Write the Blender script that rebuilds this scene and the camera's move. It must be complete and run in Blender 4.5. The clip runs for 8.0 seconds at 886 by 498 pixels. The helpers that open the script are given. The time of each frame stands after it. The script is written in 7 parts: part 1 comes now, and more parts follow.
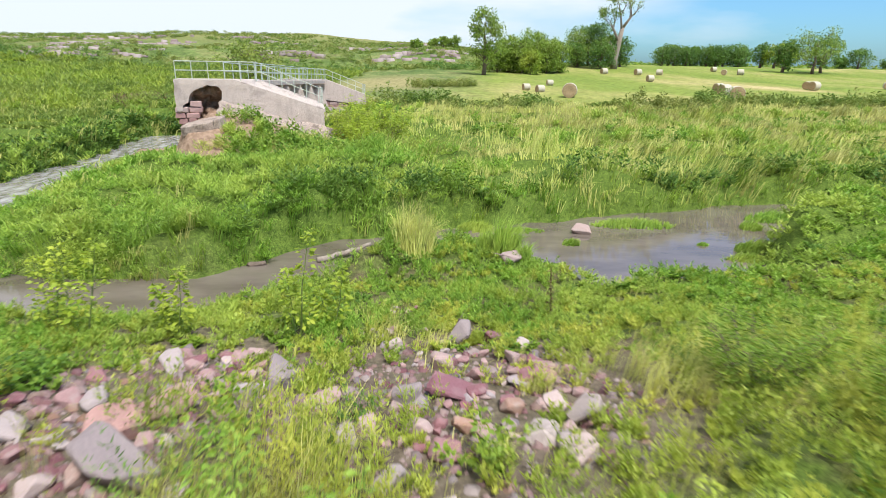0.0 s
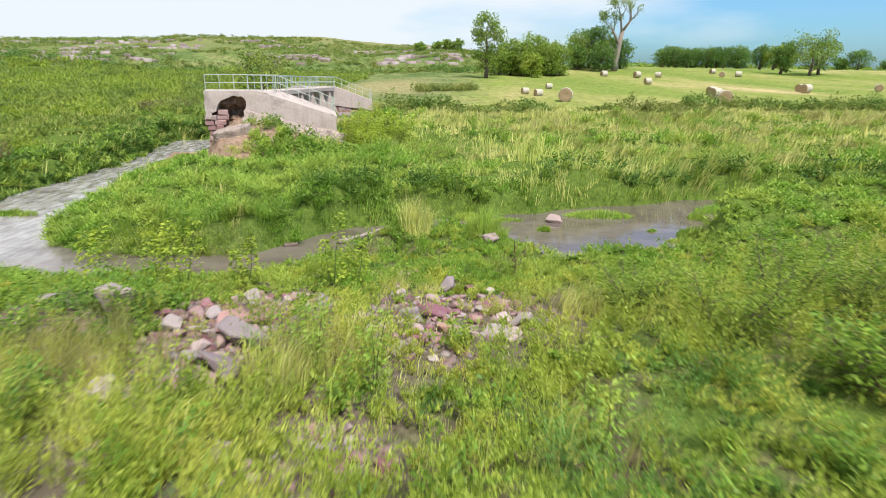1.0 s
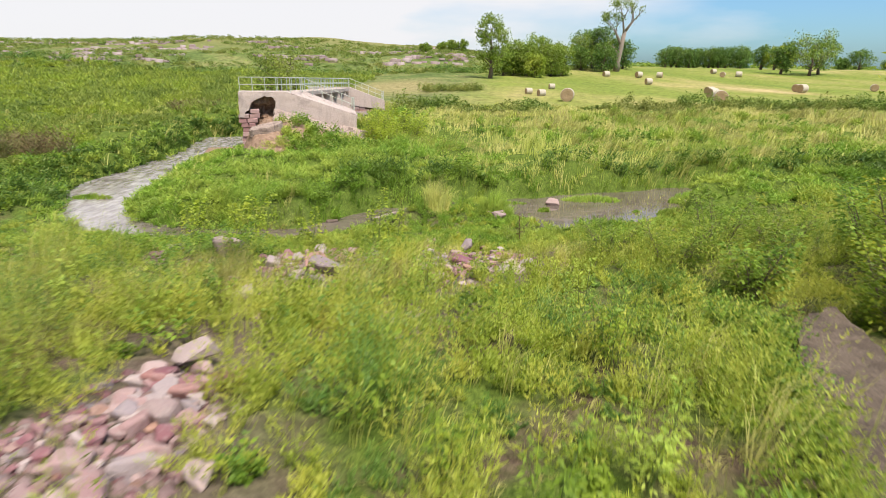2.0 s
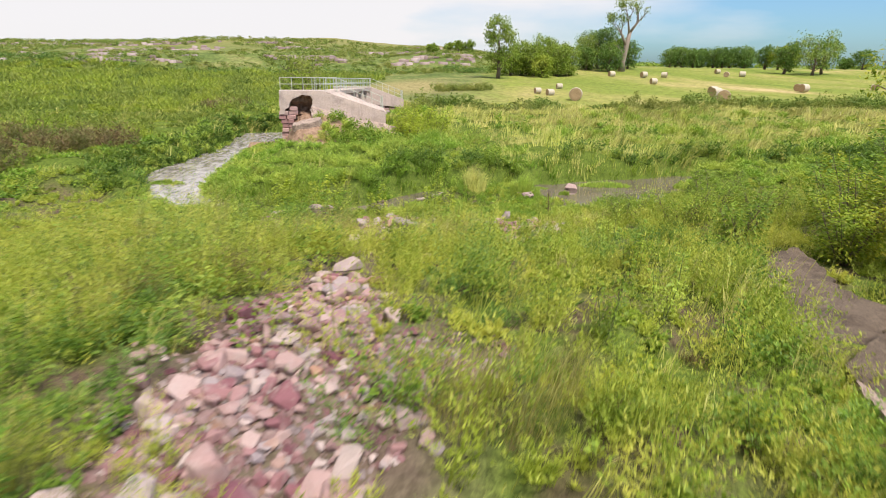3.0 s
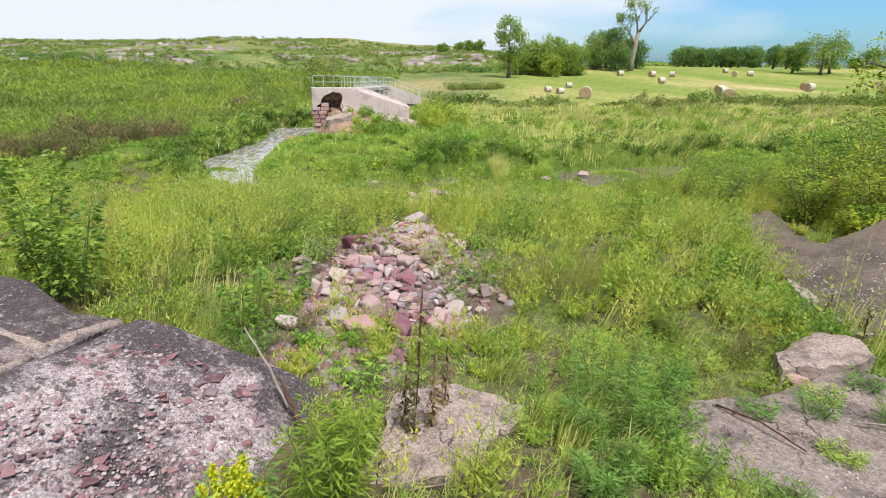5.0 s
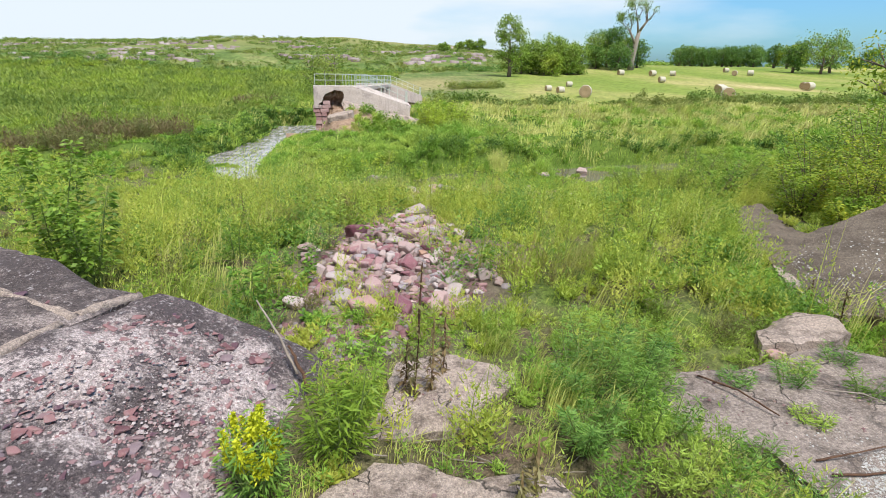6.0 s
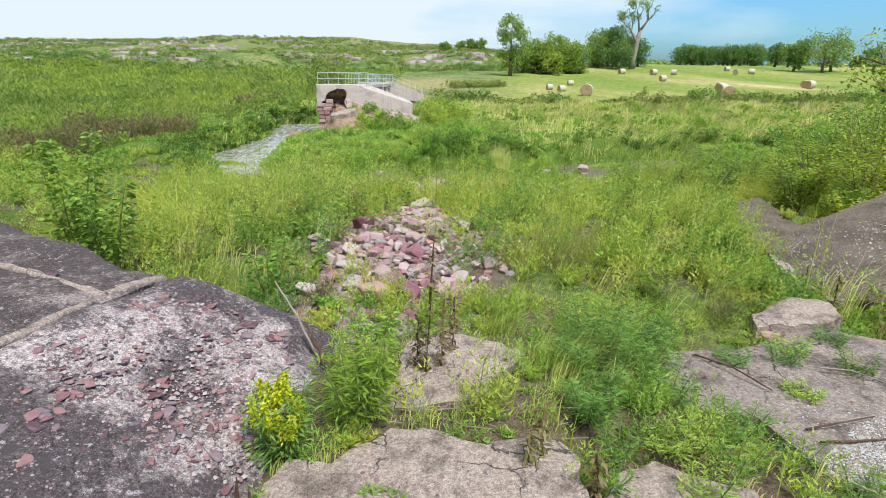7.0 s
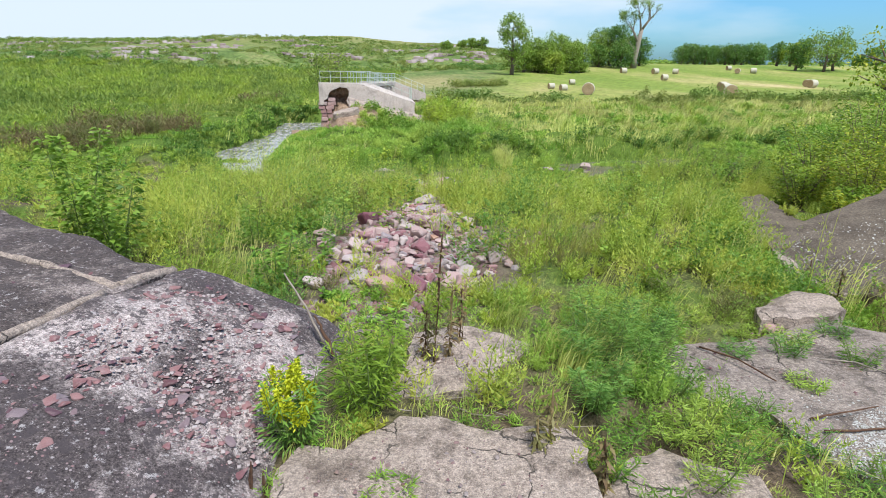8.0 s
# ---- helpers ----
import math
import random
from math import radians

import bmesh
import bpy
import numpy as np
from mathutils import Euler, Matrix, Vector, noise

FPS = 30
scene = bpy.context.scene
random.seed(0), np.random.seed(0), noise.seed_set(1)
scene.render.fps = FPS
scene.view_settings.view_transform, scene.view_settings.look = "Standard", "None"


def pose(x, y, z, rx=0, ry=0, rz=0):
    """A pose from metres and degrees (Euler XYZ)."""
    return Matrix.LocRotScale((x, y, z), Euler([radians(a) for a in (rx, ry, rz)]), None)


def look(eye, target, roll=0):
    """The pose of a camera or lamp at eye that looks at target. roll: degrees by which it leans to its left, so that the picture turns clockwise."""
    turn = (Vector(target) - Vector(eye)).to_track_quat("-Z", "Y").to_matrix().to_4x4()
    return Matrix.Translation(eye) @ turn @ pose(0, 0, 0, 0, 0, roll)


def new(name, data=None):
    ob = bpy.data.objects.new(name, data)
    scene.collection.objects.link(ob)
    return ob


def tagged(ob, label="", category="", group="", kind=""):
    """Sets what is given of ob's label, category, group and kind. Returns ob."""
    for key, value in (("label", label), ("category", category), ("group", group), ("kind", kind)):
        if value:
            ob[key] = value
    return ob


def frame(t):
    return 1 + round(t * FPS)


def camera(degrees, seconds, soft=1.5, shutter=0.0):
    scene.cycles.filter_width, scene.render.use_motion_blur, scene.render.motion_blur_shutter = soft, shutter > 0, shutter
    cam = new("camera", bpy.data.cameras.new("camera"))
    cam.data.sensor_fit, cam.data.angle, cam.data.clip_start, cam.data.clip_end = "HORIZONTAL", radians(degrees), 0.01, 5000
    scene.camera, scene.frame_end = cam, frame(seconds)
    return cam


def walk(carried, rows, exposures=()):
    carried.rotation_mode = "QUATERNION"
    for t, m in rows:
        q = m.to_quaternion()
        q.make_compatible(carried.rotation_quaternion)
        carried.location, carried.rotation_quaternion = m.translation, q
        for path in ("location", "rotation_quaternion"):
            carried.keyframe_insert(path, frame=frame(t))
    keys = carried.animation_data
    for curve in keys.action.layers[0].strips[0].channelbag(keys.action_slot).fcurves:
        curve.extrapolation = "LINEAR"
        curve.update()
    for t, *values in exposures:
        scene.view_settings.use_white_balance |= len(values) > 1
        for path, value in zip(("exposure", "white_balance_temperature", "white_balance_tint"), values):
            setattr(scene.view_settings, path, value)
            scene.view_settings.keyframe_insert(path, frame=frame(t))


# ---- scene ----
cam = camera(76.0, 8.0, soft=0.6, shutter=0.5)
PATH = [
    (0, (0.76, -1.379, 4.626), (0.789, 0.521, 4.002), 1.1),
    (0.5, (0.957, -3.051, 4.945), (0.976, -1.149, 4.325), 0.9),
    (1, (0.982, -4.825, 5.226), (0.996, -2.924, 4.605), 0.9),
    (2.5, (-0.04, -9.88, 5.464), (-0.045, -7.979, 4.842), 0.8),
    (3, (-0.755, -11.543, 5.497), (-0.766, -9.642, 4.875), 0.8),
    (3.5, (-1.331, -13.014, 5.487), (-1.349, -11.114, 4.862), 0.9),
    (4, (-1.579, -13.936, 5.459), (-1.61, -12.036, 4.835), 0.9),
    (4.5, (-1.629, -14.423, 5.49), (-1.664, -12.523, 4.867), 0.8),
    (6, (-1.586, -15.175, 5.397), (-1.625, -13.276, 4.772), 0.8),
    (6.5, (-1.623, -15.371, 5.364), (-1.663, -13.472, 4.738), 0.8),
    (7, (-1.659, -15.51, 5.33), (-1.702, -13.611, 4.703), 0.7),
    (7.5, (-1.689, -15.565, 5.29), (-1.734, -13.667, 4.662), 0.7),
    (8, (-1.723, -15.595, 5.277), (-1.77, -13.697, 4.648), 0.7),
]
walk(cam, [(t, look(eye, target, roll)) for t, eye, target, roll in PATH],
     exposures=[(0, 0.54, 6380, 11), (1, 0.48, 6500, 12), (2.5, 0.44, 7150, 19), (4, 0.45, 7100, 18), (4.5, 0.46, 6750, 16), (6.5, 0.45, 6300, 9), (8, 0.42, 6050, 8)])

# ---------------------------------------------------------------- light: a bright, thinly clouded sky
SUN_UP, SUN_TURN = 61.0, 148.0
world = bpy.data.worlds.new("sky")
scene.world = world
world.use_nodes = True
wn, wl = world.node_tree.nodes, world.node_tree.links
wn.clear()
w_out = wn.new("ShaderNodeOutputWorld")
w_sky = wn.new("ShaderNodeTexSky")
w_sky.sky_type, w_sky.sun_disc = "NISHITA", False
w_sky.sun_elevation, w_sky.sun_rotation = radians(SUN_UP), radians(SUN_TURN)
w_blue = wn.new("ShaderNodeBackground")
w_blue.inputs["Strength"].default_value = 0.10
w_tint = wn.new("ShaderNodeMix")
w_tint.data_type, w_tint.blend_type = "RGBA", "MULTIPLY"
w_tint.inputs["Factor"].default_value = 1.0
w_tint.inputs[7].default_value = (0.49, 0.88, 1.22, 1)
wl.new(w_sky.outputs["Color"], w_tint.inputs[6])
wl.new(w_tint.outputs[2], w_blue.inputs["Color"])
w_cloud = wn.new("ShaderNodeBackground")
w_cloud.inputs["Color"].default_value = (0.88, 0.95, 1.0, 1)
w_cloud.inputs["Strength"].default_value = 0.72
w_coord, w_map, w_noise, w_ramp = (wn.new("ShaderNode" + k) for k in ("TexCoord", "Mapping", "TexNoise", "ValToRGB"))
w_map.inputs["Scale"].default_value = (1.2, 1.2, 5.0)
w_map.inputs["Location"].default_value = (0.35, 0.0, 0.1)
w_noise.inputs["Scale"].default_value, w_noise.inputs["Detail"].default_value = 1.3, 6.0
w_ramp.color_ramp.elements[0].position, w_ramp.color_ramp.elements[1].position = 0.38, 0.60
w_ramp.color_ramp.elements[0].color, w_ramp.color_ramp.elements[1].color = (0.04, 0.04, 0.04, 1), (0.95, 0.95, 0.95, 1)
w_mix = wn.new("ShaderNodeMixShader")
wl.new(w_coord.outputs["Generated"], w_map.inputs["Vector"])
wl.new(w_map.outputs["Vector"], w_noise.inputs["Vector"])
w_sep, w_drift = wn.new("ShaderNodeSeparateXYZ"), wn.new("ShaderNodeMath")
w_drift.operation = "MULTIPLY_ADD"
w_drift.inputs[1].default_value = -0.34
wl.new(w_coord.outputs["Generated"], w_sep.inputs[0])
wl.new(w_sep.outputs["X"], w_drift.inputs[0])
wl.new(w_noise.outputs["Fac"], w_drift.inputs[2])
wl.new(w_drift.outputs[0], w_ramp.inputs["Fac"])
wl.new(w_ramp.outputs["Color"], w_mix.inputs["Fac"])
wl.new(w_blue.outputs["Background"], w_mix.inputs[1])
wl.new(w_cloud.outputs["Background"], w_mix.inputs[2])
wl.new(w_mix.outputs["Shader"], w_out.inputs["Surface"])
sun = new("sun", bpy.data.lights.new("sun", "SUN"))
sun.data.energy, sun.data.angle, sun.data.color = 4.4, radians(18), (1.0, 0.97, 0.92)
sun_way = Vector((math.sin(radians(SUN_TURN)) * math.cos(radians(SUN_UP)), math.cos(radians(SUN_TURN)) * math.cos(radians(SUN_UP)), math.sin(radians(SUN_UP))))
sun.matrix_world = look(sun_way * 60, (0, 0, 0))

# ---------------------------------------------------------------- materials


def material(name, roughness=0.7, specular=0.3, metallic=0.0):
    m = bpy.data.materials.new(name)
    m.use_nodes = True
    b = m.node_tree.nodes["Principled BSDF"]
    b.inputs["Roughness"].default_value, b.inputs["Metallic"].default_value = roughness, metallic
    b.inputs["Specular IOR Level"].default_value = specular
    return m, m.node_tree.nodes, m.node_tree.links, b


def ramp_of(nodes, links, value, stops):
    r = nodes.new("ShaderNodeValToRGB")
    e = r.color_ramp.elements
    while len(e) < len(stops):
        e.new(0.5)
    for el, (p, c) in zip(e, stops):
        el.position, el.color = p, (*c, 1)
    links.new(value, r.inputs["Fac"])
    return r.outputs["Color"]


def noise_of(nodes, links, coord, size, detail=4.0, rough_=0.55, stretch=(1, 1, 1)):
    """Noise with features of about that many metres."""
    mp, n = nodes.new("ShaderNodeMapping"), nodes.new("ShaderNodeTexNoise")
    mp.inputs["Scale"].default_value = stretch
    n.inputs["Scale"].default_value, n.inputs["Detail"].default_value, n.inputs["Roughness"].default_value = 1.0 / size, detail, rough_
    links.new(coord, mp.inputs["Vector"])
    links.new(mp.outputs["Vector"], n.inputs["Vector"])
    return n.outputs["Fac"]


def blend(nodes, links, fac, a, b, kind="MIX"):
    m = nodes.new("ShaderNodeMix")
    m.data_type, m.blend_type = "RGBA", kind
    for sock, v in ((m.inputs["Factor"], fac), (m.inputs[6], a), (m.inputs[7], b)):
        if isinstance(v, (int, float)):
            sock.default_value = v
        elif isinstance(v, tuple):
            sock.default_value = (*v, 1)
        else:
            links.new(v, sock)
    return m.outputs[2]


def relief(nodes, links, bsdf, height, strength, distance=0.02):
    b = nodes.new("ShaderNodeBump")
    b.inputs["Strength"].default_value, b.inputs["Distance"].default_value = strength, distance
    links.new(height, b.inputs["Height"])
    links.new(b.outputs["Normal"], bsdf.inputs["Normal"])


def where(nodes):
    """World coordinates of the shaded point."""
    return nodes.new("ShaderNodeNewGeometry").outputs["Position"]


def toned(c, by=0.76):
    return tuple(by * v for v in c)


def leaf_material(name, dark, mid, pale, patch=None, patch_size=3.0, through_light=0.36):
    """Foliage: every leaf its own shade, patches of another tint, light shining through."""
    m, n, l, b = material(name, 0.5, 0.25)
    dark, mid, pale, patch = (c and (0.745 * c[0], 0.79 * c[1], 0.67 * c[2]) for c in (dark, mid, pale, patch))
    geo = n.new("ShaderNodeNewGeometry")
    col = ramp_of(n, l, geo.outputs["Random Per Island"], [(0.0, dark), (0.5, mid), (1.0, pale)])
    if patch:
        f = ramp_of(n, l, noise_of(n, l, geo.outputs["Position"], patch_size, 3.0), [(0.42, (0, 0, 0)), (0.62, (0.85, 0.85, 0.85))])
        col = blend(n, l, f, col, patch)
    own = ramp_of(n, l, noise_of(n, l, geo.outputs["Position"], 0.7, 2.0), [(0.32, (0.32, 0.36, 0.30)), (0.68, (0.68, 0.64, 0.62))])
    col = blend(n, l, 0.75, col, own, "OVERLAY")
    l.new(col, b.inputs["Base Color"])
    t, mix = n.new("ShaderNodeBsdfTranslucent"), n.new("ShaderNodeMixShader")
    l.new(col, t.inputs["Color"])
    mix.inputs["Fac"].default_value = through_light
    l.new(b.outputs["BSDF"], mix.inputs[1])
    l.new(t.outputs["BSDF"], mix.inputs[2])
    l.new(mix.outputs["Shader"], n["Material Output"].inputs["Surface"])
    return m


GRASS = leaf_material("grass", (0.32, 0.38, 0.06), (0.55, 0.59, 0.13), (0.77, 0.76, 0.26), (0.78, 0.69, 0.30), 4.0)
LUSH = leaf_material("lush_grass", (0.16, 0.32, 0.04), (0.31, 0.50, 0.075), (0.49, 0.67, 0.13), (0.52, 0.60, 0.13), 2.5)
SAPLING_LEAF = leaf_material("sapling_leaf", (0.13, 0.23, 0.035), (0.24, 0.37, 0.06), (0.40, 0.52, 0.10), (0.30, 0.42, 0.06), 1.5)
DRY = leaf_material("dry_grass", (0.38, 0.32, 0.11), (0.55, 0.47, 0.20), (0.70, 0.62, 0.31), (0.50, 0.48, 0.16), 2.0)
CLOVER = leaf_material("sweet_clover_leaf", (0.31, 0.39, 0.05), (0.49, 0.58, 0.09), (0.66, 0.73, 0.18), (0.62, 0.60, 0.13), 1.4, 0.42)
RAGWEED = leaf_material("ragweed_leaf", (0.10, 0.21, 0.04), (0.20, 0.35, 0.05), (0.33, 0.48, 0.08), (0.30, 0.40, 0.05), 2.2)
# leaf colour darkened to paint in the shade of the overhanging bank
SHADED_BANK_LEAF = leaf_material("shaded_bank_leaf", (0.06, 0.13, 0.03), (0.13, 0.24, 0.05), (0.24, 0.36, 0.08), (0.18, 0.28, 0.05), 2.0)
WILLOW = leaf_material("willow_leaf", (0.10, 0.17, 0.035), (0.23, 0.32, 0.065), (0.40, 0.47, 0.12), (0.36, 0.41, 0.09), 4.0)
TREE_LEAF = leaf_material("tree_leaf", (0.12, 0.21, 0.035), (0.26, 0.38, 0.06), (0.42, 0.54, 0.11), (0.34, 0.43, 0.08), 6.0)
TREE_DARK = leaf_material("dark_tree_leaf", (0.08, 0.17, 0.045), (0.16, 0.29, 0.075), (0.26, 0.41, 0.10), (0.22, 0.33, 0.08), 6.0)
BROWN_WEED = leaf_material("brown_weed", (0.17, 0.10, 0.07), (0.28, 0.18, 0.11), (0.37, 0.29, 0.15), (0.24, 0.26, 0.09), 1.5)
YELLOW_SHRUB = leaf_material("yellow_shrub_leaf", (0.20, 0.28, 0.03), (0.40, 0.46, 0.05), (0.66, 0.60, 0.08), (0.24, 0.38, 0.05), 1.6)
FERNY = leaf_material("grey_green_leaf", (0.12, 0.25, 0.06), (0.21, 0.37, 0.09), (0.33, 0.48, 0.14), (0.26, 0.41, 0.08), 1.4)
BRIGHT_WILLOW = leaf_material("bright_willow_leaf", (0.30, 0.40, 0.04), (0.46, 0.56, 0.07), (0.62, 0.70, 0.14), (0.54, 0.60, 0.09), 1.5, 0.5)
WILLOW_LIGHT = leaf_material("young_willow_leaf", (0.18, 0.28, 0.035), (0.34, 0.45, 0.06), (0.50, 0.60, 0.10), (0.46, 0.50, 0.09), 4.0)
BUSH_LEAF = leaf_material("bush_leaf", (0.12, 0.20, 0.04), (0.23, 0.34, 0.075), (0.37, 0.46, 0.12), (0.38, 0.38, 0.12), 7.0)
FLOWER = leaf_material("goldenrod_flower", (0.50, 0.52, 0.02), (0.72, 0.70, 0.03), (0.90, 0.86, 0.08))


def stone_material(name, stops, dirt, random_source="Random", grain=0.05, bump=0.5):
    m, n, l, b = material(name, 0.85, 0.25)
    stops, dirt = [(u, toned(c, 0.77)) for u, c in stops], toned(dirt, 0.74)
    info = n.new("ShaderNodeObjectInfo") if random_source == "Random" else n.new("ShaderNodeNewGeometry")
    coord = n.new("ShaderNodeTexCoord").outputs["Object"] if random_source == "Random" else where(n)
    col = ramp_of(n, l, info.outputs["Random" if random_source == "Random" else "Random Per Island"], stops)
    fine, big = noise_of(n, l, coord, grain, 6.0, 0.7), noise_of(n, l, coord, grain * 7, 3.0)
    col = blend(n, l, ramp_of(n, l, big, [(0.48, (0, 0, 0)), (0.72, (0.45, 0.45, 0.45))]), col, dirt)
    col = blend(n, l, 0.35, col, ramp_of(n, l, fine, [(0.3, (0.2, 0.17, 0.16)), (0.7, (0.75, 0.68, 0.64))]), "SOFT_LIGHT")
    l.new(col, b.inputs["Base Color"])
    relief(n, l, b, fine, bump, 0.02)
    return m


PINKS = [(0.0, (0.25, 0.105, 0.125)), (0.12, (0.34, 0.17, 0.18)), (0.32, (0.42, 0.27, 0.26)), (0.52, (0.50, 0.36, 0.335)), (0.70, (0.56, 0.47, 0.44)), (0.86, (0.33, 0.285, 0.30)), (1.0, (0.45, 0.27, 0.19))]
GREY_STONE = stone_material("grey_quartzite", [(0.0, (0.26, 0.21, 0.215)), (1.0, (0.38, 0.32, 0.315))], (0.45, 0.38, 0.36))
MAUVE_STONE = stone_material("mauve_quartzite", [(0.0, (0.22, 0.085, 0.11)), (1.0, (0.30, 0.15, 0.17))], (0.38, 0.27, 0.27))
PINK_STONE = stone_material("rose_quartzite", [(0.0, (0.42, 0.22, 0.20)), (1.0, (0.50, 0.31, 0.28))], (0.52, 0.40, 0.37))
PALE_STONE = stone_material("pale_quartzite", [(0.0, (0.40, 0.30, 0.275)), (0.5, (0.47, 0.39, 0.365)), (1.0, (0.43, 0.31, 0.275))], (0.40, 0.34, 0.32))
QUARTZITE = stone_material("pink_quartzite", PINKS, (0.52, 0.46, 0.42))
SET_STONE = stone_material("dull_quartzite", [(0.0, (0.13, 0.075, 0.105)), (0.2, (0.16, 0.075, 0.085)), (0.4, (0.27, 0.13, 0.135)), (0.75, (0.36, 0.20, 0.195)), (1.0, (0.22, 0.18, 0.20))], (0.42, 0.33, 0.31))
RUBBLE = stone_material("quartzite_rubble", PINKS, (0.52, 0.46, 0.42), "Island")
GRAVEL = stone_material("quartzite_gravel", [(u, tuple(0.66 * c for c in rgb)) for u, rgb in PINKS], (0.38, 0.31, 0.28), "Island", 0.02)
CLIFF = stone_material("cliff_rock", [(0.0, (0.24, 0.175, 0.17)), (0.5, (0.36, 0.29, 0.275)), (1.0, (0.50, 0.43, 0.41))], (0.17, 0.18, 0.12), "Island", 0.6, 0.8)
CHIPS = stone_material("slab_chips", [(0.0, (0.12, 0.09, 0.095)), (0.3, (0.36, 0.19, 0.19)), (0.55, (0.42, 0.34, 0.325)), (1.0, (0.56, 0.49, 0.47))], (0.40, 0.33, 0.32), "Island", 0.02)
PALE_GRAVEL = stone_material("pale_gravel", [(0.0, (0.42, 0.40, 0.38)), (0.5, (0.58, 0.56, 0.53)), (1.0, (0.72, 0.70, 0.67))], (0.5, 0.5, 0.46), "Island", 0.02)


def concrete_material(name, base, pale, lichen, cover=0.5, patch=0.6, speck=(0.62, 0.58, 0.53), streak=False, blotch=0.0, bands=(), cracks=0.0, grime=1.0):
    """Weathered concrete: cement, exposed aggregate, dark lichen in patches, hair cracks."""
    m, n, l, b = material(name, 0.92, 0.2)
    p = where(n)
    base, pale, lichen, speck = toned(base), toned(pale), toned(lichen), toned(speck)
    big, mid, fine = noise_of(n, l, p, patch, 7.0, 0.68), noise_of(n, l, p, 0.18, 5.0, 0.65), noise_of(n, l, p, 0.012, 3.0, 0.6)
    col = blend(n, l, mid, base, pale)
    # lichen is thicker beyond some lines across the slab: direction, place, width and amount
    for (nx_, ny_), at, wide, amount in bands:
        dot, rng_ = n.new("ShaderNodeVectorMath"), n.new("ShaderNodeMapRange")
        dot.operation = "DOT_PRODUCT"
        dot.inputs[1].default_value = (nx_, ny_, 0)
        l.new(p, dot.inputs[0])
        rng_.inputs["From Min"].default_value, rng_.inputs["From Max"].default_value, rng_.inputs["To Max"].default_value = at - wide, at + wide, amount
        l.new(dot.outputs["Value"], rng_.inputs["Value"])
        less = n.new("ShaderNodeMath")
        less.operation = "SUBTRACT"
        l.new(big, less.inputs[0])
        l.new(rng_.outputs["Result"], less.inputs[1])
        big = less.outputs[0]
    col = blend(n, l, ramp_of(n, l, big, [(cover - 0.05, (0.92, 0.92, 0.92)), (cover + 0.07, (0, 0, 0))]), col, lichen)
    v = n.new("ShaderNodeTexVoronoi")
    v.inputs["Scale"].default_value = 45.0
    l.new(p, v.inputs["Vector"])
    col = blend(n, l, ramp_of(n, l, v.outputs["Distance"], [(0.12, (0.45, 0.45, 0.45)), (0.20, (0, 0, 0))]), col, speck)
    grit = noise_of(n, l, p, 0.035, 5.0, 0.75)
    col = blend(n, l, 0.45 * grime, col, ramp_of(n, l, grit, [(0.40, (0.14, 0.13, 0.13)), (0.62, (0.82, 0.81, 0.79))]), "OVERLAY")
    col = blend(n, l, 0.55 * grime, col, ramp_of(n, l, fine, [(0.36, (0.2, 0.19, 0.18)), (0.64, (0.75, 0.74, 0.72))]), "OVERLAY")
    if blotch:
        s = noise_of(n, l, p, 0.17, 8.0, 0.8)
        col = blend(n, l, ramp_of(n, l, s, [(0.53, (0, 0, 0)), (0.56, (0.9, 0.9, 0.9))]), col, lichen)
        s = noise_of(n, l, p, 0.07, 6.0, 0.75)
        col = blend(n, l, ramp_of(n, l, s, [(0.60, (0, 0, 0)), (0.63, (0.6, 0.6, 0.6))]), col, toned((0.66, 0.60, 0.58)))
        v = n.new("ShaderNodeTexVoronoi")
        v.inputs["Scale"].default_value = 28.0
        l.new(p, v.inputs["Vector"])
        bits = blend(n, l, 1.0, ramp_of(n, l, v.outputs["Distance"], [(0.20, (1, 1, 1)), (0.27, (0, 0, 0))]), ramp_of(n, l, v.outputs["Color"], [(0.45, (0, 0, 0)), (0.5, (blotch, blotch, blotch))]), "MULTIPLY")
        col = blend(n, l, bits, col, ramp_of(n, l, v.outputs["Color"], [(0.5, (0.09, 0.07, 0.075)), (0.62, (0.30, 0.165, 0.165)), (0.78, (0.40, 0.345, 0.335))]))
    if streak:
        s = noise_of(n, l, p, 0.35, 5.0, 0.6, (1, 1, 0.12))
        col = blend(n, l, ramp_of(n, l, s, [(0.5, (0, 0, 0)), (0.72, (0.6, 0.6, 0.6))]), col, lichen)
    add = n.new("ShaderNodeMath")
    l.new(mid, add.inputs[0])
    l.new(grit, add.inputs[1])
    high = add.outputs[0]
    if cracks:
        warp, sum_ = n.new("ShaderNodeTexNoise"), n.new("ShaderNodeVectorMath")
        warp.inputs["Scale"].default_value, warp.inputs["Detail"].default_value = 4.0, 4.0
        scl = n.new("ShaderNodeVectorMath")
        scl.operation = "SCALE"
        scl.inputs["Scale"].default_value = 0.4
        l.new(p, warp.inputs["Vector"])
        l.new(warp.outputs["Color"], scl.inputs[0])
        l.new(p, sum_.inputs[0])
        l.new(scl.outputs[0], sum_.inputs[1])
        flat_ = n.new("ShaderNodeMapping")
        flat_.inputs["Scale"].default_value = (1, 1, 0.02)
        l.new(sum_.outputs[0], flat_.inputs["Vector"])
        net = n.new("ShaderNodeTexVoronoi")
        net.feature = "DISTANCE_TO_EDGE"
        net.inputs["Scale"].default_value = cracks
        l.new(flat_.outputs["Vector"], net.inputs["Vector"])
        line = ramp_of(n, l, net.outputs["Distance"], [(0.006, (0.85, 0.85, 0.85)), (0.016, (0, 0, 0))])
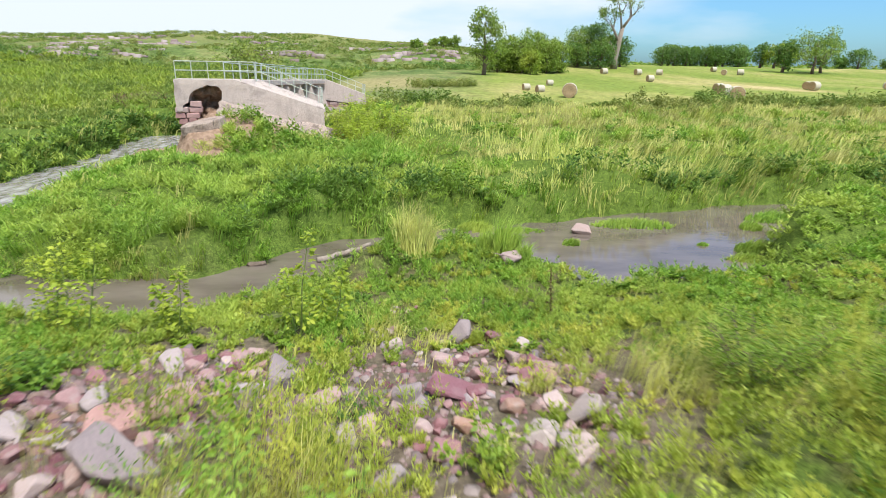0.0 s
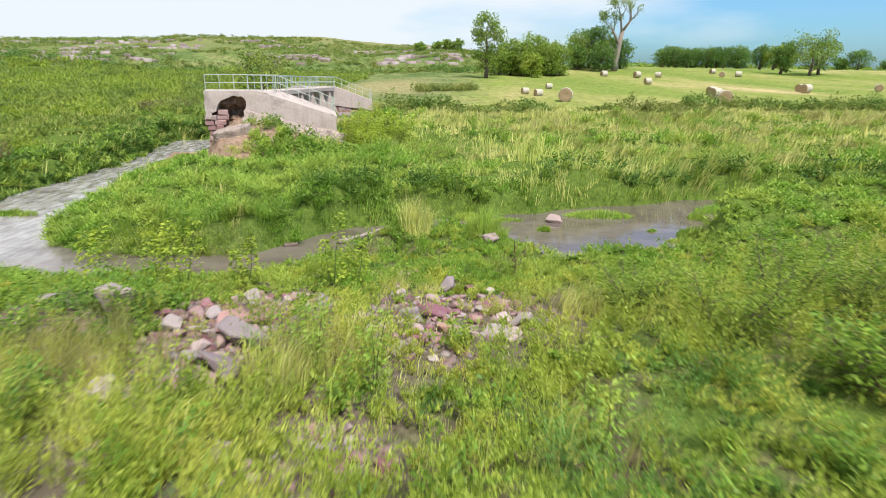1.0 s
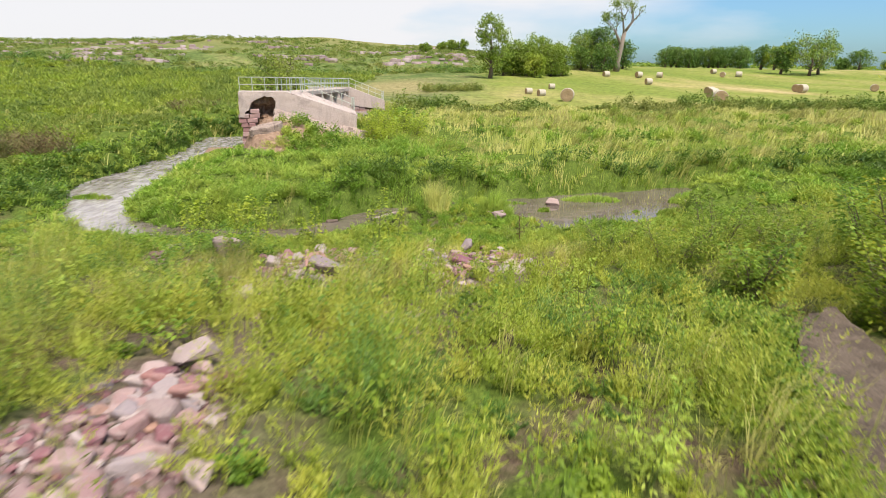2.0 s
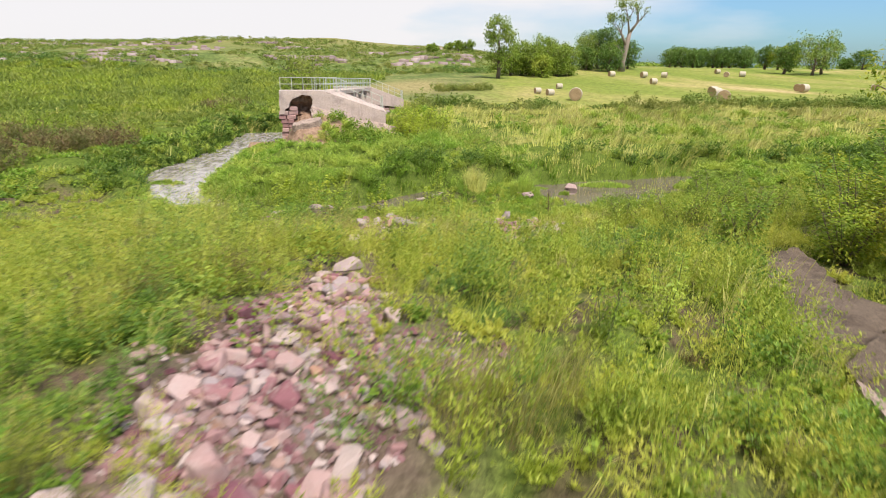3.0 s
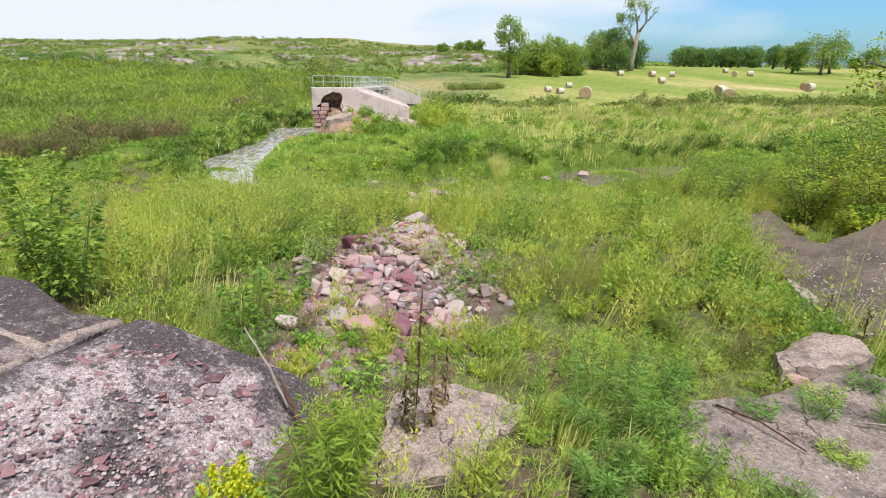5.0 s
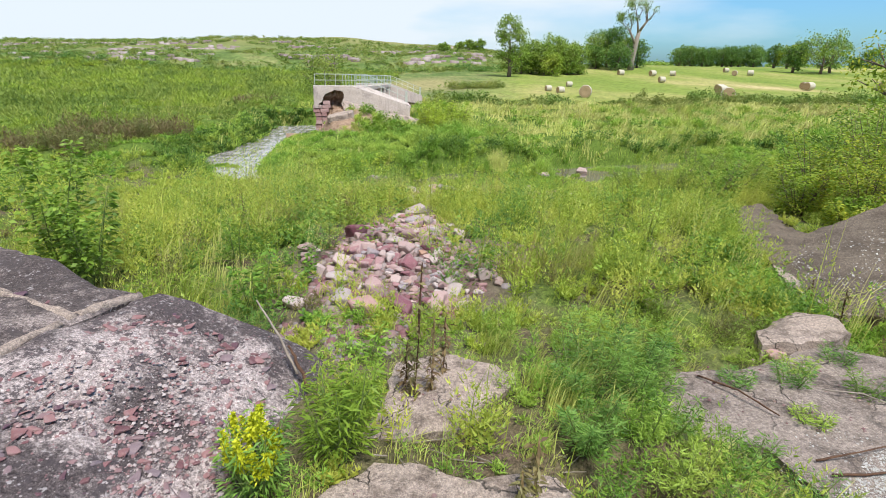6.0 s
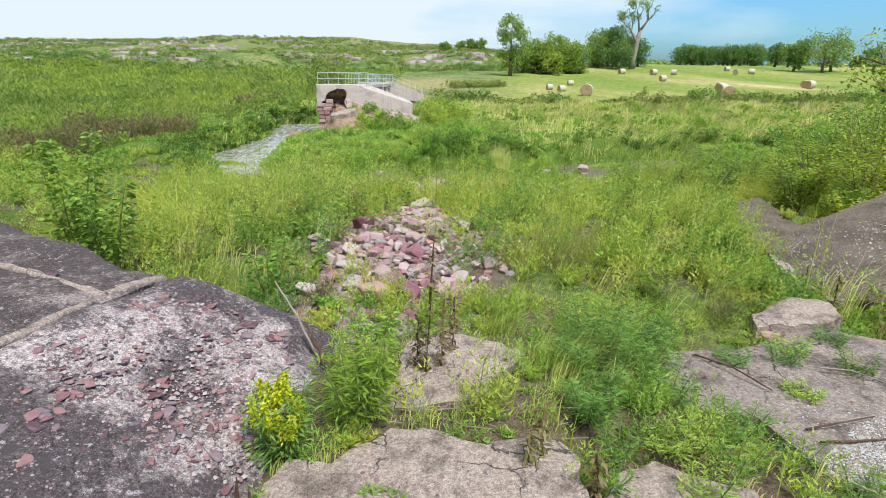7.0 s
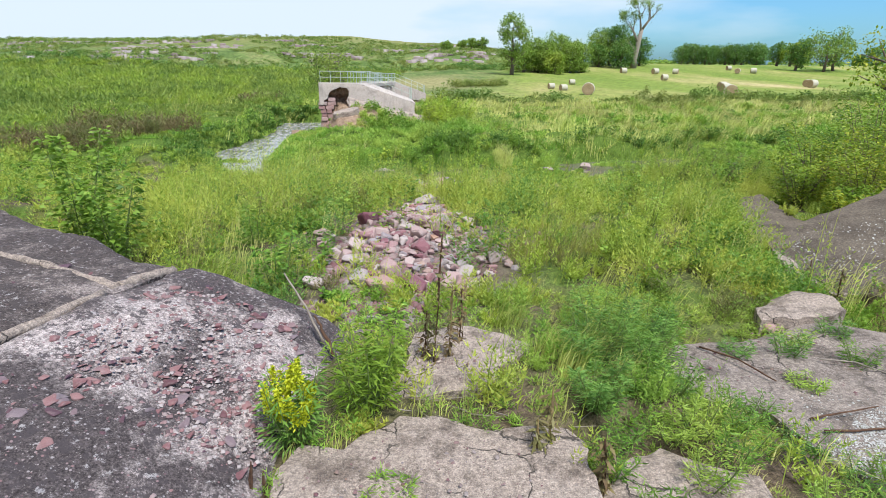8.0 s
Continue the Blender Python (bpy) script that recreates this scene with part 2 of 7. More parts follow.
        some = ramp_of(n, l, noise_of(n, l, p, 0.8, 2.0), [(0.44, (0, 0, 0)), (0.54, (1, 1, 1))])
        line = blend(n, l, 1.0, line, some, "MULTIPLY")
        col = blend(n, l, line, col, (0.06, 0.05, 0.042))
        cut = n.new("ShaderNodeMath")
        cut.operation = "SUBTRACT"
        l.new(high, cut.inputs[0])
        l.new(line, cut.inputs[1])
        high = cut.outputs[0]
    l.new(col, b.inputs["Base Color"])
    relief(n, l, b, high, 1.0, 0.025)
    return m


SLAB = concrete_material("lichened_concrete", (0.38, 0.30, 0.29), (0.71, 0.62, 0.60), (0.095, 0.075, 0.077), 0.44, 0.8, blotch=0.8, bands=(((-0.371, -0.928), 12.86, 0.22, 0.14), ((0.0, 1.0), -10.5, 0.3, 0.13)), grime=1.4)
SLAB_SPLIT = concrete_material("dark_lichened_concrete", (0.25, 0.20, 0.187), (0.46, 0.385, 0.36), (0.095, 0.075, 0.073), 0.52, 0.9, blotch=0.25, grime=1.4)
SLAB_PALE = concrete_material("pale_concrete", (0.39, 0.303, 0.25), (0.57, 0.465, 0.395), (0.22, 0.17, 0.14), 0.41, 0.4, cracks=2.2, grime=0.95)
SLAB_GREY = concrete_material("grey_concrete", (0.30, 0.237, 0.203), (0.46, 0.383, 0.333), (0.18, 0.143, 0.122), 0.43, 0.4, cracks=1.6, grime=1.0)
SLAB_DARK = concrete_material("dark_concrete", (0.165, 0.130, 0.097), (0.235, 0.188, 0.145), (0.125, 0.098, 0.075), 0.46, 0.6, (0.34, 0.30, 0.26))
DAM = concrete_material("dam_concrete", (0.60, 0.49, 0.42), (0.74, 0.63, 0.55), (0.40, 0.335, 0.30), 0.38, 1.4, (0.5, 0.45, 0.4), True, grime=0.4)
COPING = concrete_material("coping_concrete", (0.58, 0.49, 0.43), (0.70, 0.60, 0.53), (0.36, 0.295, 0.26), 0.40, 0.8, (0.55, 0.48, 0.43), grime=0.5)
MASONRY = stone_material("masonry_block", [(0.0, (0.36, 0.21, 0.195)), (0.5, (0.47, 0.30, 0.275)), (1.0, (0.53, 0.40, 0.36))], (0.40, 0.33, 0.30), "Random", 0.12)


def simple(name, c1, c2, size, roughness=0.8, bump=0.4, stretch=(1, 1, 1), metallic=0.0, specular=0.3):
    m, n, l, b = material(name, roughness, specular, metallic)
    c1, c2 = toned(c1), toned(c2)
    f = noise_of(n, l, where(n), size, 6.0, 0.65, stretch)
    l.new(ramp_of(n, l, f, [(0.32, c1), (0.68, c2)]), b.inputs["Base Color"])
    relief(n, l, b, f, bump, size * 0.3)
    return m


DIRT = simple("bare_earth", (0.22, 0.135, 0.085), (0.46, 0.32, 0.22), 0.25, 0.95, 0.8)
RAIL = simple("painted_steel", (0.52, 0.56, 0.46), (0.72, 0.74, 0.64), 0.12, 0.45, 0.1, metallic=0.2)
RAIL_BLUE = simple("blue_painted_steel", (0.40, 0.48, 0.45), (0.55, 0.62, 0.57), 0.12, 0.45, 0.1, metallic=0.2)
BARK = simple("bark", (0.13, 0.095, 0.07), (0.26, 0.20, 0.155), 0.12, 0.95, 0.8, (1, 1, 0.25))
DEAD_WOOD = simple("bleached_wood", (0.24, 0.19, 0.15), (0.45, 0.38, 0.31), 0.10, 0.9, 0.7, (1, 1, 0.2))
STALK = simple("dead_stalk", (0.07, 0.035, 0.022), (0.17, 0.09, 0.05), 0.05, 0.9, 0.6)
SEED = simple("seed_head", (0.23, 0.15, 0.06), (0.42, 0.31, 0.14), 0.02, 0.9, 0.6)
STEM = simple("green_stem", (0.12, 0.18, 0.04), (0.24, 0.30, 0.08), 0.05, 0.6, 0.1)
HAY_SIDE = simple("hay_side", (0.46, 0.40, 0.29), (0.70, 0.64, 0.51), 0.10, 0.95, 0.9, (1, 1, 5))
HAY_END = simple("hay_end", (0.32, 0.22, 0.12), (0.52, 0.38, 0.23), 0.10, 0.95, 0.9)


def ground_material():
    m, n, l, b = material("ground", 0.95, 0.1)
    p = where(n)
    sep = n.new("ShaderNodeSeparateXYZ")
    l.new(p, sep.inputs[0])
    fine, mid, big = noise_of(n, l, p, 0.12, 6.0, 0.7), noise_of(n, l, p, 1.1, 4.0), noise_of(n, l, p, 9.0, 5.0, 0.6)
    far = noise_of(n, l, p, 28.0, 5.0, 0.6, (1, 0.35, 1))
    soil = ramp_of(n, l, fine, [(0.3, (0.085, 0.06, 0.04)), (0.7, (0.21, 0.155, 0.11))])
    soil = blend(n, l, 0.7, soil, ramp_of(n, l, noise_of(n, l, p, 0.02, 5.0, 0.75), [(0.38, (0.1, 0.1, 0.1)), (0.62, (0.85, 0.83, 0.8))]), "OVERLAY")
    turf = ramp_of(n, l, fine, [(0.3, (0.055, 0.10, 0.016)), (0.7, (0.18, 0.25, 0.045))])
    turf = blend(n, l, 0.6, turf, ramp_of(n, l, noise_of(n, l, p, 0.03, 5.0, 0.75), [(0.38, (0.15, 0.15, 0.15)), (0.62, (0.8, 0.82, 0.75))]), "OVERLAY")
    yard = n.new("ShaderNodeMapRange")
    yard.inputs["From Min"].default_value, yard.inputs["From Max"].default_value = -10.2, -7.5
    yard.inputs["To Min"].default_value = 0.25
    l.new(sep.outputs["Y"], yard.inputs["Value"])
    grown = blend(n, l, 1.0, ramp_of(n, l, mid, [(0.36, (0, 0, 0)), (0.56, (1, 1, 1))]), yard.outputs["Result"], "MULTIPLY")
    lush = n.new("ShaderNodeMapRange")
    lush.inputs["From Min"].default_value, lush.inputs["From Max"].default_value = 9.0, 11.0
    l.new(sep.outputs["Y"], lush.inputs["Value"])
    grown = blend(n, l, lush.outputs["Result"], grown, (1, 1, 1))
    near = blend(n, l, grown, soil, turf)
    stony = n.new("ShaderNodeAttribute")
    stony.attribute_name = "stony"
    near = blend(n, l, blend(n, l, 0.35, stony.outputs["Fac"], blend(n, l, 1.0, stony.outputs["Fac"], mid, "MULTIPLY")), near, ramp_of(n, l, fine, [(0.3, (0.09, 0.064, 0.05)), (0.7, (0.27, 0.205, 0.165))]))
    # the mown field and the slopes beyond
    mown = ramp_of(n, l, far, [(0.30, (0.17, 0.245, 0.042)), (0.46, (0.24, 0.295, 0.058)), (0.56, (0.36, 0.345, 0.11)), (0.66, (0.54, 0.44, 0.21))])
    blades_ = ramp_of(n, l, noise_of(n, l, p, 0.9, 6.0, 0.8, (1, 0.4, 1)), [(0.36, (0.2, 0.2, 0.2)), (0.64, (0.8, 0.8, 0.8))])
    mown = blend(n, l, 0.5, mown, blades_, "OVERLAY")
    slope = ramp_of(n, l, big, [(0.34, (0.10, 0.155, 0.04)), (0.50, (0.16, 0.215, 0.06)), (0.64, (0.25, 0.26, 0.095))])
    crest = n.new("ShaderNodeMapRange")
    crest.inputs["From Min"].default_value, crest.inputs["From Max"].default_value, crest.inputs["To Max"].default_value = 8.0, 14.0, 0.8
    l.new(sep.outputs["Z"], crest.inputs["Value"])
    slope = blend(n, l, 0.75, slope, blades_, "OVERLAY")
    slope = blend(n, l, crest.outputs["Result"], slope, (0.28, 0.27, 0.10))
    yfar = n.new("ShaderNodeMapRange")
    yfar.inputs["From Min"].default_value, yfar.inputs["From Max"].default_value = 53.0, 59.0
    l.new(sep.outputs["Y"], yfar.inputs["Value"])
    left = n.new("ShaderNodeMath")
    left.operation = "MULTIPLY_ADD"
    left.inputs[1].default_value = -0.09
    l.new(sep.outputs["Y"], left.inputs[0])
    l.new(sep.outputs["X"], left.inputs[2])
    side = n.new("ShaderNodeMapRange")
    side.inputs["From Min"].default_value, side.inputs["From Max"].default_value = -8.0, 2.0
    l.new(left.outputs[0], side.inputs["Value"])
    distant = blend(n, l, side.outputs["Result"], slope, mown)
    # a bank of dry straw-coloured grass behind the dam
    straw = n.new("ShaderNodeVectorMath")
    straw.operation = "DISTANCE"
    squash = n.new("ShaderNodeMapping")
    squash.inputs["Scale"].default_value = (1, 0.32, 0)
    l.new(p, squash.inputs["Vector"])
    l.new(squash.outputs["Vector"], straw.inputs[0])
    straw.inputs[1].default_value = (-8.0, 34.0, 0)
    dry = n.new("ShaderNodeMapRange")
    dry.inputs["From Min"].default_value, dry.inputs["From Max"].default_value, dry.inputs["To Min"].default_value, dry.inputs["To Max"].default_value = 4.0, 14.0, 0.85, 0.0
    l.new(straw.outputs["Value"], dry.inputs["Value"])
    distant = blend(n, l, dry.outputs["Result"], distant, ramp_of(n, l, blades_, [(0.2, (0.26, 0.23, 0.085)), (0.8, (0.46, 0.38, 0.19))]))
    col = blend(n, l, yfar.outputs["Result"], near, distant)
    col = blend(n, l, 1.0, col, toned((1, 1, 1)), "MULTIPLY")
    l.new(col, b.inputs["Base Color"])
    relief(n, l, b, fine, 0.7, 0.05)
    return m


GROUND = ground_material()


def water_material():
    """Shallow, silty brown stream: small ripples, and where it runs fast past the dam, streaks of white water and
    painted sky reflection.
    """
    m, n, l, b = material("stream_water", 0.035, 0.6)
    p = where(n)
    b.inputs["IOR"].default_value = 1.5
    rip = noise_of(n, l, p, 0.30, 4.0, 0.6, (0.7, 1.5, 1))
    swirl = noise_of(n, l, p, 1.6, 4.0, 0.6, (0.7, 1.5, 1))
    col = ramp_of(n, l, swirl, [(0.3, (0.10, 0.079, 0.062)), (0.7, (0.185, 0.15, 0.125))])
    sep = n.new("ShaderNodeSeparateXYZ")
    l.new(p, sep.inputs[0])
    fast = n.new("ShaderNodeMapRange")
    fast.inputs["From Min"].default_value, fast.inputs["From Max"].default_value = -8.5, -11.5
    l.new(sep.outputs["X"], fast.inputs["Value"])
    # whitish base colour stands for broken water and for bright sky reflected there
    streak = ramp_of(n, l, noise_of(n, l, p, 0.55, 6.0, 0.7, (1.6, 0.6, 1)), [(0.40, (0.1, 0.1, 0.1)), (0.64, (0.5, 0.5, 0.5))])
    foam_sheen = blend(n, l, 1.0, streak, fast.outputs["Result"], "MULTIPLY")
    l.new(blend(n, l, foam_sheen, col, (0.62, 0.62, 0.60)), b.inputs["Base Color"])
    l.new(blend(n, l, foam_sheen, (0.035, 0.035, 0.035), (0.5, 0.5, 0.5)), b.inputs["Roughness"])
    add = n.new("ShaderNodeMath")
    add.operation = "MULTIPLY_ADD"
    add.inputs[1].default_value = 1.5
    l.new(swirl, add.inputs[0])
    l.new(rip, add.inputs[2])
    relief(n, l, b, add.outputs[0], 0.045, 0.05)
    return m


WATER = water_material()
# ---------------------------------------------------------------- lie of the land
WATER_Z = 0.05


def lattice(ix, iy, seed):
    """A repeatable number from 0 to 1 for every lattice point."""
    n = (ix.astype(np.int64) * 374761393 + iy.astype(np.int64) * 668265263 + seed * 974634777) & 0xFFFFFFFF
    n = ((n ^ (n >> 13)) * 1274126177) & 0xFFFFFFFF
    return ((n ^ (n >> 16)) & 0xFFFF) / 65535.0


def rough(x, y, size, seed=0):
    """Smooth value noise, 0 to 1, with features of that size in metres."""
    x, y = np.asarray(x, float) / size, np.asarray(y, float) / size
    ix, iy = np.floor(x), np.floor(y)
    fx, fy = x - ix, y - iy
    fx, fy = fx * fx * (3 - 2 * fx), fy * fy * (3 - 2 * fy)
    a = lattice(ix, iy, seed) * (1 - fx) + lattice(ix + 1, iy, seed) * fx
    b = lattice(ix, iy + 1, seed) * (1 - fx) + lattice(ix + 1, iy + 1, seed) * fx
    return a * (1 - fy) + b * fy


def smooth(e0, e1, v):
    s = np.clip((np.asarray(v, float) - e0) / (e1 - e0), 0, 1)
    return s * s * (3 - 2 * s)


# Shores of the stream: the inner bank of the grassy tongue, then the outer bank back again.
INNER = [(-2.0, 33.0), (-8.0, 31.6), (-12.2, 31.0), (-12.75, 28.5), (-12.2, 26.6), (-12.0, 25.2), (-13.0, 24.3), (-13.2, 23.2), (-12.9, 22.0), (-12.5, 19.5), (-12.1, 16.6), (-11.5, 13.2), (-10.8, 11.4), (-9.8, 10.5), (-8, 10.15),
         (-5.4, 10.25), (-4.2, 10.6), (-3.4, 11.3), (-2.9, 12.3), (-2.0, 13.2), (-0.4, 13.9), (1.6, 14.7), (3.6, 15.2), (5.6, 16.2), (8.2, 17.0), (10.7, 17.9),
         (13.4, 18.5), (17.5, 19.2), (30, 21.5), (60, 22)]
OUTER = [(60, 19), (30, 18.8), (17.5, 17.6), (14.2, 16.8), (12.9, 15.5), (11.3, 14.2), (9.9, 13.0), (8.9, 11.7), (8.4, 10.2), (6.7, 10.2), (5.3, 9.8), (4.4, 9.6), (3.4, 10.1),
         (2.3, 12.3), (1.0, 12.0), (-0.2, 11.4), (-1.2, 10.0), (-2.6, 9.1), (-3.2, 7.9), (-4.6, 7.6), (-6.5, 7.9), (-8.3, 8.0), (-10.0, 8.6), (-12.6, 10.6), (-14.0, 12.6),
         (-15.7, 15.0), (-15.8, 18), (-15.7, 21.8), (-15.7, 25.6), (-16.2, 29.1), (-16.9, 32.3), (-16.6, 34.2), (-14.4, 34.6), (-8.0, 35.4), (-2.0, 36.0)]
SHORE = np.array(INNER + OUTER, float)


def shore(x, y):
    """Metres to the nearest shore of the stream: above 0 on land, below 0 in the water."""
    x, y = np.broadcast_arrays(np.asarray(x, float), np.asarray(y, float))
    far, inside = np.full(x.shape, 1e9), np.zeros(x.shape, bool)
    for (ax, ay), (bx, by) in zip(SHORE, np.roll(SHORE, -1, 0)):
        dx, dy = bx - ax, by - ay
        s = np.clip(((x - ax) * dx + (y - ay) * dy) / (dx * dx + dy * dy), 0, 1)
        far = np.minimum(far, np.hypot(x - ax - s * dx, y - ay - s * dy))
        if ay != by:
            inside ^= ((ay > y) != (by > y)) & (x < (bx - ax) * (y - ay) / (by - ay) + ax)
    return np.where(inside, -far, far) + 0.5 * (rough(x, y, 0.9, 3) - 0.5)


BARE = [(-2.75, -5.0, 1.0, 3.0), (-2.5, -2.0, 0.9, 0.9), (-2.6, -7.0, 1.25, 1.2), (-1.0, -5.6, 0.9, 0.6), (-2.1, 3.9, 1.6, 1.9), (1.2, 4.5, 1.9, 1.4), (-2.1, 1.6, 0.8, 1.2), (-0.3, -0.25, 1.0, 0.65), (-4.4, 3.3, 0.7, 0.6), (-6.4, 26.9, 2.0, 1.3), (2.0, -11.45, 0.95, 0.55), (-6.0, 47.6, 3.4, 2.6), (-10.8, 25.4, 2.3, 2.8), (2.9, 38, 0.8, 2.2)]


def cells(x, y, size, seed, wide=1.0):
    """Uneven cells: two numbers from 0 to 1 for each cell, and a dome that sinks to 0 at its rim."""
    x, y = np.broadcast_arrays(np.asarray(x, float) / size / wide, np.asarray(y, float) / size)
    x, y = x + 0.5 * (rough(x, y, 0.4, seed + 3) - 0.5), y + 0.5 * (rough(x, y, 0.4, seed + 4) - 0.5)
    ix, iy = np.floor(x), np.floor(y)
    d1, d2, u1, u2 = np.full(x.shape, 9.0), np.full(x.shape, 9.0), np.zeros(x.shape), np.zeros(x.shape)
    for a in (-1, 0, 1):
        for b in (-1, 0, 1):
            cx, cy = ix + a, iy + b
            d = np.hypot(x - cx - lattice(cx, cy, seed), y - cy - lattice(cx, cy, seed + 1))
            nearer = d < d1
            d2 = np.where(nearer, d1, np.minimum(d2, d))
            u1, u2 = np.where(nearer, lattice(cx, cy, seed + 2), u1), np.where(nearer, lattice(cx, cy, seed + 5), u2)
            d1 = np.where(nearer, d, d1)
    return u1, u2, smooth(0.0, 0.5, d2 - d1)


def hummock(x, y):
    """Height of the matted hummocks under the plants."""
    u, w, dome = cells(x, y, 2.3, 601, 1.5)
    north = smooth(9.0, 10.5, y) * (1 - smooth(46, 52, y)) * smooth(0.0, 0.55, shore(x, y))
    south = 0.45 * smooth(9.0, 8.0, y) * smooth(-8.4, -7.0, y) * smooth(0.2, 1.5, shore(x, y)) * (1 - smooth(-6.0, -4.5, x) * smooth(3.5, 2.0, x) * smooth(-0.8, 0.5, y) * smooth(9, 6.5, y))
    for cx, cy, rx, ry in BARE:
        south = south * smooth(0.9, 1.5, np.hypot((x - cx) / rx, (y - cy) / ry))
        north = north * smooth(0.9, 1.4, np.hypot((x - cx) / rx, (y - cy) / ry))
    tongue = smooth(1.5, -2.5, x - 0.25 * (y - 14)) * smooth(28, 24, y) * smooth(-14, -12.5, x)
    north = north * (1 - 0.5 * tongue * smooth(3.0, 0.5, shore(x, y)) * smooth(-5.5, -9, x))
    north = north * (1 - smooth(-15.5, -13.5, x) * smooth(-1.5, -4, x) * smooth(19, 22, y) * smooth(33, 29, y))
    south = south * (1 - 0.5 * smooth(2.8, 3.4, x) * smooth(-9.5, -8.5, y) * smooth(1.5, 0.5, y))
    return (north + south) * (0.10 + (0.20 + 0.52 * w) * dome)


def ridge(x, y):
    """The rocky ridge behind the scrub: its height above the plain."""
    front = 168 + 22 * (rough(x, 0, 60, 5) - 0.5) + 0.10 * np.clip(x + 40, 0, 200)
    crest = np.interp(x, [-420, -240, -140, -60, -20, 5, 30, 60], [7.6, 8.6, 9.4, 12.2, 9.4, 7.8, 4.2, 0.0])
    rise = 0.42 * smooth(0, 26, y - front) + 0.58 * smooth(20, 120, y - front)
    fold = 1.6 * (rough(x, y, 34, 6) - 0.5) * smooth(5, 40, y - front) * np.clip(crest / 8, 0, 1)
    return crest * rise + fold


def land(x, y):
    """Height of the ground."""
    x, y = np.broadcast_arrays(np.asarray(x, float), np.asarray(y, float))
    near = np.interp(y, [-60, -14, -11.5, -10, -8.3, -2, 3, 5.5, 8, 14], [3.2, 2.5, 2.36, 2.2, 2.0, 1.75, 1.3, 0.75, 0.35, 0.4])
    near = near - 0.35 * smooth(-5, -10, x) * smooth(9, 2, y) + 1.4 * smooth(7.5, 15, x) * smooth(14, 4, y) - 0.36 * np.maximum(smooth(0.2, 1.0, x) * smooth(-8.4, -10, y), smooth(-1.0, -0.6, x) * smooth(-11.0, -11.6, y)) * smooth(5.5, 3.5, x)
    beyond = np.interp(y, [8, 20, 48, 54, 60, 110, 150, 172, 205, 260, 900, 1500, 4000], [0.45, 0.5, 0.5, 0.75, 0.95, 1.1, 2.0, 2.9, 4.7, 5.2, 5.2, 2.0, -6.0])
    plain = np.interp(y, [8, 30, 170, 260, 4000], [0.55, 0.5, 1.2, 4.5, 4.5])
    beyond = beyond + (plain - beyond) * smooth(2, -22, x + 0.02 * y)
    south = smooth(13, 7, y + 0.25 * np.clip(-x - 9, 0, 60)) * (1 - smooth(12.5, 16, x) * smooth(8, 14, y))
    z = near * south + beyond * (1 - south) + ridge(x, y)
    z = z + 0.30 * (rough(x, y, 2.6, 1) - 0.5) + 0.14 * (rough(x, y, 0.8, 2) - 0.5) * (np.abs(y) < 60)
    # the mound on which the old abutment stands
    z = z + 0.85 * np.exp(-(((x + 8.6) / 3.2) ** 2 + ((y - 27.3) / 2.0) ** 2)) * smooth(-12.9, -10.6, x)
    z = z - 0.5 * np.exp(-(((x + 7.5) / 5.0) ** 2 + ((y - 45.5) / 5.0) ** 2))
    # heap of rubble
    z = z + 0.34 * np.exp(-(((x + 2.6) / 1.3) ** 2 + ((y + 5.8) / 2.5) ** 2)) - 0.12 * np.exp(-(((x + 2.5) / 1.4) ** 2 + ((y + 1.8) / 1.2) ** 2))
    # a small pool in the meadow
    z = z - 0.9 * np.exp(-(((x - 2.9) / 0.9) ** 2 + ((y - 38) / 2.4) ** 2) ** 2)
    bank = shore(x, y)
    bed = WATER_Z - 0.35
    z = bed + (z - bed) * smooth(-0.45, 0.35, bank) - 0.25 * smooth(1.6, 0.3, bank) * smooth(-0.4, 0.3, bank) * smooth(-4, -8, x) + 0.30 * smooth(-0.3, 0.3, bank) * smooth(4.5, 1.5, bank) * smooth(-5, -2, x) * smooth(10.5, 12.5, y)
    return z + hummock(x, y)

# ---------------------------------------------------------------- builders


def link(name, me, mat, parent=None, label=""):
    me.materials.append(mat)
    ob = new(name, me)
    ob.parent = parent
    if label:
        ob["label"] = label
    return ob


def part(name, bm, mat, parent=None, label="", soft=False):
    """A bmesh as one mesh object under a thing or a part."""
    me = bpy.data.meshes.new(name)
    bmesh.ops.recalc_face_normals(bm, faces=bm.faces)
    bm.to_mesh(me)
    bm.free()
    if soft:
        me.shade_smooth()
    return link(name, me, mat, parent, label)


def mesh_of(name, verts, quads=None, tris=None, flat=True):
    """A mesh straight from arrays."""
    me = bpy.data.meshes.new(name)
    quads = np.zeros((0, 4), np.int32) if quads is None else np.asarray(quads, np.int32)
    tris = np.zeros((0, 3), np.int32) if tris is None else np.asarray(tris, np.int32)
    me.vertices.add(len(verts))
    me.vertices.foreach_set("co", np.asarray(verts, np.float32).ravel())
    me.loops.add(quads.size + tris.size)
    me.loops.foreach_set("vertex_index", np.r_[quads.ravel(), tris.ravel()])
    me.polygons.add(len(quads) + len(tris))
    starts = np.r_[np.arange(len(quads)) * 4, quads.size + np.arange(len(tris)) * 3]
    me.polygons.foreach_set("loop_start", starts.astype(np.int32))
    me.update(calc_edges=True)
    if not flat:
        me.shade_smooth()
    return me


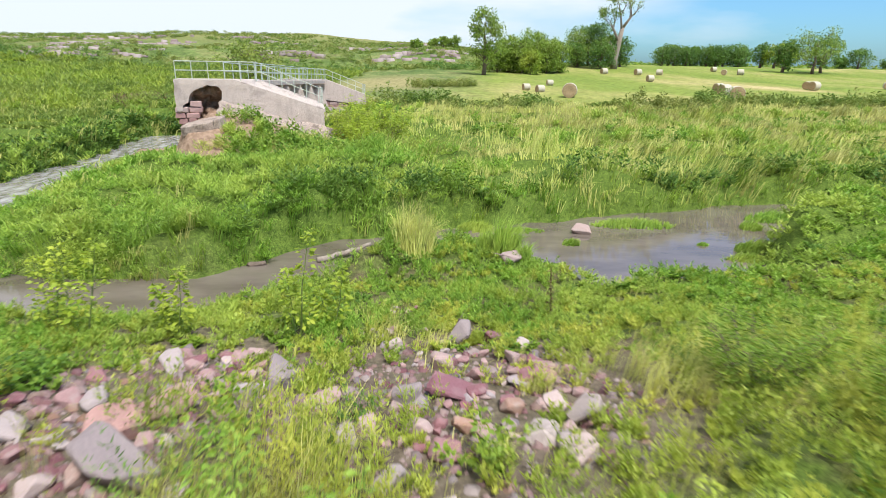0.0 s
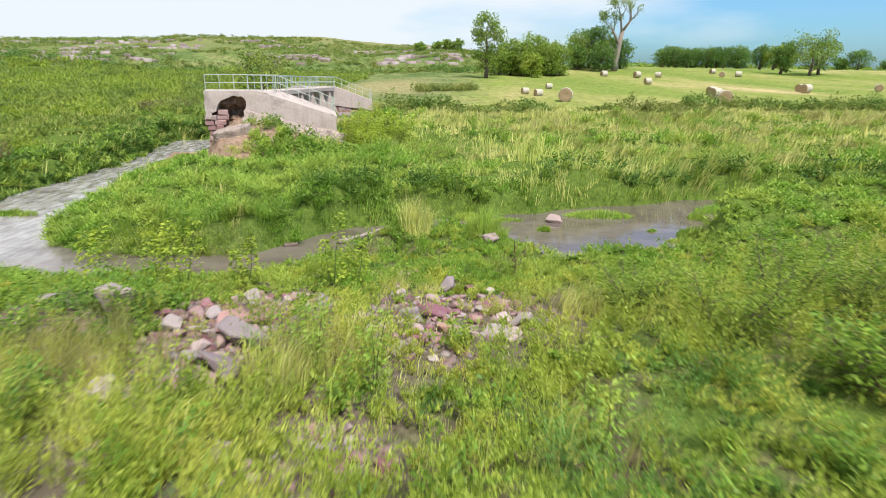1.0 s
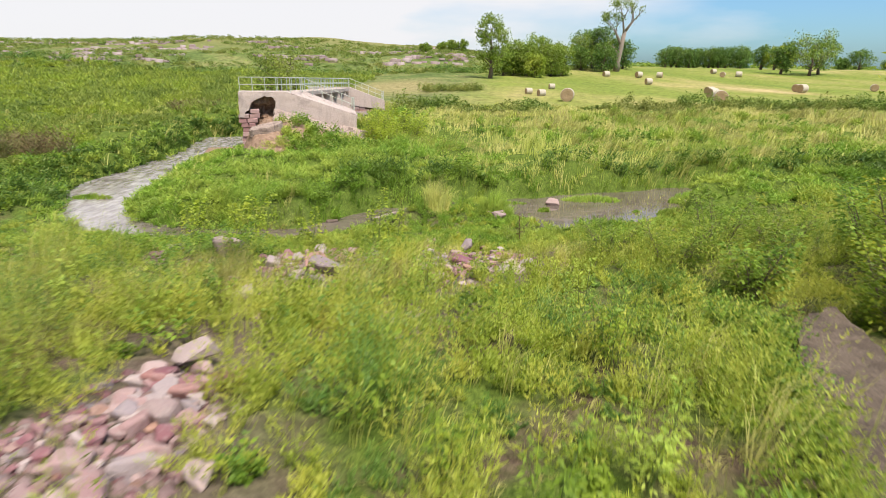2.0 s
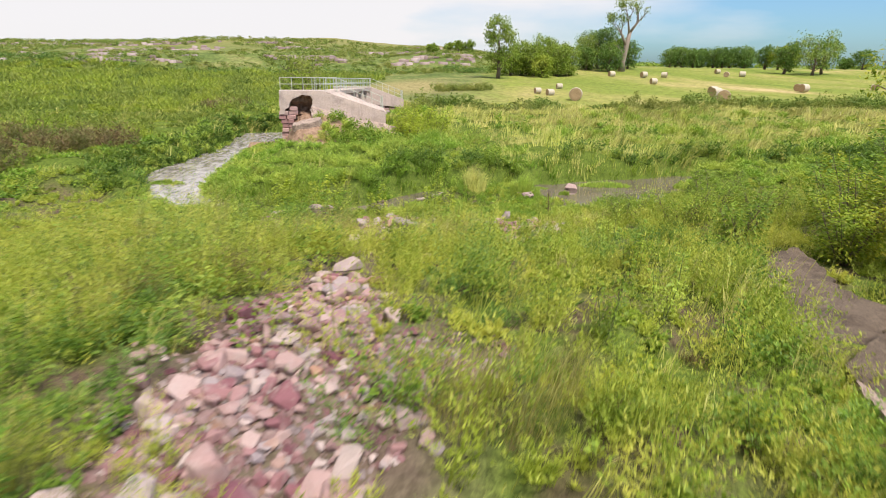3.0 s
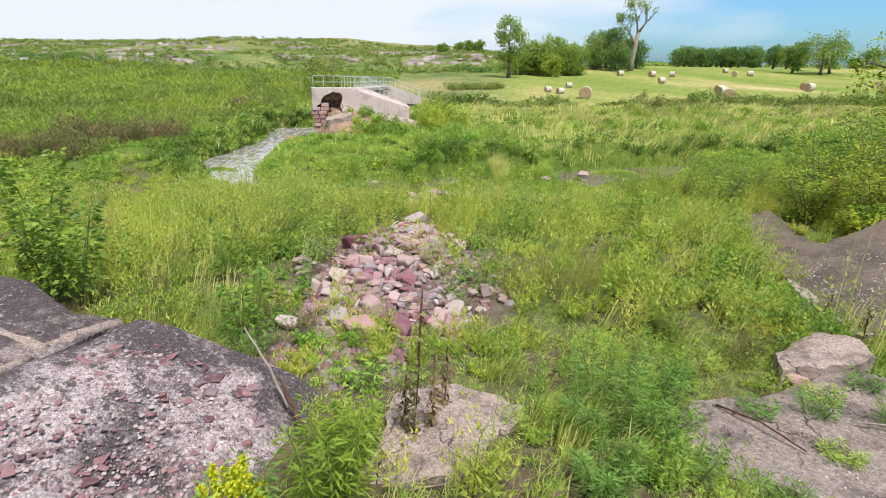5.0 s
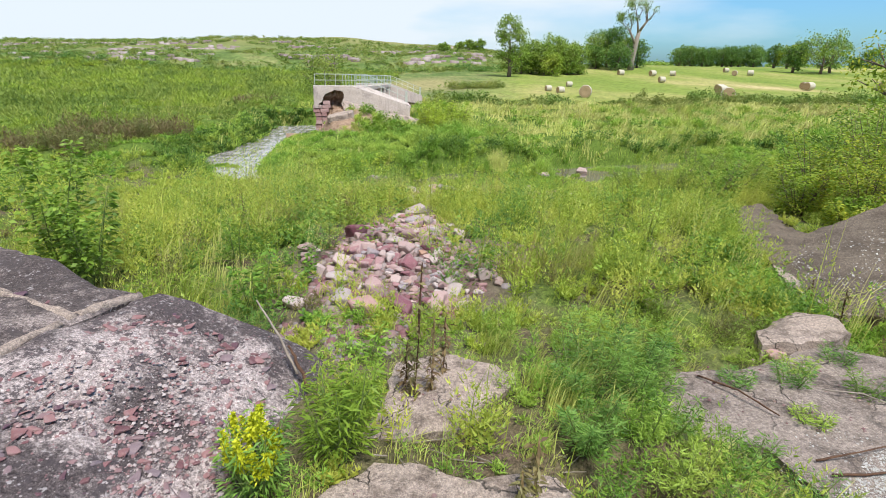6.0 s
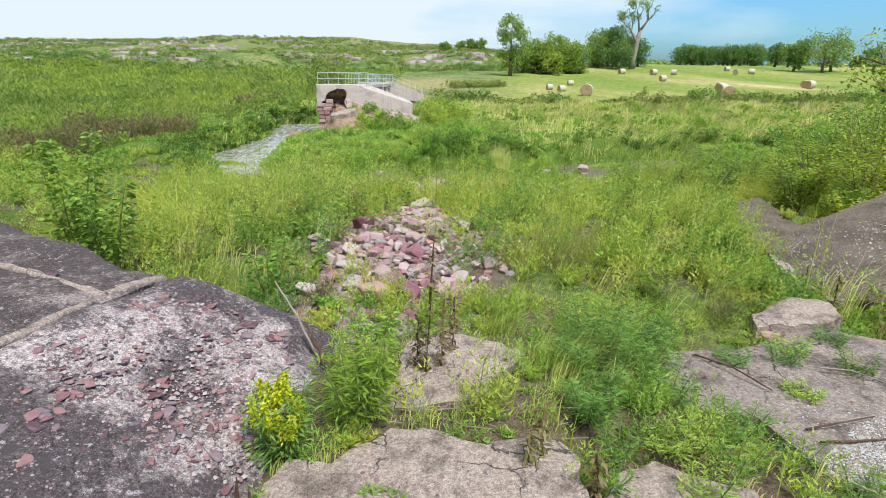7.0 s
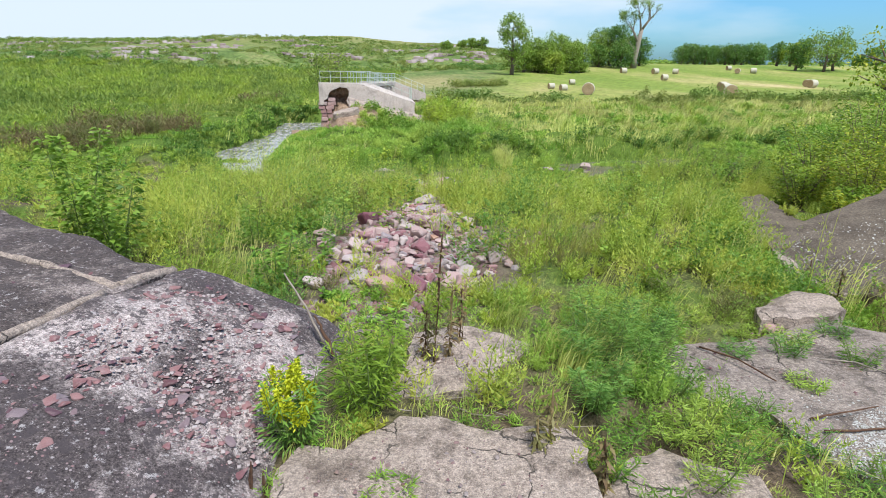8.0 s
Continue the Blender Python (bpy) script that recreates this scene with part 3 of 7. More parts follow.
def box(bm, x0, y0, z0, x1, y1, z1, m=None):
    vs = [bm.verts.new(Vector(c) if m is None else m @ Vector(c)) for c in ((x0, y0, z0), (x1, y0, z0), (x1, y1, z0), (x0, y1, z0), (x0, y0, z1), (x1, y0, z1), (x1, y1, z1), (x0, y1, z1))]
    for q in ((0, 3, 2, 1), (4, 5, 6, 7), (0, 1, 5, 4), (1, 2, 6, 5), (2, 3, 7, 6), (3, 0, 4, 7)):
        bm.faces.new([vs[i] for i in q])


def tube(bm, pts, radii, sides=6):
    """A tapering tube along points."""
    rings = []
    for i, p in enumerate(pts):
        a, b = Vector(pts[max(i - 1, 0)]), Vector(pts[min(i + 1, len(pts) - 1)])
        ahead = (b - a).normalized()
        u = ahead.cross(Vector((0.31, 0.95, 0.05))).normalized()
        v = ahead.cross(u)
        rings.append([bm.verts.new(Vector(p) + radii[i] * (math.cos(k * math.tau / sides) * u + math.sin(k * math.tau / sides) * v)) for k in range(sides)])
    for r, s in zip(rings, rings[1:]):
        for k in range(sides):
            bm.faces.new((r[k], r[(k + 1) % sides], s[(k + 1) % sides], s[k]))
    bm.faces.new(rings[0][::-1])
    bm.faces.new(rings[-1])


class Heap:
    """Collects blades and leaves as arrays, for one mesh."""

    def __init__(self, seed):
        self.v, self.q, self.t, self.n, self.rng = [], [], [], 0, np.random.default_rng(seed)

    def blades(self, p, h, w, lean, toward=None):
        """Grass blades rooted at p (n, 3): height, width and how far each bends over."""
        n, r = len(p), self.rng
        wind = 3.0 * (rough(p[:, 0], p[:, 1], 3.2, 7) - 0.4) if toward is None else toward
        az = wind + r.normal(0, 0.6, n)
        turn = r.uniform(0, math.tau, n)
        out = np.stack([np.cos(az), np.sin(az), 0 * az], 1)
        side = np.stack([np.cos(turn), np.sin(turn), 0 * az], 1) * (w / 2)[:, None]
        up = np.array([0, 0, 1.0])
        mid = p + out * (lean * h * 0.28)[:, None] + up * (h * 0.6)[:, None]
        tip = p + out * (lean * h)[:, None] + up * (h * (1 - 0.45 * lean**2))[:, None]
        self.v.append(np.stack([p - side, p + side, mid - 0.8 * side, mid + 0.8 * side, tip], 1).reshape(-1, 3))
        b = self.n + 5 * np.arange(n)[:, None]
        self.q.append(b + [0, 1, 3, 2])
        self.t.append(b + [2, 3, 4])
        self.n += 5 * n

    def leaves(self, p, way, length, width):
        """Pointed leaves from p along way."""
        n, r = len(p), self.rng
        way = way / np.linalg.norm(way, axis=1, keepdims=True)
        side = np.cross(way, r.normal(0, 1, (n, 3)) * 0.55 + [0, 0, 1])
        side /= np.linalg.norm(side, axis=1, keepdims=True) + 1e-9
        mid = p + way * (length * 0.45)[:, None]
        tip = p + way * length[:, None] - np.array([0, 0, 1.0]) * (length * 0.18)[:, None]
        side = side * (width / 2)[:, None]
        self.v.append(np.stack([p, mid + side, tip, mid - side], 1).reshape(-1, 3))
        self.q.append(self.n + 4 * np.arange(n)[:, None] + [0, 1, 2, 3])
        self.n += 4 * n

    def needles(self, p, way, length, width):
        """Narrow leaflets, one triangle each."""
        n, r = len(p), self.rng
        way = way / np.linalg.norm(way, axis=1, keepdims=True)
        side = np.cross(way, r.normal(0, 1, (n, 3)))
        side /= np.linalg.norm(side, axis=1, keepdims=True) + 1e-9
        side = side * (width / 2)[:, None]
        self.v.append(np.stack([p - side, p + side, p + way * length[:, None]], 1).reshape(-1, 3))
        self.t.append(self.n + 3 * np.arange(n)[:, None] + [0, 1, 2])
        self.n += 3 * n

    def forbs(self, p, h, spread, count, length, width, rise=0.5, low=0.12, power=0.8, fine=False):
        """Leafy plants at p, count leaves each, on a dome of height h and that spread."""
        k, r = np.repeat(np.arange(len(p)), count), self.rng
        u = low + (1 - low) * r.uniform(0, 1, len(k)) ** power
        az = r.uniform(0, math.tau, len(k))
        out = np.stack([np.cos(az), np.sin(az), 0 * az], 1)
        rad = spread[k] * np.sqrt(r.uniform(0.05, 1, len(k))) * np.sqrt(np.clip(1.06 - u * u, 0.03, 1))
        # a few stems to each plant, so that the dome breaks up into tufts
        stem = r.integers(0, 5, len(k))
        tuft = np.stack([np.cos(k * 1.7 + stem * 1.257), np.sin(k * 1.7 + stem * 1.257), 0 * az], 1) * (0.55 * spread[k] * u)[:, None]
        u = u * (1 - 0.10 * ((k * 7 + stem * 3) % 5))
        at = p[k] + 0.62 * out * rad[:, None] + tuft + np.stack([0 * u, 0 * u, u * h[k]], 1)
        way = out + np.array([0, 0, 1.0]) * r.uniform(rise - 0.5, rise + 0.6, len(k))[:, None] + r.normal(0, 0.25, (len(k), 3))
        size = r.uniform(0.65, 1.3, len(k))
        (self.needles if fine else self.leaves)(at, way, length[k] * size, width[k] * size)

    def plumes(self, p, h, spread, stems, per, length, width, rise=0.7, fine=False):
        """Plants of several leafy stems each, leaning apart, with gaps between the stems."""
        r = self.rng
        k = np.repeat(np.arange(len(p)), stems)
        az, out_ = r.uniform(0, math.tau, len(k)), np.sqrt(r.uniform(0, 1, len(k))) * spread[k]
        foot = p[k] + np.stack([np.cos(az), np.sin(az), 0 * az], 1) * (0.35 * out_)[:, None]
        tall = h[k] * r.uniform(0.55, 1.12, len(k)) * (1 - 0.25 * out_ / np.maximum(spread[k], 0.01))
        lean = np.stack([np.cos(az) * out_, np.sin(az) * out_, tall], 1) + r.normal(0, 0.05, (len(k), 3)) * h[k][:, None]
        bend = r.normal(0, 0.09, (len(k), 3)) * [1, 1, 0]
        j = np.repeat(np.arange(len(k)), per[k])
        u = 0.08 + 0.92 * r.uniform(0, 1, len(j)) ** 0.8
        a = r.uniform(0, math.tau, len(j))
        out = np.stack([np.cos(a), np.sin(a), 0 * a], 1)
        reach = (0.03 + 0.16 * (1 - u) * r.uniform(0.3, 1, len(j))) * tall[j]
        at = foot[j] + lean[j] * u[:, None] + bend[j] * (u * u * tall[j])[:, None] + out * reach[:, None]
        way = out + np.array([0, 0, 1.0]) * (rise + r.uniform(-0.5, 0.5, len(j)) + 0.6 * u**3)[:, None]
        size = r.uniform(0.6, 1.3, len(j)) * (1.15 - 0.5 * u)
        (self.needles if fine else self.leaves)(at, way, length[k[j]] * size, width[k[j]] * size)

    def tufts(self, p, radius, count, h, w, lean, toward=None):
        """Tufts of blades."""
        k, r = np.repeat(np.arange(len(p)), count), self.rng
        a, d = r.uniform(0, math.tau, len(k)), np.sqrt(r.uniform(0, 1, len(k))) * radius[k]
        at = p[k] + np.stack([d * np.cos(a), d * np.sin(a), 0 * a], 1)
        self.blades(at, h[k] * r.uniform(0.55, 1.2, len(k)), w[k] * r.uniform(0.7, 1.3, len(k)), np.clip(lean[k] + r.uniform(-0.3, 0.3, len(k)), 0, 1.1), None if toward is None else toward[k])

    def mesh(self, name):
        join = lambda a, w: np.concatenate(a) if a else np.zeros((0, w), np.int32)  # noqa: E731
        return mesh_of(name, np.concatenate(self.v), join(self.q, 4), join(self.t, 3))

    def stuff(self, name, mat, label, category):
        return tagged(link(name, self.mesh(name), mat), label, category, kind="stuff")


# ---------------------------------------------------------------- ground and stream
def spaced(near0, near1, step, far0, far1, grow):
    """Grid lines: even over the near part, then ever wider apart."""
    line = list(np.arange(near0, near1 + step / 2, step))
    s = step
    while line[-1] < far1:
        s *= grow
        line.append(line[-1] + s)
    s = step
    while line[0] > far0:
        s *= grow
        line.insert(0, line[0] - s)
    return np.array(line)


gx, gy = spaced(-20, 24, 0.38, -4000, 4000, 1.12), spaced(-13, 48, 0.38, -600, 4000, 1.085)
GX, GY = np.meshgrid(gx, gy)
nx, ny = len(gx), len(gy)
cell = (np.arange(ny - 1)[:, None] * nx + np.arange(nx - 1)).ravel()
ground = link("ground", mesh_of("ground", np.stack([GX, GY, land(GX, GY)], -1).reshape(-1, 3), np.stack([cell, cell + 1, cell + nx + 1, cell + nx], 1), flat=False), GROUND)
stony = np.zeros(GX.shape)
for cx, cy, ex, ey in BARE + [(-2.4, 2.4, 3.4, 4.2), (1.2, 4.4, 2.8, 2.2), (-2.5, -6.2, 1.9, 3.2)]:
    stony = np.maximum(stony, smooth(1.35, 0.85, np.hypot((GX - cx) / ex, (GY - cy) / ey)))
ground.data.attributes.new("stony", "FLOAT", "POINT").data.foreach_set("value", stony.ravel().astype(np.float32))
tagged(ground, "rough green river meadow rising to a mown hay field", "ground", kind="structure")
wx, wy = np.arange(-30, 62, 1.0), np.arange(6, 46, 1.0)
WX, WY = np.meshgrid(wx, wy)
wcell = (np.arange(len(wy) - 1)[:, None] * len(wx) + np.arange(len(wx) - 1)).ravel()
water = link("water", mesh_of("water", np.stack([WX, WY, 0 * WX + WATER_Z], -1).reshape(-1, 3), np.stack([wcell, wcell + 1, wcell + len(wx) + 1, wcell + len(wx)], 1)), WATER)
tagged(water, "shallow brown stream winding through the meadow", "stream", kind="structure")

def inside(x, y, pts):
    x, y = np.asarray(x, float), np.asarray(y, float)
    hit = np.zeros(np.broadcast(x, y).shape, bool)
    for (ax, ay), (bx, by) in zip(pts, pts[1:] + pts[:1]):
        if ay != by:
            hit ^= ((ay > y) != (by > y)) & (x < (bx - ax) * (y - ay) / (by - ay) + ax)
    return hit


def sheet(pts, top, thick, step=0.1, ragged=0.05, seed=1, wavy=0.03):
    """A thick plate with that plan, an uneven top and broken edges, as a bmesh."""
    r = random.Random(seed)
    edge = []
    for (ax, ay), (bx, by) in zip(pts, pts[1:] + pts[:1]):
        n = max(1, int(math.hypot(bx - ax, by - ay) / 0.14))
        edge += [(ax + (bx - ax) * k / n + r.uniform(-ragged, ragged), ay + (by - ay) * k / n + r.uniform(-ragged, ragged)) for k in range(n)]
    xs, ys = np.arange(min(p[0] for p in edge), max(p[0] for p in edge) + step, step), np.arange(min(p[1] for p in edge), max(p[1] for p in edge) + step, step)
    bm = bmesh.new()
    grid = {}

    def node(i, j):
        if (i, j) not in grid:
            grid[i, j] = bm.verts.new((xs[0] + i * step, ys[0] + j * step, 0))
        return grid[i, j]

    CX, CY = np.meshgrid(xs + step / 2, ys + step / 2, indexing="ij")
    keep = inside(CX, CY, edge)
    for i, j in zip(*np.nonzero(keep)):
        bm.faces.new((node(i, j), node(i + 1, j), node(i + 1, j + 1), node(i, j + 1)))
    rim = [e for e in bm.edges if len(e.link_faces) == 1]
    E = np.array(edge)
    F = np.roll(E, -1, 0) - E
    for v in {v for e in rim for v in e.verts}:
        d = np.array(v.co[:2]) - E
        s = np.clip((d * F).sum(1) / ((F * F).sum(1) + 1e-9), 0, 1)
        q = E + s[:, None] * F
        k = np.argmin(((q - v.co[:2]) ** 2).sum(1))
        v.co.x, v.co.y = q[k]
    rims = {v for e in rim for v in e.verts}
    for v in bm.verts:
        x, y = v.co.x, v.co.y
        v.co.z = top(x, y) + wavy * float(rough(x, y, 0.5, seed) - 0.5) * 2 + wavy * 0.9 * float(rough(x, y, 0.16, seed + 9) - 0.5) - (0.6 * wavy if v in rims else 0.0)
    made = bmesh.ops.extrude_edge_only(bm, edges=rim)["geom"]
    cx, cy = sum(p[0] for p in pts) / len(pts), sum(p[1] for p in pts) / len(pts)
    for v in made:
        if isinstance(v, bmesh.types.BMVert):
            v.co.z -= thick * r.uniform(0.85, 1.1)
            v.co.x += (cx - v.co.x) * 0.03 + r.uniform(-0.03, 0.03)
            v.co.y += (cy - v.co.y) * 0.03 + r.uniform(-0.03, 0.03)
    return bm


# ---------------------------------------------------------------- old dam abutment
DAM_AT = pose(-12.05, 27.4, 0, 0, 0, 15.0)


def outline(bm, pts, y0, y1, m=None, ragged=0.0, seed=0):
    """A plate from an outline in x and z, from y0 to y1."""
    r = random.Random(seed)
    fine = []
    for (ax, az), (bx, bz) in zip(pts, pts[1:] + pts[:1]):
        n = max(1, int(math.hypot(bx - ax, bz - az) / 0.22)) if ragged else 1
        for k in range(n):
            j = ragged if 0 < k else 0.0
            fine.append((ax + (bx - ax) * k / n + r.uniform(-j, j), az + (bz - az) * k / n + r.uniform(-j, j)))
    loops = [[bm.verts.new((m or Matrix()) @ Vector((x, y, z))) for x, z in fine] for y in (y0, y1)]
    for a in range(len(fine)):
        b = (a + 1) % len(fine)
        bm.faces.new((loops[0][a], loops[0][b], loops[1][b], loops[1][a]))
    caps = [bm.faces.new(loops[0][::-1]), bm.faces.new(loops[1])]
    bmesh.ops.triangulate(bm, faces=caps)


def block_mesh(w, d, h, seed):
    r = random.Random(seed)
    bm = bmesh.new()
    box(bm, 0, 0, 0, w, d, h)
    bmesh.ops.bevel(bm, geom=bm.edges[:], offset=0.03, segments=1, affect="EDGES")
    for v in bm.verts:
        v.co += Vector((r.uniform(-1, 1), r.uniform(-1, 1), r.uniform(-1, 1))) * 0.018
    me = bpy.data.meshes.new("stone_block")
    bm.to_mesh(me)
    bm.free()
    me.materials.append(MASONRY)
    return me


BLOCKS = [block_mesh(0.52, 0.45, 0.26, 1), block_mesh(0.40, 0.45, 0.26, 2), block_mesh(0.62, 0.45, 0.26, 3), block_mesh(0.46, 0.45, 0.26, 4)]


def courses(parent, x0, x1, z0, z1, y, keep, seed):
    """Courses of squared stones, each a piece of its own."""
    r = random.Random(seed)
    z = z0
    while z < z1:
        x = x0 - r.uniform(0, 0.2)
        while x < x1:
            me = r.choice(BLOCKS)
            w = max(v.co.x for v in me.vertices)
            if keep(x + w / 2, z + 0.13):
                ob = new("stone_block", me)
                ob.parent = parent
                ob.location = (x, y + r.uniform(-0.04, 0.04), z)
            x += w + 0.02
        z += 0.28


dam = tagged(new("dam_abutment"), "ruined concrete dam abutment with a washed-out hollow and stone core", "dam")
dam.matrix_world = DAM_AT
FRONT = [(0, 3.6), (2.85, 3.6), (7.15, 2.16), (7.15, 0.2), (3.0, 0.2), (2.9, 1.6), (2.15, 1.9), (2.0, 2.3), (2.15, 2.7), (2.18, 3.05), (2.05, 3.3), (1.55, 3.36), (1.05, 3.18), (0.8, 3.02), (0.62, 2.78), (0.58, 2.55), (0.3, 2.42), (0.33, 2.15), (0, 2.1)]


def upright(pts, y0, thick, seed, ragged=0.03, wavy=0.015):
    """A plate that stands in x and z, its face at y0."""
    bm = sheet(pts, lambda x, y: 0.0, thick, 0.14, ragged, seed, wavy)
    bmesh.ops.transform(bm, matrix=Matrix.Translation((0, y0, 0)) @ Matrix.Rotation(radians(90), 4, "X"), verts=bm.verts)
    return bm


part("front_wall", upright(FRONT, 0.0, 0.6, 4), DAM, dam)
bm = upright([(0.25, 3.45), (2.85, 3.45), (7.1, 2.0), (7.1, -0.3), (0.25, -0.3)], 0.85, 0.5, 14, 0.02, 0.06)
for v in bm.verts:
    v.co.y += 0.9 * (float(rough(v.co.x, v.co.z, 0.5, 15)) - 0.6) + 0.35 * (float(rough(v.co.x, v.co.z, 0.17, 16)) - 0.5) - 0.45 * max(0.0, 2.3 - v.co.z)
part("back_face", bm, DIRT, dam, "dark earth and rubble core in the hollow")
bm = bmesh.new()
top = [bm.verts.new(q) for q in ((0.01, 0.015, 3.63), (2.85, 0.015, 3.63), (7.2, 0.015, 2.19), (7.2, 1.6, 2.40), (3.9, 1.6, 3.63), (0.01, 1.6, 3.63))]
low = [bm.verts.new(v.co - Vector((0, 0, 0.16))) for v in top]
for ring in (top, low[::-1]):
    bmesh.ops.triangulate(bm, faces=[bm.faces.new(ring)])
for k in range(6):
    bm.faces.new((low[k], low[(k + 1) % 6], top[(k + 1) % 6], top[k]))
part("coping", bm, COPING, dam, "broad pale concrete top of the wall")
bm = bmesh.new()
box(bm, 6.75, 0.5, -0.3, 7.12, 1.29, 2.05)
part("end_wall", bm, DAM, dam)
bm = bmesh.new()
box(bm, 0.01, 0.5, 2.1, 0.26, 1.6, 3.42)
part("left_side", bm, DAM, dam)
courses(dam, 0.1, 1.0, -0.2, 2.6, 0.10, lambda x, z: x < 1.0 + 0.15 * (z < 1.2) and z < 2.28 + 0.3 * x, 5)

# the matching wall on the far side of the old spillway, and the walkway between them
REAR = DAM_AT.inverted() @ pose(-12.65, 48.9, -0.55, 0, 0, 11.0)
bm = bmesh.new()
outline(bm, [(0, 3.62), (3.9, 3.62), (7.3, 2.38), (7.3, 1.5), (3.9, 1.9), (0, 1.9)], 0, 1.4, REAR)
part("rear_wall", bm, DAM, dam)
bm = bmesh.new()
outline(bm, [(0.2, 1.9), (3.9, 1.85), (7.2, 1.5), (7.2, 0.2), (0.2, 0.2)], 0.5, 1.3)
rear_core = part("rear_core", bm, DIRT, dam)
rear_core.matrix_local = REAR
courses(rear_core, 1.2, 7.1, 0.1, 1.75, 0.04, lambda x, z: z < 1.95 - 0.06 * x, 7)


def beam(bm, a, b, half, z0, z1):
    """A straight beam from a to b (x, y, z of its top), with that half width."""
    a, b = Vector(a), Vector(b)
    side = (b - a).cross(Vector((0, 0, 1))).normalized() * half
    vs = [bm.verts.new(q) for q in (a - side + Vector((0, 0, z0)), a + side + Vector((0, 0, z0)), b + side + Vector((0, 0, z0)), b - side + Vector((0, 0, z0)), a - side + Vector((0, 0, z1)), a + side + Vector((0, 0, z1)), b + side + Vector((0, 0, z1)), b - side + Vector((0, 0, z1)))]
    for q in ((0, 3, 2, 1), (4, 5, 6, 7), (0, 1, 5, 4), (1, 2, 6, 5), (2, 3, 7, 6), (3, 0, 4, 7)):
        bm.faces.new([vs[i] for i in q])


DECK_A, DECK_B = Vector((3.0, 1.62, 3.56)), REAR @ Vector((3.0, -0.02, 3.56))
bm = bmesh.new()
beam(bm, DECK_A, DECK_B, 0.85, -0.26, 0.0)
part("walkway_deck", bm, DAM, dam)
for s in (0.16, 0.34, 0.52, 0.70, 0.88):
    c = DECK_A.lerp(DECK_B, s)
    bm = bmesh.new()
    outline(bm, [(-0.8, -0.27), (0.8, -0.27), (1.7, -2.9), (-0.9, -2.9)], -0.22, 0.22, Matrix.Translation(c))
    part("pier", bm, DAM, dam)
bm = bmesh.new()
beam(bm, DECK_A + Vector((1.2, 0.4, -2.4)), DECK_B + Vector((1.2, -0.4, -2.2)), 1.8, -0.9, 0.0)
part("spillway_floor", bm, CLIFF, dam, "dark broken stone floor of the spillway")


def railing(name, label, mat, runs, at, step=0.68, rail_h=0.88):
    """Pipe railing: each run is its base line; posts, a top pipe and a middle pipe."""
    thing = tagged(new(name), label, "railing", "railings of the dam")
    thing.matrix_world = at
    done = set()
    for a, b in runs:
        a, b = Vector(a), Vector(b)
        n = max(1, round((b - a).length / step))
        for k in range(n + 1):
            p = a.lerp(b, k / n)
            if (round(p.x, 1), round(p.y, 1)) in done:
                continue
            done.add((round(p.x, 1), round(p.y, 1)))
            bm = bmesh.new()
            tube(bm, [p - Vector((0, 0, 0.03)), p + Vector((0, 0, rail_h))], [0.023, 0.023], 6)
            part("post", bm, mat, thing)
        for h in (rail_h, rail_h * 0.52):
            bm = bmesh.new()
            tube(bm, [a + Vector((0, 0, h)), b + Vector((0, 0, h))], [0.022, 0.022], 6)
            part("rail", bm, mat, thing)
    return thing


for at, end in ((DAM_AT, 6.95), (DAM_AT @ REAR, 7.1)):
    railing("pipe_railing", "pale green painted pipe railing along the dam wall", RAIL, [((0.12, 0.12, 3.6), (3.85, 0.12, 3.6)), ((3.85, 1.05, 3.6), (end, 1.05, 2.36)), ((end, 1.05, 2.36), (end + 0.1, 1.2, 2.33)), ((end + 0.1, 1.2, 2.33), (end + 0.18, 1.35, 2.33)), ((end + 0.18, 1.35, 2.33), (end + 0.24, 1.55, 2.33)), ((3.85, 0.12, 3.6), (3.85, 1.05, 3.6))], at, 0.72)
for dx in (0.75, -0.75):
    railing("walkway_railing", "bluish pipe railing along the walkway deck", RAIL_BLUE, [(DECK_A + Vector((dx, 0.05, -0.01)), DECK_B + Vector((dx, -0.05, -0.01)))], DAM_AT, 1.3)


def slab(name, pts, top, thick, mat, label, step=0.1, ragged=0.05, seed=1, wavy=0.03, category="concrete slab"):
    return tagged(part(name, sheet(pts, top, thick, step, ragged, seed, wavy), mat), label, category)


def hull(n, seed, flatness=1.0):
    """An angular stone about 1 across."""
    r = random.Random(seed)
    bm = bmesh.new()
    for _ in range(n):
        v = Vector((r.uniform(-1, 1), r.uniform(-1, 1), r.uniform(-1, 1)))
        v *= 0.5 / max(abs(v.x) ** 3 + abs(v.y) ** 3 + abs(v.z) ** 3, 0.02) ** (1 / 3) * r.uniform(0.86, 1.0)
        bm.verts.new((v.x, v.y, v.z * flatness))
    made = bmesh.ops.convex_hull(bm, input=bm.verts)
    bmesh.ops.delete(bm, geom=[v for v in bm.verts if not v.link_faces], context="VERTS")
    bmesh.ops.bevel(bm, geom=bm.edges[:], offset=0.035, segments=1, affect="EDGES")
    me = bpy.data.meshes.new("rock")
    bm.to_mesh(me)
    bm.free()
    return me


ROCKS = [hull(11 + k % 5, 20 + k, (0.6, 0.75, 0.5)[k % 3]) for k in range(14)]
for me in ROCKS:
    me.materials.append(QUARTZITE)


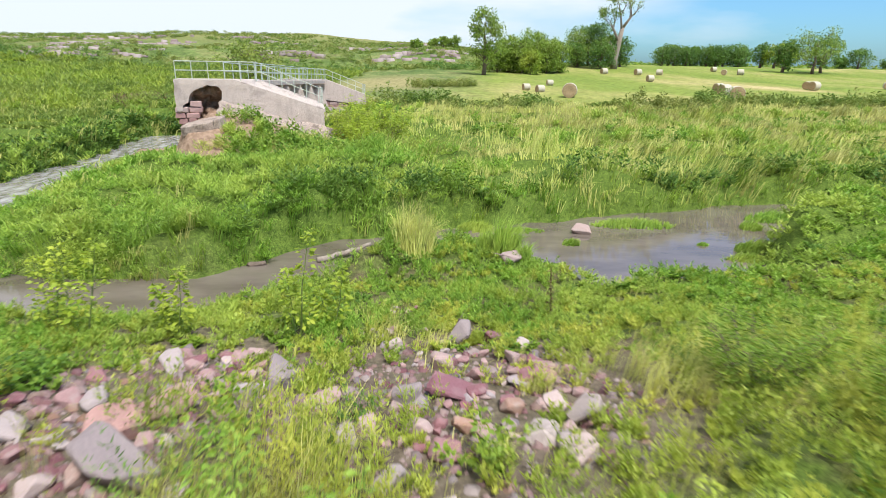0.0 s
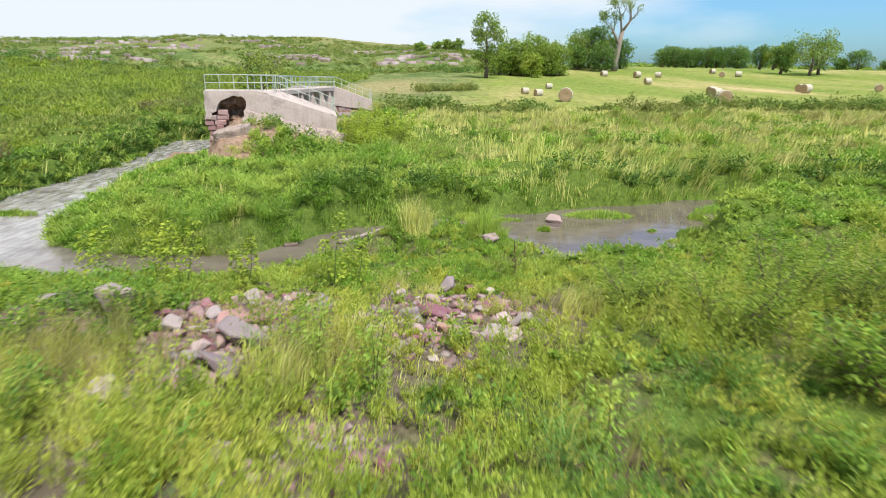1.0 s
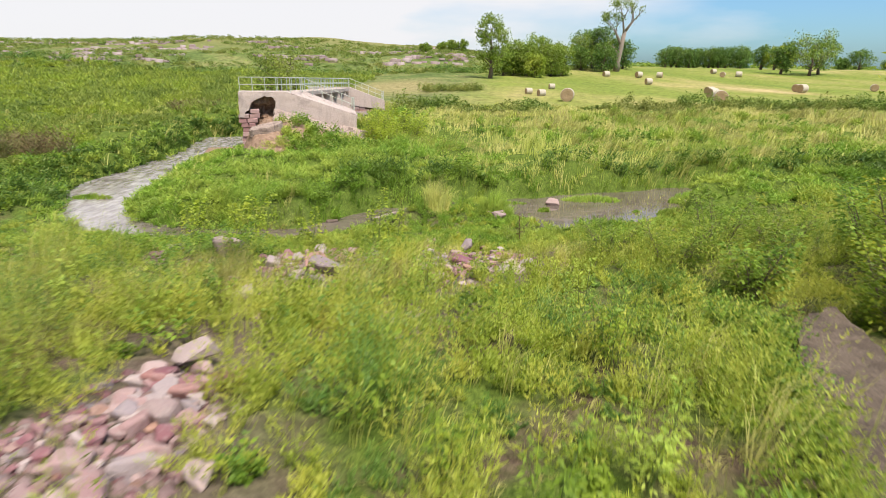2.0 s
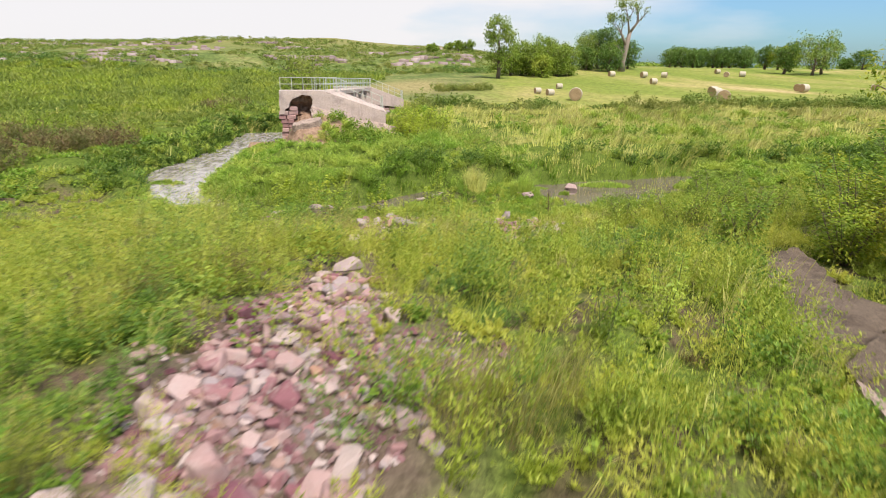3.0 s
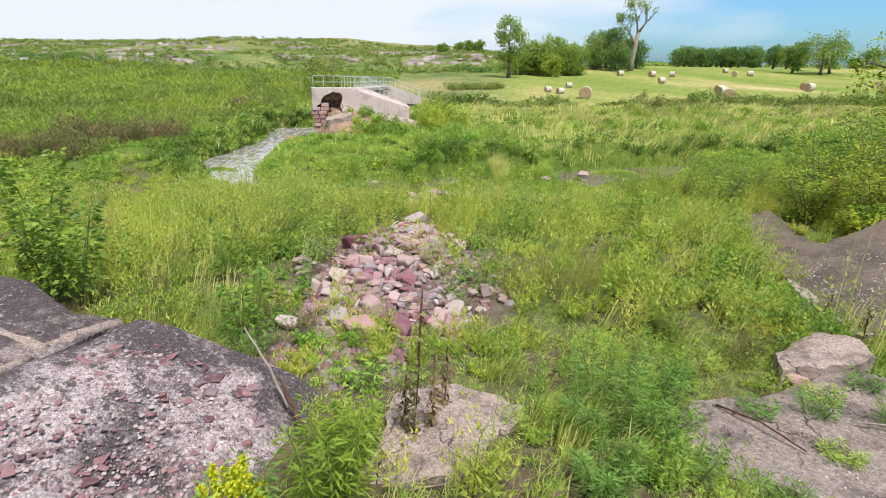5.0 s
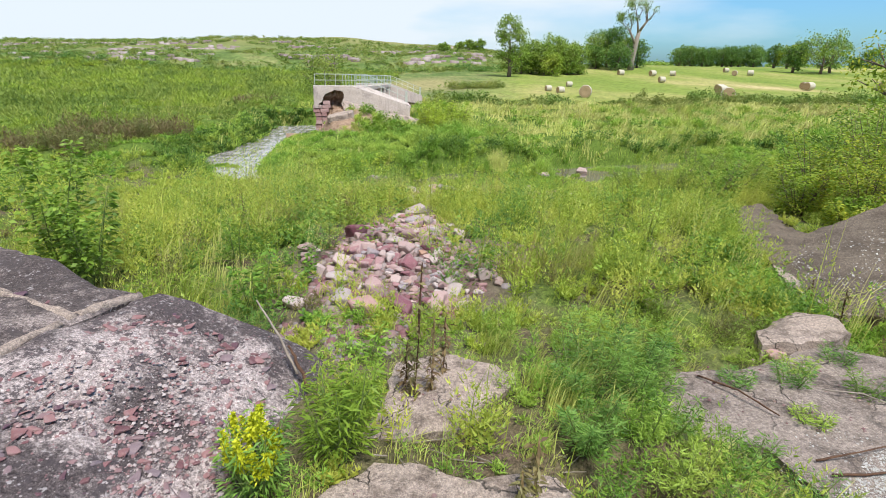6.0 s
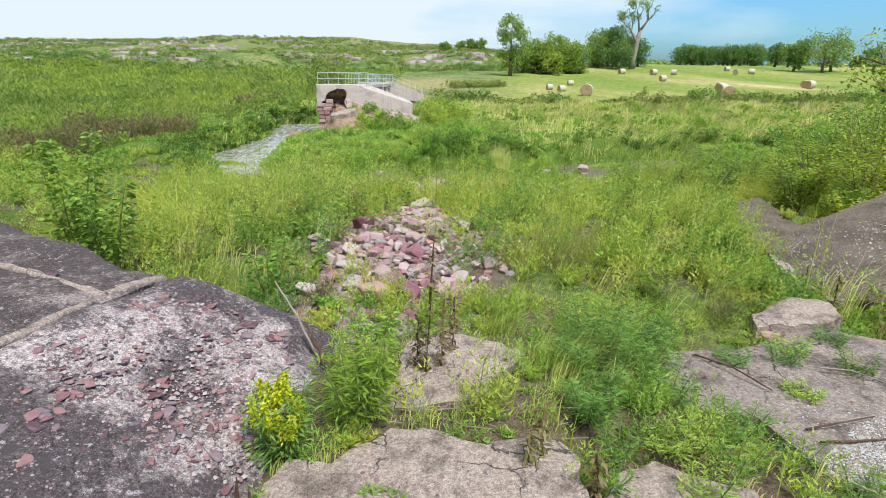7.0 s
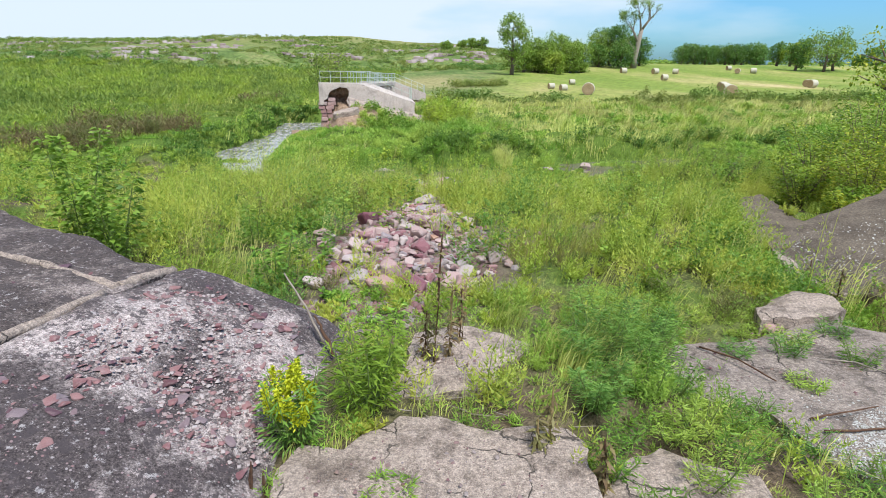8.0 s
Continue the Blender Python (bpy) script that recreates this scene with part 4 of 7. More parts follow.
def rock(x, y, size, seed, label="angular pink quartzite rock lying in the rubble", sink=0.3, z=None, stretch=(1, 1, 1), mat=None, group="rubble rocks"):
    r = random.Random(seed)
    me = ROCKS[seed % len(ROCKS)]
    if mat:
        me = me.copy()
        me.materials[0] = mat
    ob = new("rock", me)
    z = float(land(x, y)) if z is None else z
    ob.matrix_world = pose(x, y, z + size * (0.33 - sink * 0.5), r.uniform(-16, 16), r.uniform(-16, 16), r.uniform(0, 360)) @ Matrix.Diagonal((size * stretch[0], size * stretch[1], size * stretch[2], 1))
    return tagged(ob, label, "rock", group)

# ---------------------------------------------------------------- fallen slabs at the dam


def tilted(name, w, d, h, at, mat, label, seed):
    """A thick broken piece of concrete with chipped edges."""
    bm = bmesh.new()
    r = random.Random(seed)
    pts = [(-w / 2, -d / 2), (w * 0.1, -d / 2 - 0.1), (w / 2, -d * 0.4), (w * 0.46, d / 2), (-w * 0.1, d * 0.46), (-w * 0.5, d * 0.4)]
    outline(bm, [(x, y) for x, y in pts], 0, h, Matrix.Rotation(radians(90), 4, "X") @ Matrix.Translation((0, -h, 0)), 0.05, seed)
    bmesh.ops.bevel(bm, geom=[e for e in bm.edges if len(e.link_faces) == 2 and e.calc_face_angle(0) > 0.9], offset=0.04, segments=1, affect="EDGES")
    for v in bm.verts:
        v.co += Vector((r.uniform(-1, 1), r.uniform(-1, 1), r.uniform(-1, 1))) * 0.015
    ob = part(name, bm, mat)
    ob.matrix_world = at
    return tagged(ob, label, "concrete slab", "broken slabs")


tilted("broken_slab", 1.75, 1.2, 0.42, DAM_AT @ pose(1.6, -3.9, 2.0, 6, -12, -8), SLAB_PALE, "thick broken concrete slab lying on the eroded mound", 3)
tilted("broken_slab", 3.5, 1.7, 0.2, DAM_AT @ pose(3.75, -1.35, 1.90, 22, 16, 2), SLAB_PALE, "long broken apron slab leaning against the dam wall", 4)
tilted("broken_slab", 3.5, 1.9, 0.3, DAM_AT @ pose(5.8, -2.3, 1.30, 25, 8, -5), SLAB_PALE, "tilted apron slab slipping down the mound", 5)


# eroded earth mound in front of the wall
def mound_top(x, y):
    """Height of the mound, in the dam's own x and y."""
    x, y = np.asarray(x, float), np.asarray(y, float)
    along = np.interp(x, [0.0, 1.2, 3.0, 5.0, 7.0, 8.6], [1.5, 1.85, 2.0, 1.45, 0.85, 0.1])
    out = np.interp(y, [-8.2, -6.5, -4.4, -3.0, -1.5, 1.2], [0.0, 0.35, 0.82, 0.94, 1.0, 1.0])
    wx_, wy_ = math.cos(radians(15)) * x - math.sin(radians(15)) * y, math.sin(radians(15)) * x + math.cos(radians(15)) * y
    cut = x - 0.55 * (rough(wx_, wy_ * 0.6, 0.9, 11) - 0.5) + 0.10 * (y + 3.5) - 0.75 * smooth(-3.0, -0.8, y)
    cliff = 0.15 * smooth(-0.75, 0.0, cut) + 0.85 * smooth(0.1, 1.2, cut)
    gully = 0.30 * (rough(wx_, wy_, 0.42, 12) - 0.5) + 0.16 * (rough(wx_, wy_, 0.15, 13) - 0.5)
    return along * out * cliff + gully * np.clip(out * cliff * 3, 0, 1) * np.interp(x, [1.5, 3.0], [1.0, 0.5])


bm = bmesh.new()
bmesh.ops.create_grid(bm, x_segments=84, y_segments=84, size=1.0)
spot = np.array([v.co[:] for v in bm.verts])
mx, my = 3.3 + 5.6 * spot[:, 0], -3.5 + 5.0 * spot[:, 1]
turn_c, turn_s = math.cos(radians(15)), math.sin(radians(15))
low = land(-12.05 + turn_c * mx - turn_s * my, 27.4 + turn_s * mx + turn_c * my) - 0.15
high = np.where(np.abs(spot[:, :2]).max(1) > 0.99, low - 0.1, np.maximum(low, mound_top(mx, my) + 0.12))
for v, x, y, z in zip(bm.verts, mx, my, high):
    v.co = (x, y, z)
mound = part("earth_mound", bm, DIRT, soft=True)
mound.matrix_world = DAM_AT
tagged(mound, "eroded brown earth mound below the dam wall", "mound", kind="structure")

# ---------------------------------------------------------------- the near slabs


def left_top(x, y):
    return float(np.interp(x, [-9, -6, -5, -4.3, -3.4, -2.9], [3.40, 3.30, 3.18, 2.98, 2.6, 2.3]))


LEFT_A = [(-4.66, -9.78), (-4.17, -9.74), (-3.55, -9.74), (-3.0, -9.72), (-2.6, -10.0), (-2.62, -10.35), (-2.85, -10.98), (-3.05, -11.9), (-3.0, -12.5), (-3.3, -13.6), (-5.4, -13.9), (-5.9, -13.2), (-5.2, -11.86), (-4.98, -10.8)]
LEFT_B = [(-7.75, -8.5), (-6.72, -9.08), (-5.96, -9.42), (-5.2, -9.88), (-4.74, -9.8), (-5.05, -10.82), (-5.27, -11.9), (-5.98, -13.2), (-7.6, -13.4), (-9.6, -12.2), (-9.4, -8.6)]
slab_left = slab("concrete_slab", LEFT_A, left_top, 0.75, SLAB, "large cracked concrete slab with lichen and embedded pink stones", ragged=0.025, seed=2, wavy=0.035)
slab_far_left = slab("concrete_slab", LEFT_B, lambda x, y: left_top(x, y) - 0.02, 0.8, SLAB_SPLIT, "dark lichened concrete slab split off along a joint", ragged=0.025, seed=3, wavy=0.03)
for run in ([(-5.02, -10.55), (-5.45, -10.42), (-6.1, -10.2), (-6.9, -9.95)], [(-5.03, -10.5), (-4.9, -10.1), (-4.78, -9.86)], [(-5.06, -10.7), (-5.2, -11.4), (-5.4, -12.1)]):
    bm = bmesh.new()
    r = random.Random(len(run))
    fine = [Vector((ax + (bx - ax) * k / 6 + r.uniform(-0.015, 0.015), ay + (by - ay) * k / 6 + r.uniform(-0.015, 0.015), 0)) for (ax, ay), (bx, by) in zip(run, run[1:]) for k in range(6)]
    tube(bm, [(q.x, q.y, left_top(q.x, q.y) - 0.045) for q in fine], [r.uniform(0.038, 0.060) for q in fine], 9)
    part("mortar_seam", bm, SLAB_PALE, slab_far_left, "pale crumbling mortar along a joint", soft=True)
CENTRE_UP = [(-2.2, -10.0), (-1.75, -9.8), (-1.14, -10.0), (-0.9, -10.2), (-1.25, -10.7), (-1.4, -11.12), (-1.84, -11.2), (-2.3, -11.15), (-2.2, -10.6)]
CENTRE_LOW = [(-2.97, -12.6), (-2.92, -11.97), (-2.58, -12.0), (-2.2, -11.58), (-1.87, -11.57), (-1.41, -11.68), (-0.81, -11.65), (-0.69, -11.93), (-0.75, -13.2), (-2.9, -13.3)]
RIGHT = [(0.95, -9.44), (1.87, -9.32), (2.5, -8.95), (3.04, -8.75), (3.75, -9.1), (3.8, -10.2), (3.7, -11.9), (2.6, -12.3), (1.6, -12.0), (1.35, -11.3), (1.3, -10.78), (0.68, -10.5), (0.4, -10.06)]
RIGHT_LOW = [(0.01, -11.68), (0.62, -11.95), (0.75, -12.9), (-0.55, -13.1), (-0.62, -12.2), (-0.38, -11.85)]
slab("concrete_slab", CENTRE_UP, lambda x, y: 2.46 + 0.03 * (x + 1.5), 0.55, SLAB_PALE, "pale cracked concrete slab among dead weeds", seed=5, wavy=0.025)
slab("concrete_slab", CENTRE_LOW, lambda x, y: 2.48, 0.55, SLAB_PALE, "pale concrete slab crossed by hair cracks", seed=6, wavy=0.022)
slab("concrete_slab", RIGHT, lambda x, y: 2.14 + 0.03 * (x - 2) - 0.02 * (y + 10), 0.5, SLAB_GREY, "broad weathered grey concrete slab with pioneer weeds", seed=7, wavy=0.035)
slab("concrete_slab", RIGHT_LOW, lambda x, y: 2.3, 0.5, SLAB_PALE, "small worn concrete slab edged by weeds", seed=8, wavy=0.03)
CHUNK = [(2.2, -8.75), (2.48, -8.35), (3.06, -8.0), (3.5, -8.3), (3.45, -8.62), (2.75, -8.9), (2.2, -8.95)]
slab("concrete_slab", CHUNK, lambda x, y: 2.26 + 0.04 * (x - 2.8), 0.5, SLAB_PALE, "tilted chunk of pale concrete slab", seed=9, wavy=0.05)


def dark_top(x, y):
    return float(np.interp(x, [3.7, 4.3, 6, 8, 11], [2.15, 2.28, 2.62, 3.2, 3.6]) + 0.04 * (y + 6))


DARK = [(3.92, -5.6), (3.76, -6.6), (3.84, -7.2), (3.86, -7.75), (4.4, -8.02), (5.6, -8.5), (9.5, -8.3), (10.8, -5.2), (9.2, -3.4), (6.9, -4.15), (5.33, -4.7), (4.2, -5.45)]
slab_dark = slab("concrete_slab", DARK, dark_top, 0.4, SLAB_DARK, "dark domed slab of pebbly concrete with a pale broken edge", 0.14, 0.04, 10, 0.02)
LIP = [(3.86, -5.85), (3.73, -6.6), (3.81, -7.2), (3.83, -7.78), (4.1, -7.92), (4.12, -7.8), (3.98, -7.66), (4.02, -7.25), (3.93, -6.9), (3.9, -6.55), (3.9, -6.1)]
part("broken_edge", sheet(LIP, lambda x, y: dark_top(x, y) + 0.006, 0.2, 0.05, 0.03, 12, 0.015), SLAB_PALE, slab_dark, "pale freshly broken concrete edge")
FLAT = [(5.55, -0.95), (6.1, -0.35), (6.8, 0.15), (6.45, -1.1), (5.95, -2.5), (6.3, -3.4), (5.2, -4.55), (4.2, -5.3), (3.95, -4.8), (4.15, -3.6), (4.9, -2.2)]
slab("concrete_slab", FLAT, lambda x, y: 1.9 + 0.02 * (-y), 0.45, SLAB_DARK, "flat dark slab half buried in the weeds", 0.14, 0.06, 11, 0.03)

rng = random.Random(7)
STONE_BITS = [hull(9 + k % 3, 60 + k, 0.35) for k in range(6)]
for me in STONE_BITS:
    me.name = "stone"
    me.materials.append(SET_STONE)


def embed(owner, pts, top, n, seed, lo=0.05, hi=0.17, lift=0.0):
    """Pink stones set into the top of a slab, each a piece of its own."""
    r = random.Random(seed)
    xs, ys = [p[0] for p in pts], [p[1] for p in pts]
    k = 0
    while k < n:
        x, y = r.uniform(min(xs), max(xs)), r.uniform(min(ys), max(ys))
        if not inside(x, y, pts):
            continue
        s = lo + (hi - lo) * r.random() ** 2.2
        ob = new("stone", STONE_BITS[k % 6])
        ob.parent = owner
        ob.matrix_local = pose(x, y, top(x, y) + lift - s * 0.06, r.uniform(-7, 7), r.uniform(-7, 7), r.uniform(0, 360)) @ Matrix.Diagonal((s, s * r.uniform(0.5, 0.9), s * r.uniform(0.5, 1.1), 1))
        k += 1


embed(slab_left, [(-4.5, -10.1), (-3.3, -10.0), (-3.1, -12.3), (-4.9, -13.0), (-5.0, -11.6)], left_top, 280, 3, 0.04, 0.21, 0.008)
embed(slab_far_left, [(-6.6, -9.8), (-5.3, -10.3), (-5.5, -12.0), (-7.6, -12.4)], left_top, 14, 4, 0.06, 0.2)

# ---------------------------------------------------------------- rubble


SMALL_V, SMALL_F = [], []


def scatter(n, cx, cy, rx, ry, lo, hi, seed, label, turn=0.0, power=2.5, sink=0.3):
    r = random.Random(seed)
    c, s = math.cos(radians(turn)), math.sin(radians(turn))
    for k in range(n):
        a, d = r.uniform(0, math.tau), math.sqrt(r.random())
        u, v = rx * d * math.cos(a), ry * d * math.sin(a)
        x, y, size, pick = cx + c * u - s * v, cy + s * u + c * v, lo + (hi - lo) * r.random() ** power, r.randrange(10**6)
        if size > 0.19:
            rock(x, y, size, pick, label, sink)
            continue
        me = ROCKS[pick % len(ROCKS)]
        m = pose(x, y, float(land(x, y)) + size * (0.33 - sink * 0.5), r.uniform(-16, 16), r.uniform(-16, 16), r.uniform(0, 360)) @ Matrix.Diagonal((size, size, size, 1))
        first = len(SMALL_V)
        SMALL_V.extend(tuple(m @ q.co) for q in me.vertices)
        SMALL_F.extend(tuple(first + i for i in f.vertices) for f in me.polygons)


HEAP = "angular pink quartzite rock in the rubble heap"
FIELD = "pink and grey quartzite rock on the stony bank"
scatter(64, -2.55, -7.1, 1.7, 1.4, 0.12, 0.46, 31, HEAP, power=2.0)
scatter(52, -2.75, -4.9, 1.0, 1.8, 0.12, 0.46, 32, HEAP, power=2.0)
scatter(26, -2.45, -2.75, 0.55, 0.75, 0.18, 0.46, 39, HEAP, power=1.5)
scatter(16, -1.2, -5.7, 0.9, 0.7, 0.08, 0.24, 33, HEAP)
scatter(7, -4.2, -5.3, 0.5, 0.6, 0.12, 0.3, 40, HEAP)
scatter(24, -3.6, -5.9, 0.7, 1.4, 0.10, 0.34, 47, HEAP)
scatter(16, -1.4, -6.7, 0.7, 0.9, 0.10, 0.30, 48, HEAP)
scatter(10, -2.0, -3.6, 0.6, 0.7, 0.14, 0.36, 49, HEAP)
scatter(150, -2.55, -5.4, 1.05, 2.9, 0.09, 0.24, 53, HEAP, power=1.4, sink=0.1)
scatter(70, -2.3, -7.3, 1.5, 1.0, 0.09, 0.22, 54, HEAP, power=1.4, sink=0.1)
scatter(30, -2.1, 4.2, 1.3, 1.5, 0.14, 0.46, 34, FIELD, -25)
scatter(36, 1.2, 4.6, 1.9, 1.3, 0.12, 0.40, 35, FIELD)
scatter(16, -2.6, 1.6, 1.0, 1.6, 0.15, 0.50, 36, FIELD)
scatter(26, -0.3, -0.25, 1.0, 0.6, 0.15, 0.42, 37, FIELD)
scatter(14, -2.1, 1.0, 0.5, 1.0, 0.15, 0.42, 46, FIELD)
scatter(20, 0.6, 6.0, 1.5, 1.1, 0.12, 0.38, 43, FIELD)
scatter(22, 0.9, 2.9, 1.5, 0.8, 0.14, 0.45, 44, FIELD)
scatter(14, -4.6, 3.6, 1.2, 1.0, 0.12, 0.4, 45, FIELD)
scatter(10, 0.4, 6.9, 0.8, 1.4, 0.14, 0.34, 38, FIELD)
scatter(34, 1.2, 4.0, 1.7, 0.9, 0.13, 0.40, 50, FIELD, power=1.8)
scatter(26, -1.5, 5.0, 0.9, 0.8, 0.13, 0.42, 51, FIELD, power=1.8)
scatter(20, -2.0, 2.4, 0.9, 0.9, 0.12, 0.36, 52, FIELD, power=1.8)
STONES = {"pale": PALE_STONE, "stream": PALE_STONE, "grey": GREY_STONE, "purpl": MAUVE_STONE, "dark red": MAUVE_STONE, "pink": PINK_STONE}
def boulders(spots):
    for x, y, s, seed, label, st in spots:
        rock(x, y, s, seed, label, 0.25, WATER_Z - 0.04 if y == 14.2 else float(land(x, y)) + 0.1 if y == -2.0 else None, st, next((m for word, m in STONES.items() if word in label), None))


# on the heap
boulders([
    (-2.5, -2.0, 0.60, 14, "pale rounded boulder on top of the rubble heap", (1.15, 1, 0.8)),
    (-2.73, -8.4, 0.6, 29, "large flat-topped pink boulder at the foot of the heap", (1.15, 0.85, 0.75)),
    (-2.35, -8.05, 0.6, 44, "tilted purplish block beside the pink boulder", (1.2, 0.6, 0.7)),
    (-3.5, -4.6, 0.52, 57, "dark red quartzite rock on the heap", (1.1, 0.8, 0.9)),
    (-2.75, -2.5, 0.42, 72, "orange-pink rock near the top of the heap", (1, 0.8, 1)),
    (-2.15, -2.9, 0.46, 85, "pink rock near the top of the heap", (1.2, 0.8, 0.8)),
    (-2.0, -5.9, 0.45, 98, "dark red quartzite rock on the heap", (1.1, 0.9, 0.8)),
    (-1.5, -4.3, 0.36, 113, "tan rounded rock beside the heap", (1, 0.9, 1)),
])
# on the stony bank
boulders([
    (-1.93, 3.6, 0.66, 120, "large pink boulder on the stony bank", (1.1, 0.9, 0.8)),
    (-2.15, 3.05, 0.58, 127, "pink boulder on the stony bank", (1.2, 0.9, 0.7)),
    (-1.1, 4.65, 0.6, 140, "grey-pink boulder on the stony bank", (1.2, 0.9, 0.8)),
    (-1.8, 2.4, 0.82, 155, "long grey-mauve slab of stone on the bank", (1.6, 0.65, 0.5)),
    (-1.75, 1.5, 0.8, 168, "grey stone slab among the weeds", (1.4, 0.7, 0.5)),
    (-4.2, 3.7, 1.1, 183, "large pale pink boulder near the stream", (1, 0.9, 0.8)),
    (-5.5, 3.9, 0.5, 197, "grey boulder half hidden in weeds", (1.1, 0.9, 0.8)),
])
# in the weeds and at the water
boulders([
    (1.2, 6.3, 0.62, 210, "purple-grey quartzite block standing in the weeds", (0.8, 0.8, 1.3)),
    (2.4, 10.3, 0.55, 224, "pale rock at the water's edge", (1.2, 0.9, 0.9)),
    (0.5, 4.1, 0.5, 239, "grey rock on the stony bank", (0.9, 0.8, 1.0)),
    (2.4, 3.7, 0.6, 252, "pale speckled rock on the stony bank", (1.2, 0.9, 0.8)),
    (1.0, 4.3, 0.55, 263, "purplish rock on the stony bank", (1.2, 1, 0.7)),
    (4.95, 14.2, 0.62, 281, "pink boulder standing in the stream", (1.2, 0.8, 0.7)),
    (2.35, -8.9, 0.4, 290, "pink stone between two slabs", (1.1, 0.8, 0.7)),
    (-13.0, 24.9, 0.5, 301, "dark rock at the edge of the stream", (1.2, 0.9, 0.7)),
])

# the smaller rocks lie joined in one heap
me = bpy.data.meshes.new("small_rubble")
me.from_pydata(SMALL_V, [], SMALL_F)
tagged(link("small_rubble", me, RUBBLE), "fist-sized pink and grey quartzite rocks among the rubble", "rubble", kind="stuff")

# small stones between the rocks


def pebbles(name, mat, label, fields, seed, lo, hi):
    r = np.random.default_rng(seed)
    base = np.array([(-1, -0.6, -0.5), (0.9, -0.8, -0.5), (1, 0.7, -0.4), (-0.7, 1, -0.5), (-0.6, -0.5, 0.5), (0.7, -0.4, 0.6), (0.4, 0.6, 0.5), (-0.5, 0.6, 0.4)]) * 0.5
    faces = np.array([(4, 5, 6, 7), (0, 1, 5, 4), (1, 2, 6, 5), (2, 3, 7, 6), (3, 0, 4, 7)])
    V, Q = [], []
    n0 = 0
    for n, cx, cy, rx, ry, z in fields:
        a, d = r.uniform(0, math.tau, n), np.sqrt(r.uniform(0, 1, n))
        x, y = cx + rx * d * np.cos(a), cy + ry * d * np.sin(a)
        zz = land(x, y) if z is None else np.full(n, z) if isinstance(z, float) else np.array([z(a_, b_) for a_, b_ in zip(x, y)])
        s = lo + (hi - lo) * r.uniform(0, 1, n) ** 3
        t = r.uniform(0, math.tau, n)
        shape = base[None] * (1 + r.uniform(-0.3, 0.3, (n, 8, 3)))
        px = shape[..., 0] * np.cos(t)[:, None] - shape[..., 1] * np.sin(t)[:, None]
        py = shape[..., 0] * np.sin(t)[:, None] + shape[..., 1] * np.cos(t)[:, None]
        V.append(np.stack([x[:, None] + px * s[:, None], y[:, None] + py * s[:, None], (zz + s * 0.18)[:, None] + shape[..., 2] * (s * 0.7)[:, None]], -1).reshape(-1, 3))
        Q.append((n0 + 8 * np.arange(n)[:, None, None] + faces[None]).reshape(-1, 4))
        n0 += 8 * n
    return tagged(link(name, mesh_of(name, np.concatenate(V), np.concatenate(Q)), mat), label, "gravel", kind="stuff")


pebbles("rubble_gravel", GRAVEL, "small broken pink stones between the rocks", [(2300, -2.75, -5.0, 1.15, 3.1, None), (1300, -2.6, -7.0, 1.5, 1.4, None), (700, -1.0, -5.6, 1.2, 0.8, None), (900, -2.1, 4.0, 1.6, 1.8, None), (1300, 1.1, 4.2, 2.2, 2.2, None), (500, -4.4, 3.6, 1.4, 1.2, None), (400, -2.6, 1.5, 1.2, 1.8, None), (500, -3.0, -8.9, 1.0, 0.8, None), (300, -0.3, -0.3, 0.9, 0.7, None)], 5, 0.03, 0.15)
def gravel_top(x, y):
    return 2.147 + 0.03 * (x - 2) - 0.02 * (y + 10)


def dark_pebble_top(x, y):
    return np.interp(x, [3.7, 4.3, 6, 8, 11], [2.15, 2.28, 2.62, 3.2, 3.6]) + 0.04 * (y + 6) + 0.004


pebbles("slab_pebbles", PALE_GRAVEL, "pale pebbles standing out of the dark concrete", [(520, 5.4, -6.4, 1.35, 1.15, dark_pebble_top), (420, 6.9, -6.3, 1.7, 1.5, dark_pebble_top), (160, 4.5, -6.6, 0.5, 0.9, dark_pebble_top)], 8, 0.010, 0.034)
pebbles("white_gravel", PALE_GRAVEL, "pale grey gravel spread over the slab", [(3600, 2.2, -11.55, 0.75, 0.42, gravel_top), (3200, 2.7, -11.2, 0.8, 0.45, gravel_top), (900, 2.3, -11.2, 1.1, 0.7, gravel_top)], 6, 0.006, 0.022)

pebbles("slab_chips", CHIPS, "pale chips of stone crumbling out of the lichened slab", [(1500, -4.1, -11.2, 0.85, 0.95, left_top), (700, -3.5, -11.8, 0.45, 0.6, left_top), (60, -4.3, -12.6, 0.9, 0.6, left_top)], 8, 0.008, 0.045)
pebbles("slab_grit", GRAVEL, "small broken stones and grit lying on the pale slabs", [(130, -1.7, -10.5, 0.4, 0.5, 2.46), (260, -1.9, -12.4, 0.9, 0.6, 2.48), (300, 2.1, -9.9, 1.1, 0.7, 2.15), (60, 0.1, -12.4, 0.4, 0.5, 2.3)], 9, 0.010, 0.04)

# ---------------------------------------------------------------- vegetation
SLABS = (LEFT_A, LEFT_B, CENTRE_UP, CENTRE_LOW, RIGHT, RIGHT_LOW, CHUNK, DARK, FLAT)


